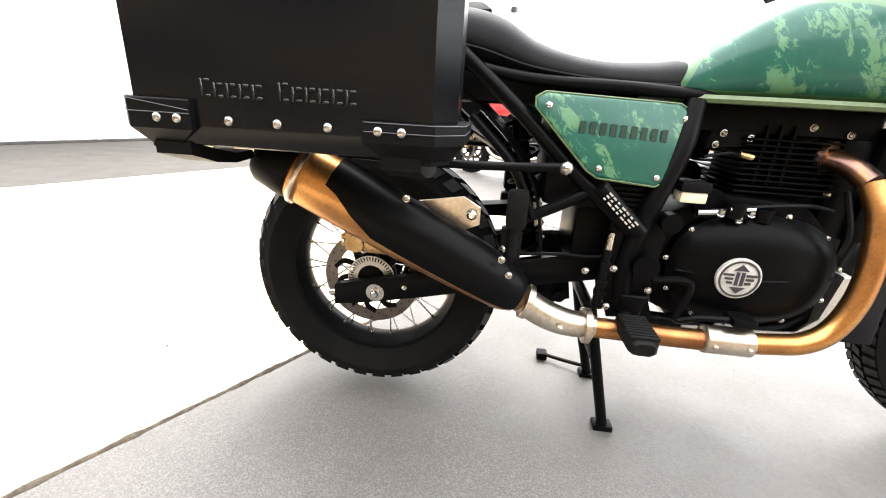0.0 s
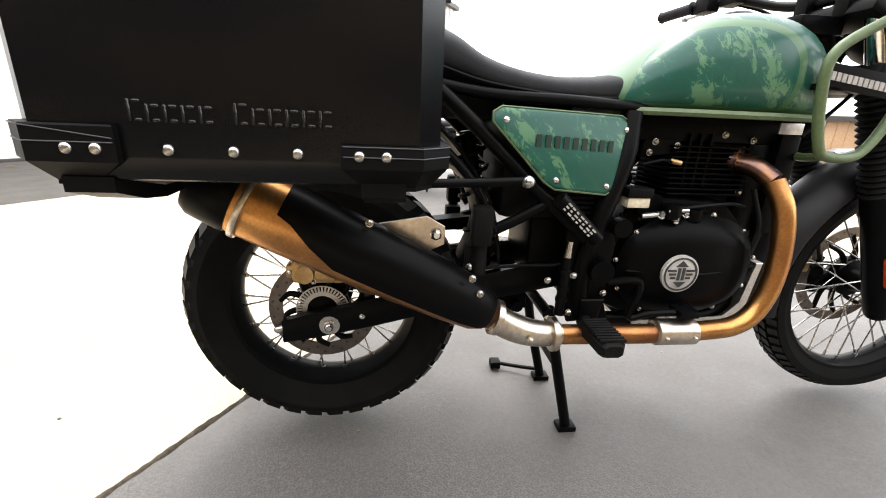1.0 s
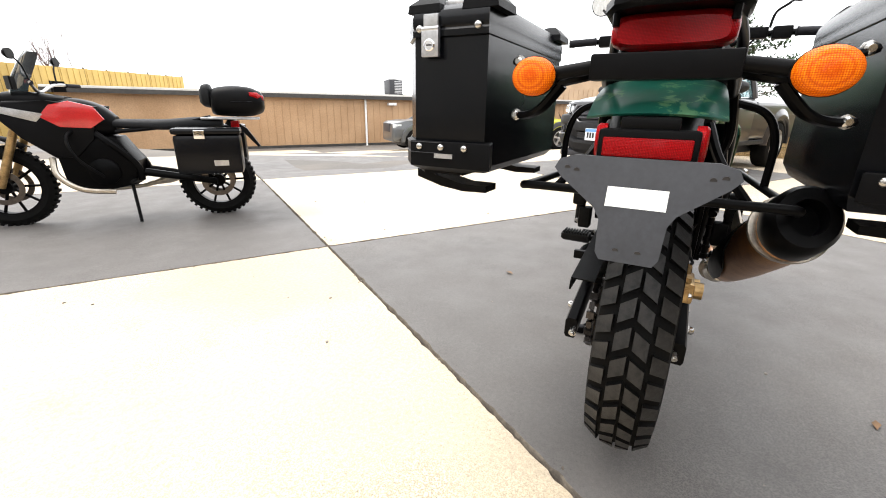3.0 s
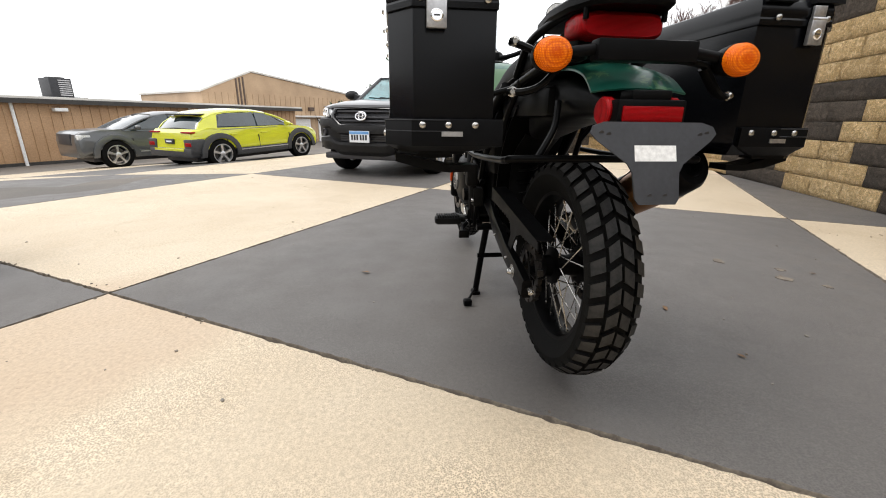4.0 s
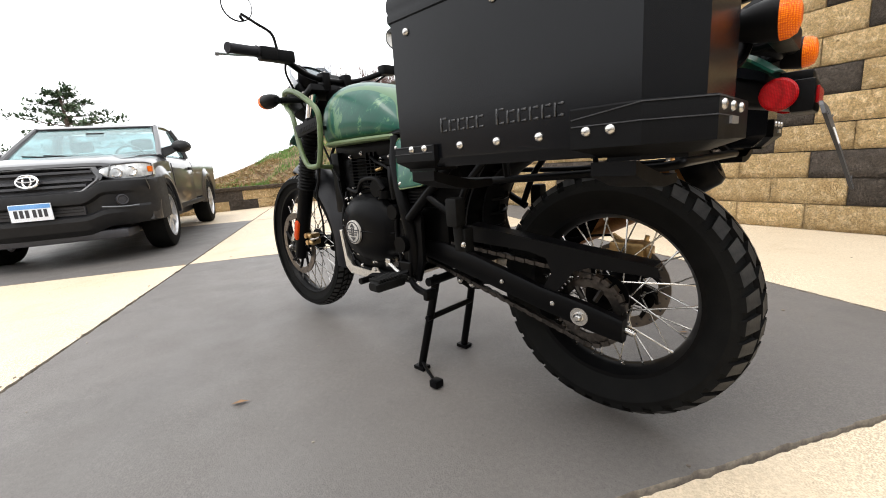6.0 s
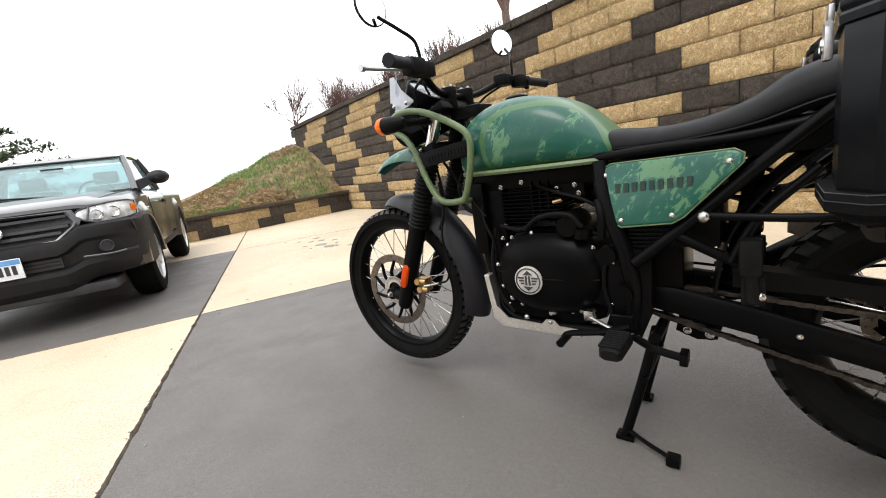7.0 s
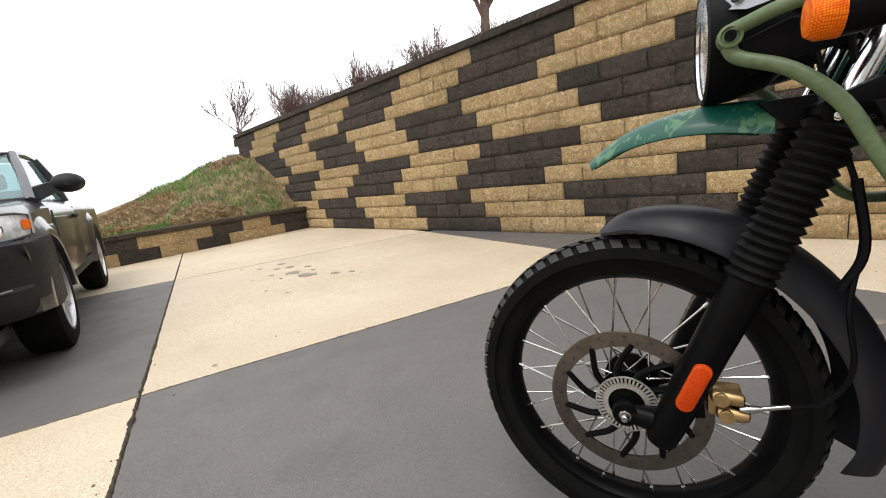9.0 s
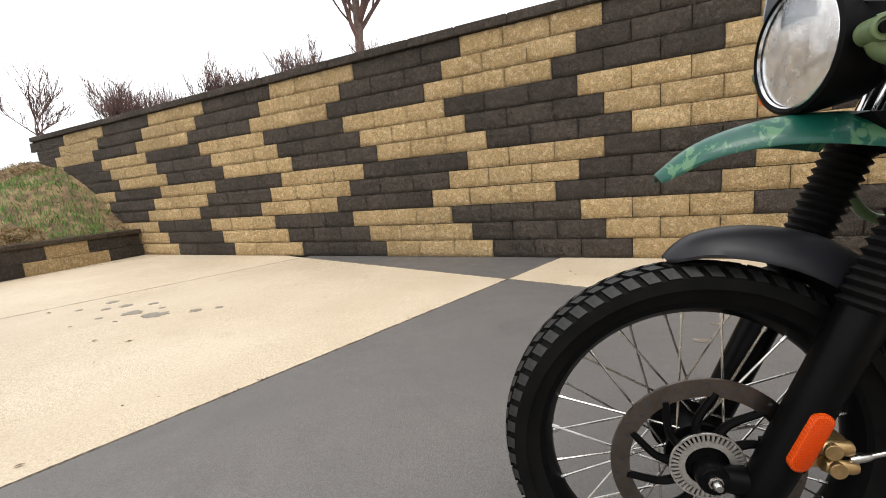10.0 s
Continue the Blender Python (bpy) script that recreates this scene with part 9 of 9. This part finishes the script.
        part("engine_cover", lathe(BM(), [(0.11, -0.03 * s), (0.11, 0.01 * s), (0.08, 0.03 * s), (0.001, 0.035 * s)], lathe_c, (0, 1, 0), 24), "engine_black", b)
    bm = shell(BM(), dense([(1.0, 0.10, 0.94, 1.03), (1.2, 0.13, 0.86, 1.06), (1.38, 0.12, 0.84, 1.06), (1.52, 0.07, 0.86, 0.98), (1.66, 0.03, 0.86, 0.90)], 3), 24, 0.6, 0.7, 0.5)
    part("front_fairing", bm, "black_paint" if luggage else "alloy", b, "front fairing with beak")
    part("seat", shell(BM(), dense([(0.76, 0.08, 0.79, 0.86), (0.55, 0.13, 0.78, 0.86), (0.35, 0.14, 0.77, 0.86), (0.10, 0.12, 0.78, 0.88), (-0.10, 0.08, 0.80, 0.87)], 3), 24, 0.6, 0.7, 0.4), "seat_vinyl", b)
    rr = []
    for x, z, w in ((1.36, 1.04, 0.12), (1.32, 1.16, 0.14), (1.24, 1.30, 0.12), (1.20, 1.36, 0.07)):
        row = [Vector((x - 0.05 * (2 * j / 8 - 1) ** 2, w * (2 * j / 8 - 1), z)) for j in range(9)]
        rr.append(row + [q - Vector((0.005, 0, 0)) for q in reversed(row)])
    part("windscreen", loft(BM(), rr), "car_glass", b)
    part("headlight", loft(BM(), [ring(Vector((x, 0, 0.97)), Vector((0, 1, 0)), Vector((0, 0, 1)), r, 20, r * 0.7) for x, r in ((1.44, 0.10), (1.49, 0.095), (1.51, 0.06))]), "lamp_clear", b)
    part("front_mudguard", curve_plate(BM(), [(1.76, 0.62), (1.64, 0.70), (1.50, 0.705), (1.36, 0.63)], 0.065, 0.005, 0.02), "black_plastic", b)
    part("handlebar", pipe(BM(), [(1.05, 0.43, 1.12), (1.14, 0.2, 1.12), (1.17, 0, 1.06), (1.14, -0.2, 1.12), (1.05, -0.43, 1.12)], 0.012, 8), "alloy", b)
    part("exhaust", pipe(BM(), [(1.10, -0.1, 0.5), (1.0, -0.15, 0.28), (0.7, -0.16, 0.26), (0.4, -0.19, 0.34), (0.05, -0.21, 0.52)], lambda q: 0.022 + 0.035 * step(0.6, 0.75, q), 14), "brushed", b)
    part("tail_lamp", box(BM(), -0.24, -0.17, -0.07, 0.07, 0.79, 0.85, 0.012), "lamp_red", b, "red tail lamp")
    part("plate_hanger", prism(BM(), [(-0.16, 0.88), (-0.30, 0.78), (-0.40, 0.62), (-0.38, 0.61), (-0.27, 0.75), (-0.12, 0.82)], -0.04, 0.04, 0.004), "black_plastic", b)
    part("side_stand", rod(BM(), (0.66, 0.12, 0.33), (0.62, 0.24, 0.01), 0.013, k=8), "black_paint", b)
    if luggage:
        rack = part("luggage_rack", box(BM(), -0.42, 0.06, -0.12, 0.12, 0.860, 0.880, 0.008), "alloy", b, "bare metal rack")
        bm = shell(BM(), dense([(-0.04, 0.13, 0.91, 1.09), (-0.08, 0.19, 0.895, 1.13), (-0.22, 0.21, 0.885, 1.15), (-0.36, 0.20, 0.89, 1.14), (-0.45, 0.17, 0.92, 1.10), (-0.475, 0.10, 0.96, 1.06)], 3), 28, 0.6, 0.7, 0.5)
        top = part("top_case", bm, "black_plastic", b, "rounded black top case with red reflectors")
        part("reflector", shell(BM(), [(-0.36, 0.205, 1.055, 1.10), (-0.42, 0.195, 1.03, 1.10), (-0.472, 0.135, 1.02, 1.07)], 16, 0.5, 0.6, 0.5), "lamp_red", top, "red reflector band")
        part("lid_seam", shell(BM(), [(-0.05, 0.165, 1.012, 1.020), (-0.22, 0.214, 1.012, 1.020), (-0.36, 0.206, 1.012, 1.020), (-0.455, 0.168, 1.012, 1.020)], 16, 0.5, 0.5, 0.5), "shield_grey", top)
        part("backrest", shell(BM(), dense([(0.05, 0.05, 1.0, 1.10), (0.02, 0.11, 0.97, 1.15), (-0.03, 0.12, 0.96, 1.16), (-0.05, 0.08, 0.99, 1.13)], 3), 20, 0.6, 0.6, 0.5), "seat_vinyl", top, "padded backrest")


def build_fence():
    """A yellow metal fence past the end of the garage."""
    m = frame_at(Vector((4.0, 19.6, -0.5)), Vector((0.97, 0.24, 0)).normalized(), Vector((0.24, -0.97, 0)).normalized())
    f = empty("metal_fence", m, label="yellow ribbed metal fence beyond the garage", category="fence")
    panel = None
    for i in range(9):
        at = Matrix.Translation((0.92 * i, 0, 0))
        if panel is None:
            bm = box(BM(), 0, 0.90, -0.02, 0, 0.05, 2.5)
            for k in range(4):
                box(bm, 0.05 + 0.22 * k, 0.10 + 0.22 * k, 0, 0.025, 0.05, 2.5)
            panel = part("panel", bm, "fence_yellow", f)
        else:
            again(panel, at)
    for i in range(10):
        part("post", rod(BM(), (0.92 * i - 0.01, -0.05, 0), (0.92 * i - 0.01, -0.05, 2.55), 0.035, k=8), "trim_dark", f)
    c = empty("storage_box", m @ Matrix.Translation((-1.6, 1.8, 0)), label="brown wooden crate with a dark lid by the garage end", category="crate")
    part("body", box(BM(), -0.35, 0.35, -0.4, 0.4, 0, 1.9, 0.02), "bark", c)
    part("lid", box(BM(), -0.4, 0.4, -0.45, 0.45, 1.9, 2.3, 0.03), "trim_dark", c, "dark lid")
    p = empty("light_pole", m @ Matrix.Translation((-1.0, -1.0, 0)), label="thin grey light pole behind the fence", category="pole")
    part("pole", rod(BM(), (0, 0, 0), (0, 0, 6.5), 0.05, 0.04, k=8), "alloy", p)
    part("arm", rod(BM(), (0, 0, 5.0), (1.0, 0, 5.05), 0.03, k=6), "alloy", p)


M["fence_yellow"] = mat("fence_yellow", (0.52, 0.36, 0.11), (0.44, 0.30, 0.09), 0.6, scale=1.5)
build_fence()
M["red_paint"] = mat("red_paint", (0.52, 0.012, 0.014), (0.44, 0.010, 0.012), 0.25, scale=5, rvar=0.04, coat=0.7)
build_tourer(pose(0.97, 3.07, 0, 0, 0, 140) @ Matrix.Scale(0.825, 4), "red_paint", True, "black adventure tourer with red tank, panniers and top case")
gm = frame_at(G0, GD, GN)
for x, y, a, paint, what in ((1.75, -3.3, 112, "black_paint", "dark sports motorcycle parked inside the workshop"), (1.05, -3.7, 96, "black_paint", "dark touring motorcycle in the workshop"), (0.30, -3.15, 112, "white", "white-faired motorcycle parked in the workshop"), (-0.75, -3.6, 105, "red_paint", "red-tanked motorcycle parked in the workshop")):
    build_tourer(gm @ pose(x, y, 0.004, 0, 0, a) @ Matrix.Scale(0.88, 4), paint, False, what)


# ---------------------------------------------------------------- painted concrete bays
def build_bays():
    root = empty("pavement", label="concrete lot in painted charcoal and bare tan bays", category="pavement", kind="structure")
    us = [-D + D * i for i in range(-4, 9)]
    vs = [-15.9, -12.6, -9.3, -6.0, -2.75, 0, D, 2 * D, 3 * D]
    for i, (u0, u1) in enumerate(zip(us, us[1:])):
        for j, (v0, v1) in enumerate(zip(vs, vs[1:])):
            c = ORG + E1 * (u0 + u1) / 2 + E2 * (v0 + v1) / 2
            if c.x > 11.4 or (W0.xy - c).dot(WN.xy) > 1.9:
                continue
            dark = (i + j) % 2 == DARK and i < 6
            # bays close to the garage take the darker grey and the brown dirty mix
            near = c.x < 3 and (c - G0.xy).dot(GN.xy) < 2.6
            bm = BM()
            g = 0.0025
            m = []
            for u, v in ((u0 + g, v0 + g), (u1 - g, v0 + g), (u1 - g, v1 - g), (u0 + g, v1 - g)):
                p = ORG + E1 * u + E2 * v
                m.append(Vector((p.x, p.y, lie(p.x, p.y))))
            o = sum(m, Vector()) / 4
            k = 220 if (c - Vector((1.5, 0))).length < 5 else 40
            edge = []
            for a, b in zip(m, m[1:] + m[:1]):
                n = (o - (a + b) / 2).normalized()
                for q in range(k):
                    w = a.lerp(b, q / k)
                    edge.append(w - o + n * (0.007 * abs(noise.noise(w * 7)) + 0.010 * max(0, noise.noise(w * 19 + Vector((5, 0, 0))) - 0.1) + 0.007 * abs(noise.noise(w * 55)) + 0.003 * abs(noise.noise(w * 140))) if q else w - o)
            top = [bm.verts.new(p - (p.normalized() * 0.003)) for p in edge]
            mid = [bm.verts.new(p - Vector((0, 0, 0.004))) for p in edge]
            low = [bm.verts.new(p - Vector((0, 0, 0.06))) for p in edge]
            bm.faces.new(top)
            for q in range(len(edge)):
                w = (q + 1) % len(edge)
                bm.faces.new((top[q], mid[q], mid[w], top[w])).material_index = 1
                bm.faces.new((mid[q], low[q], low[w], mid[w])).material_index = 1
            part("slab", bm, ["slab_darker" if dark and near else "slab_dark" if dark else "slab_dirty" if near else "slab_tan", "joint"], root, m=Matrix.Translation(o))


DARK = 1
build_bays()


# ---------------------------------------------------------------- stains and litter on the slabs
def blot(bm, x, y, size, r, z=0.0):
    """A ragged flat patch a few millimetres proud of the slab."""
    a0, k = r.uniform(0, 6.28), 18
    edge = []
    for i in range(k):
        a = 2 * math.pi * i / k
        q = size * (0.55 + 0.45 * r.random()) * (1 + 0.5 * math.cos(a - a0))
        edge.append((x + q * math.cos(a), y + 0.8 * q * math.sin(a)))
    top = [bm.verts.new((px, py, lie(px, py) + 0.0035 + z)) for px, py in edge]
    foot = [bm.verts.new((px, py, lie(px, py) - 0.002)) for px, py in edge]
    bm.faces.new(top)
    for i in range(k):
        bm.faces.new((top[i], foot[i], foot[(i + 1) % k], top[(i + 1) % k]))


def build_litter():
    r = random.Random(17)
    bm = BM()
    for x, y, s in ((4.95, -2.06, 0.10), (4.62, -1.97, 0.11), (5.2, -2.3, 0.07), (5.35, -2.2, 0.05), (5.5, -2.42, 0.06), (4.32, -2.10, 0.06), (4.2, -2.16, 0.04), (5.0, -2.35, 0.05), (4.75, -2.2, 0.03), (5.1, -1.95, 0.035), (4.85, -1.85, 0.02), (5.6, -2.2, 0.04)):
        blot(bm, x, y, s, r)
    tagged(part("peeled_patch", bm, "stain", sharp=30), "dark peeled patches in the tan concrete", "stain", kind="stuff")
    bm = BM()
    for x, y, s in ((0.62, -1.48, 0.05), (0.75, -1.60, 0.03), (0.9, -1.35, 0.04), (0.5, -1.62, 0.025)):
        blot(bm, x, y, s, r)
    for _ in range(24):
        x, y = r.uniform(-1.5, 5), r.uniform(-3.2, 3)
        blot(bm, x, y, r.uniform(0.003, 0.008), r)
    # spalled crumbs along the edges of the bare bays
    chips = BM()
    for _ in range(3600):
        i, j = r.randrange(3, 8), r.randrange(3, 8)
        us = [-D + D * k for k in range(-4, 9)]
        vs = [-15.9, -12.6, -9.3, -6.0, -2.75, 0, D, 2 * D, 3 * D]
        a, off = r.random(), r.expovariate(1 / 0.014)
        if r.random() < 0.5:
            u, v = us[i] + (off if r.random() < 0.5 else D - off), vs[j] + (vs[j + 1] - vs[j]) * a
        else:
            u, v = us[i] + D * a, (vs[j] + off if r.random() < 0.5 else vs[j + 1] - off)
        p = ORG + E1 * u + E2 * v
        if ((i + j) % 2 == DARK and i < 6) or off > 0.09 or (p - Vector((0.8, 0.4))).length > 3.4 or noise.noise(Vector((p.x * 2.3, p.y * 2.3, 4))) < -0.1 or (W0.xy - p).dot(WN.xy) > -0.06:
            continue
        blot(chips, p.x, p.y, r.uniform(0.002, 0.0075), r)
    tagged(part("spalled_crumbs", chips, "joint", sharp=30), "dark ragged crumbs along the worn slab edges", "chips", kind="stuff")
    tagged(part("oil_spot", bm, "joint", sharp=30), "small dark oil spots and drips on the slabs", "stain", kind="stuff")
    bm = BM()
    for _ in range(300):
        x, y = r.uniform(-2.2, 7), r.uniform(-4.2, 5)
        if (W0.xy - Vector((x, y))).dot(WN.xy) > -0.06:
            continue
        s = r.uniform(0.0015, 0.0045) * (1.6 if r.random() < 0.12 else 1)
        c = Vector((x, y, lie(x, y) + s * 0.3))
        bmesh.ops.create_icosphere(bm, subdivisions=1, radius=s, matrix=Matrix.Translation(c) @ Matrix.Rotation(r.uniform(0, 6), 4, "Z") @ Matrix.Diagonal((1.3, 0.9, 0.6, 1)))
    tagged(part("grit", bm, "stain", sharp=30), "scattered dark grit on the concrete", "grit", kind="stuff")
    bm = BM()
    for _ in range(40):
        x, y = r.uniform(-4, 9), r.uniform(-4.6, 7)
        if (W0.xy - Vector((x, y))).dot(WN.xy) > -0.06:
            continue
        a, s = r.uniform(0, 6.28), r.uniform(0.014, 0.03)
        u, v = Vector((math.cos(a), math.sin(a), 0)) * s, Vector((-math.sin(a), math.cos(a), 0)) * s * 0.45
        c = Vector((x, y, lie(x, y) + 0.004))
        z = Vector((0, 0, s * r.uniform(0.1, 0.35)))
        q = [bm.verts.new(p) for p in (c - u, c - v * 0.9 + z, c + u + z * 0.4, c + v + z * 0.6, c + z * 0.25)]
        for i in range(4):
            bm.faces.new((q[i], q[(i + 1) % 4], q[4]))
    for _ in range(16):
        x, y = r.uniform(-4.5, -0.2), r.uniform(4.2, 7.6)
        if (Vector((x, y)) - G0.xy).dot(GN.xy) < 0.2:
            continue
        a, s = r.uniform(0, 6.28), r.uniform(0.035, 0.06)
        u, v = Vector((math.cos(a), math.sin(a), 0)) * s, Vector((-math.sin(a), math.cos(a), 0)) * s * 0.4
        c = Vector((x, y, 0.004))
        z = Vector((0, 0, s * 0.3))
        q = [bm.verts.new(p) for p in (c - u, c - v * 0.9 + z, c + u + z * 0.4, c + v + z * 0.6, c + z * 0.25)]
        for i in range(4):
            bm.faces.new((q[i], q[(i + 1) % 4], q[4]))
    tagged(part("dry_leaf_litter", bm, "dead_leaf", sharp=180), "scattered curled brown dry leaves", "leaves", kind="stuff")


M["dead_leaf"] = mat("dead_leaf", (0.20, 0.11, 0.05), (0.12, 0.07, 0.035), 0.8, scale=30)
build_litter()
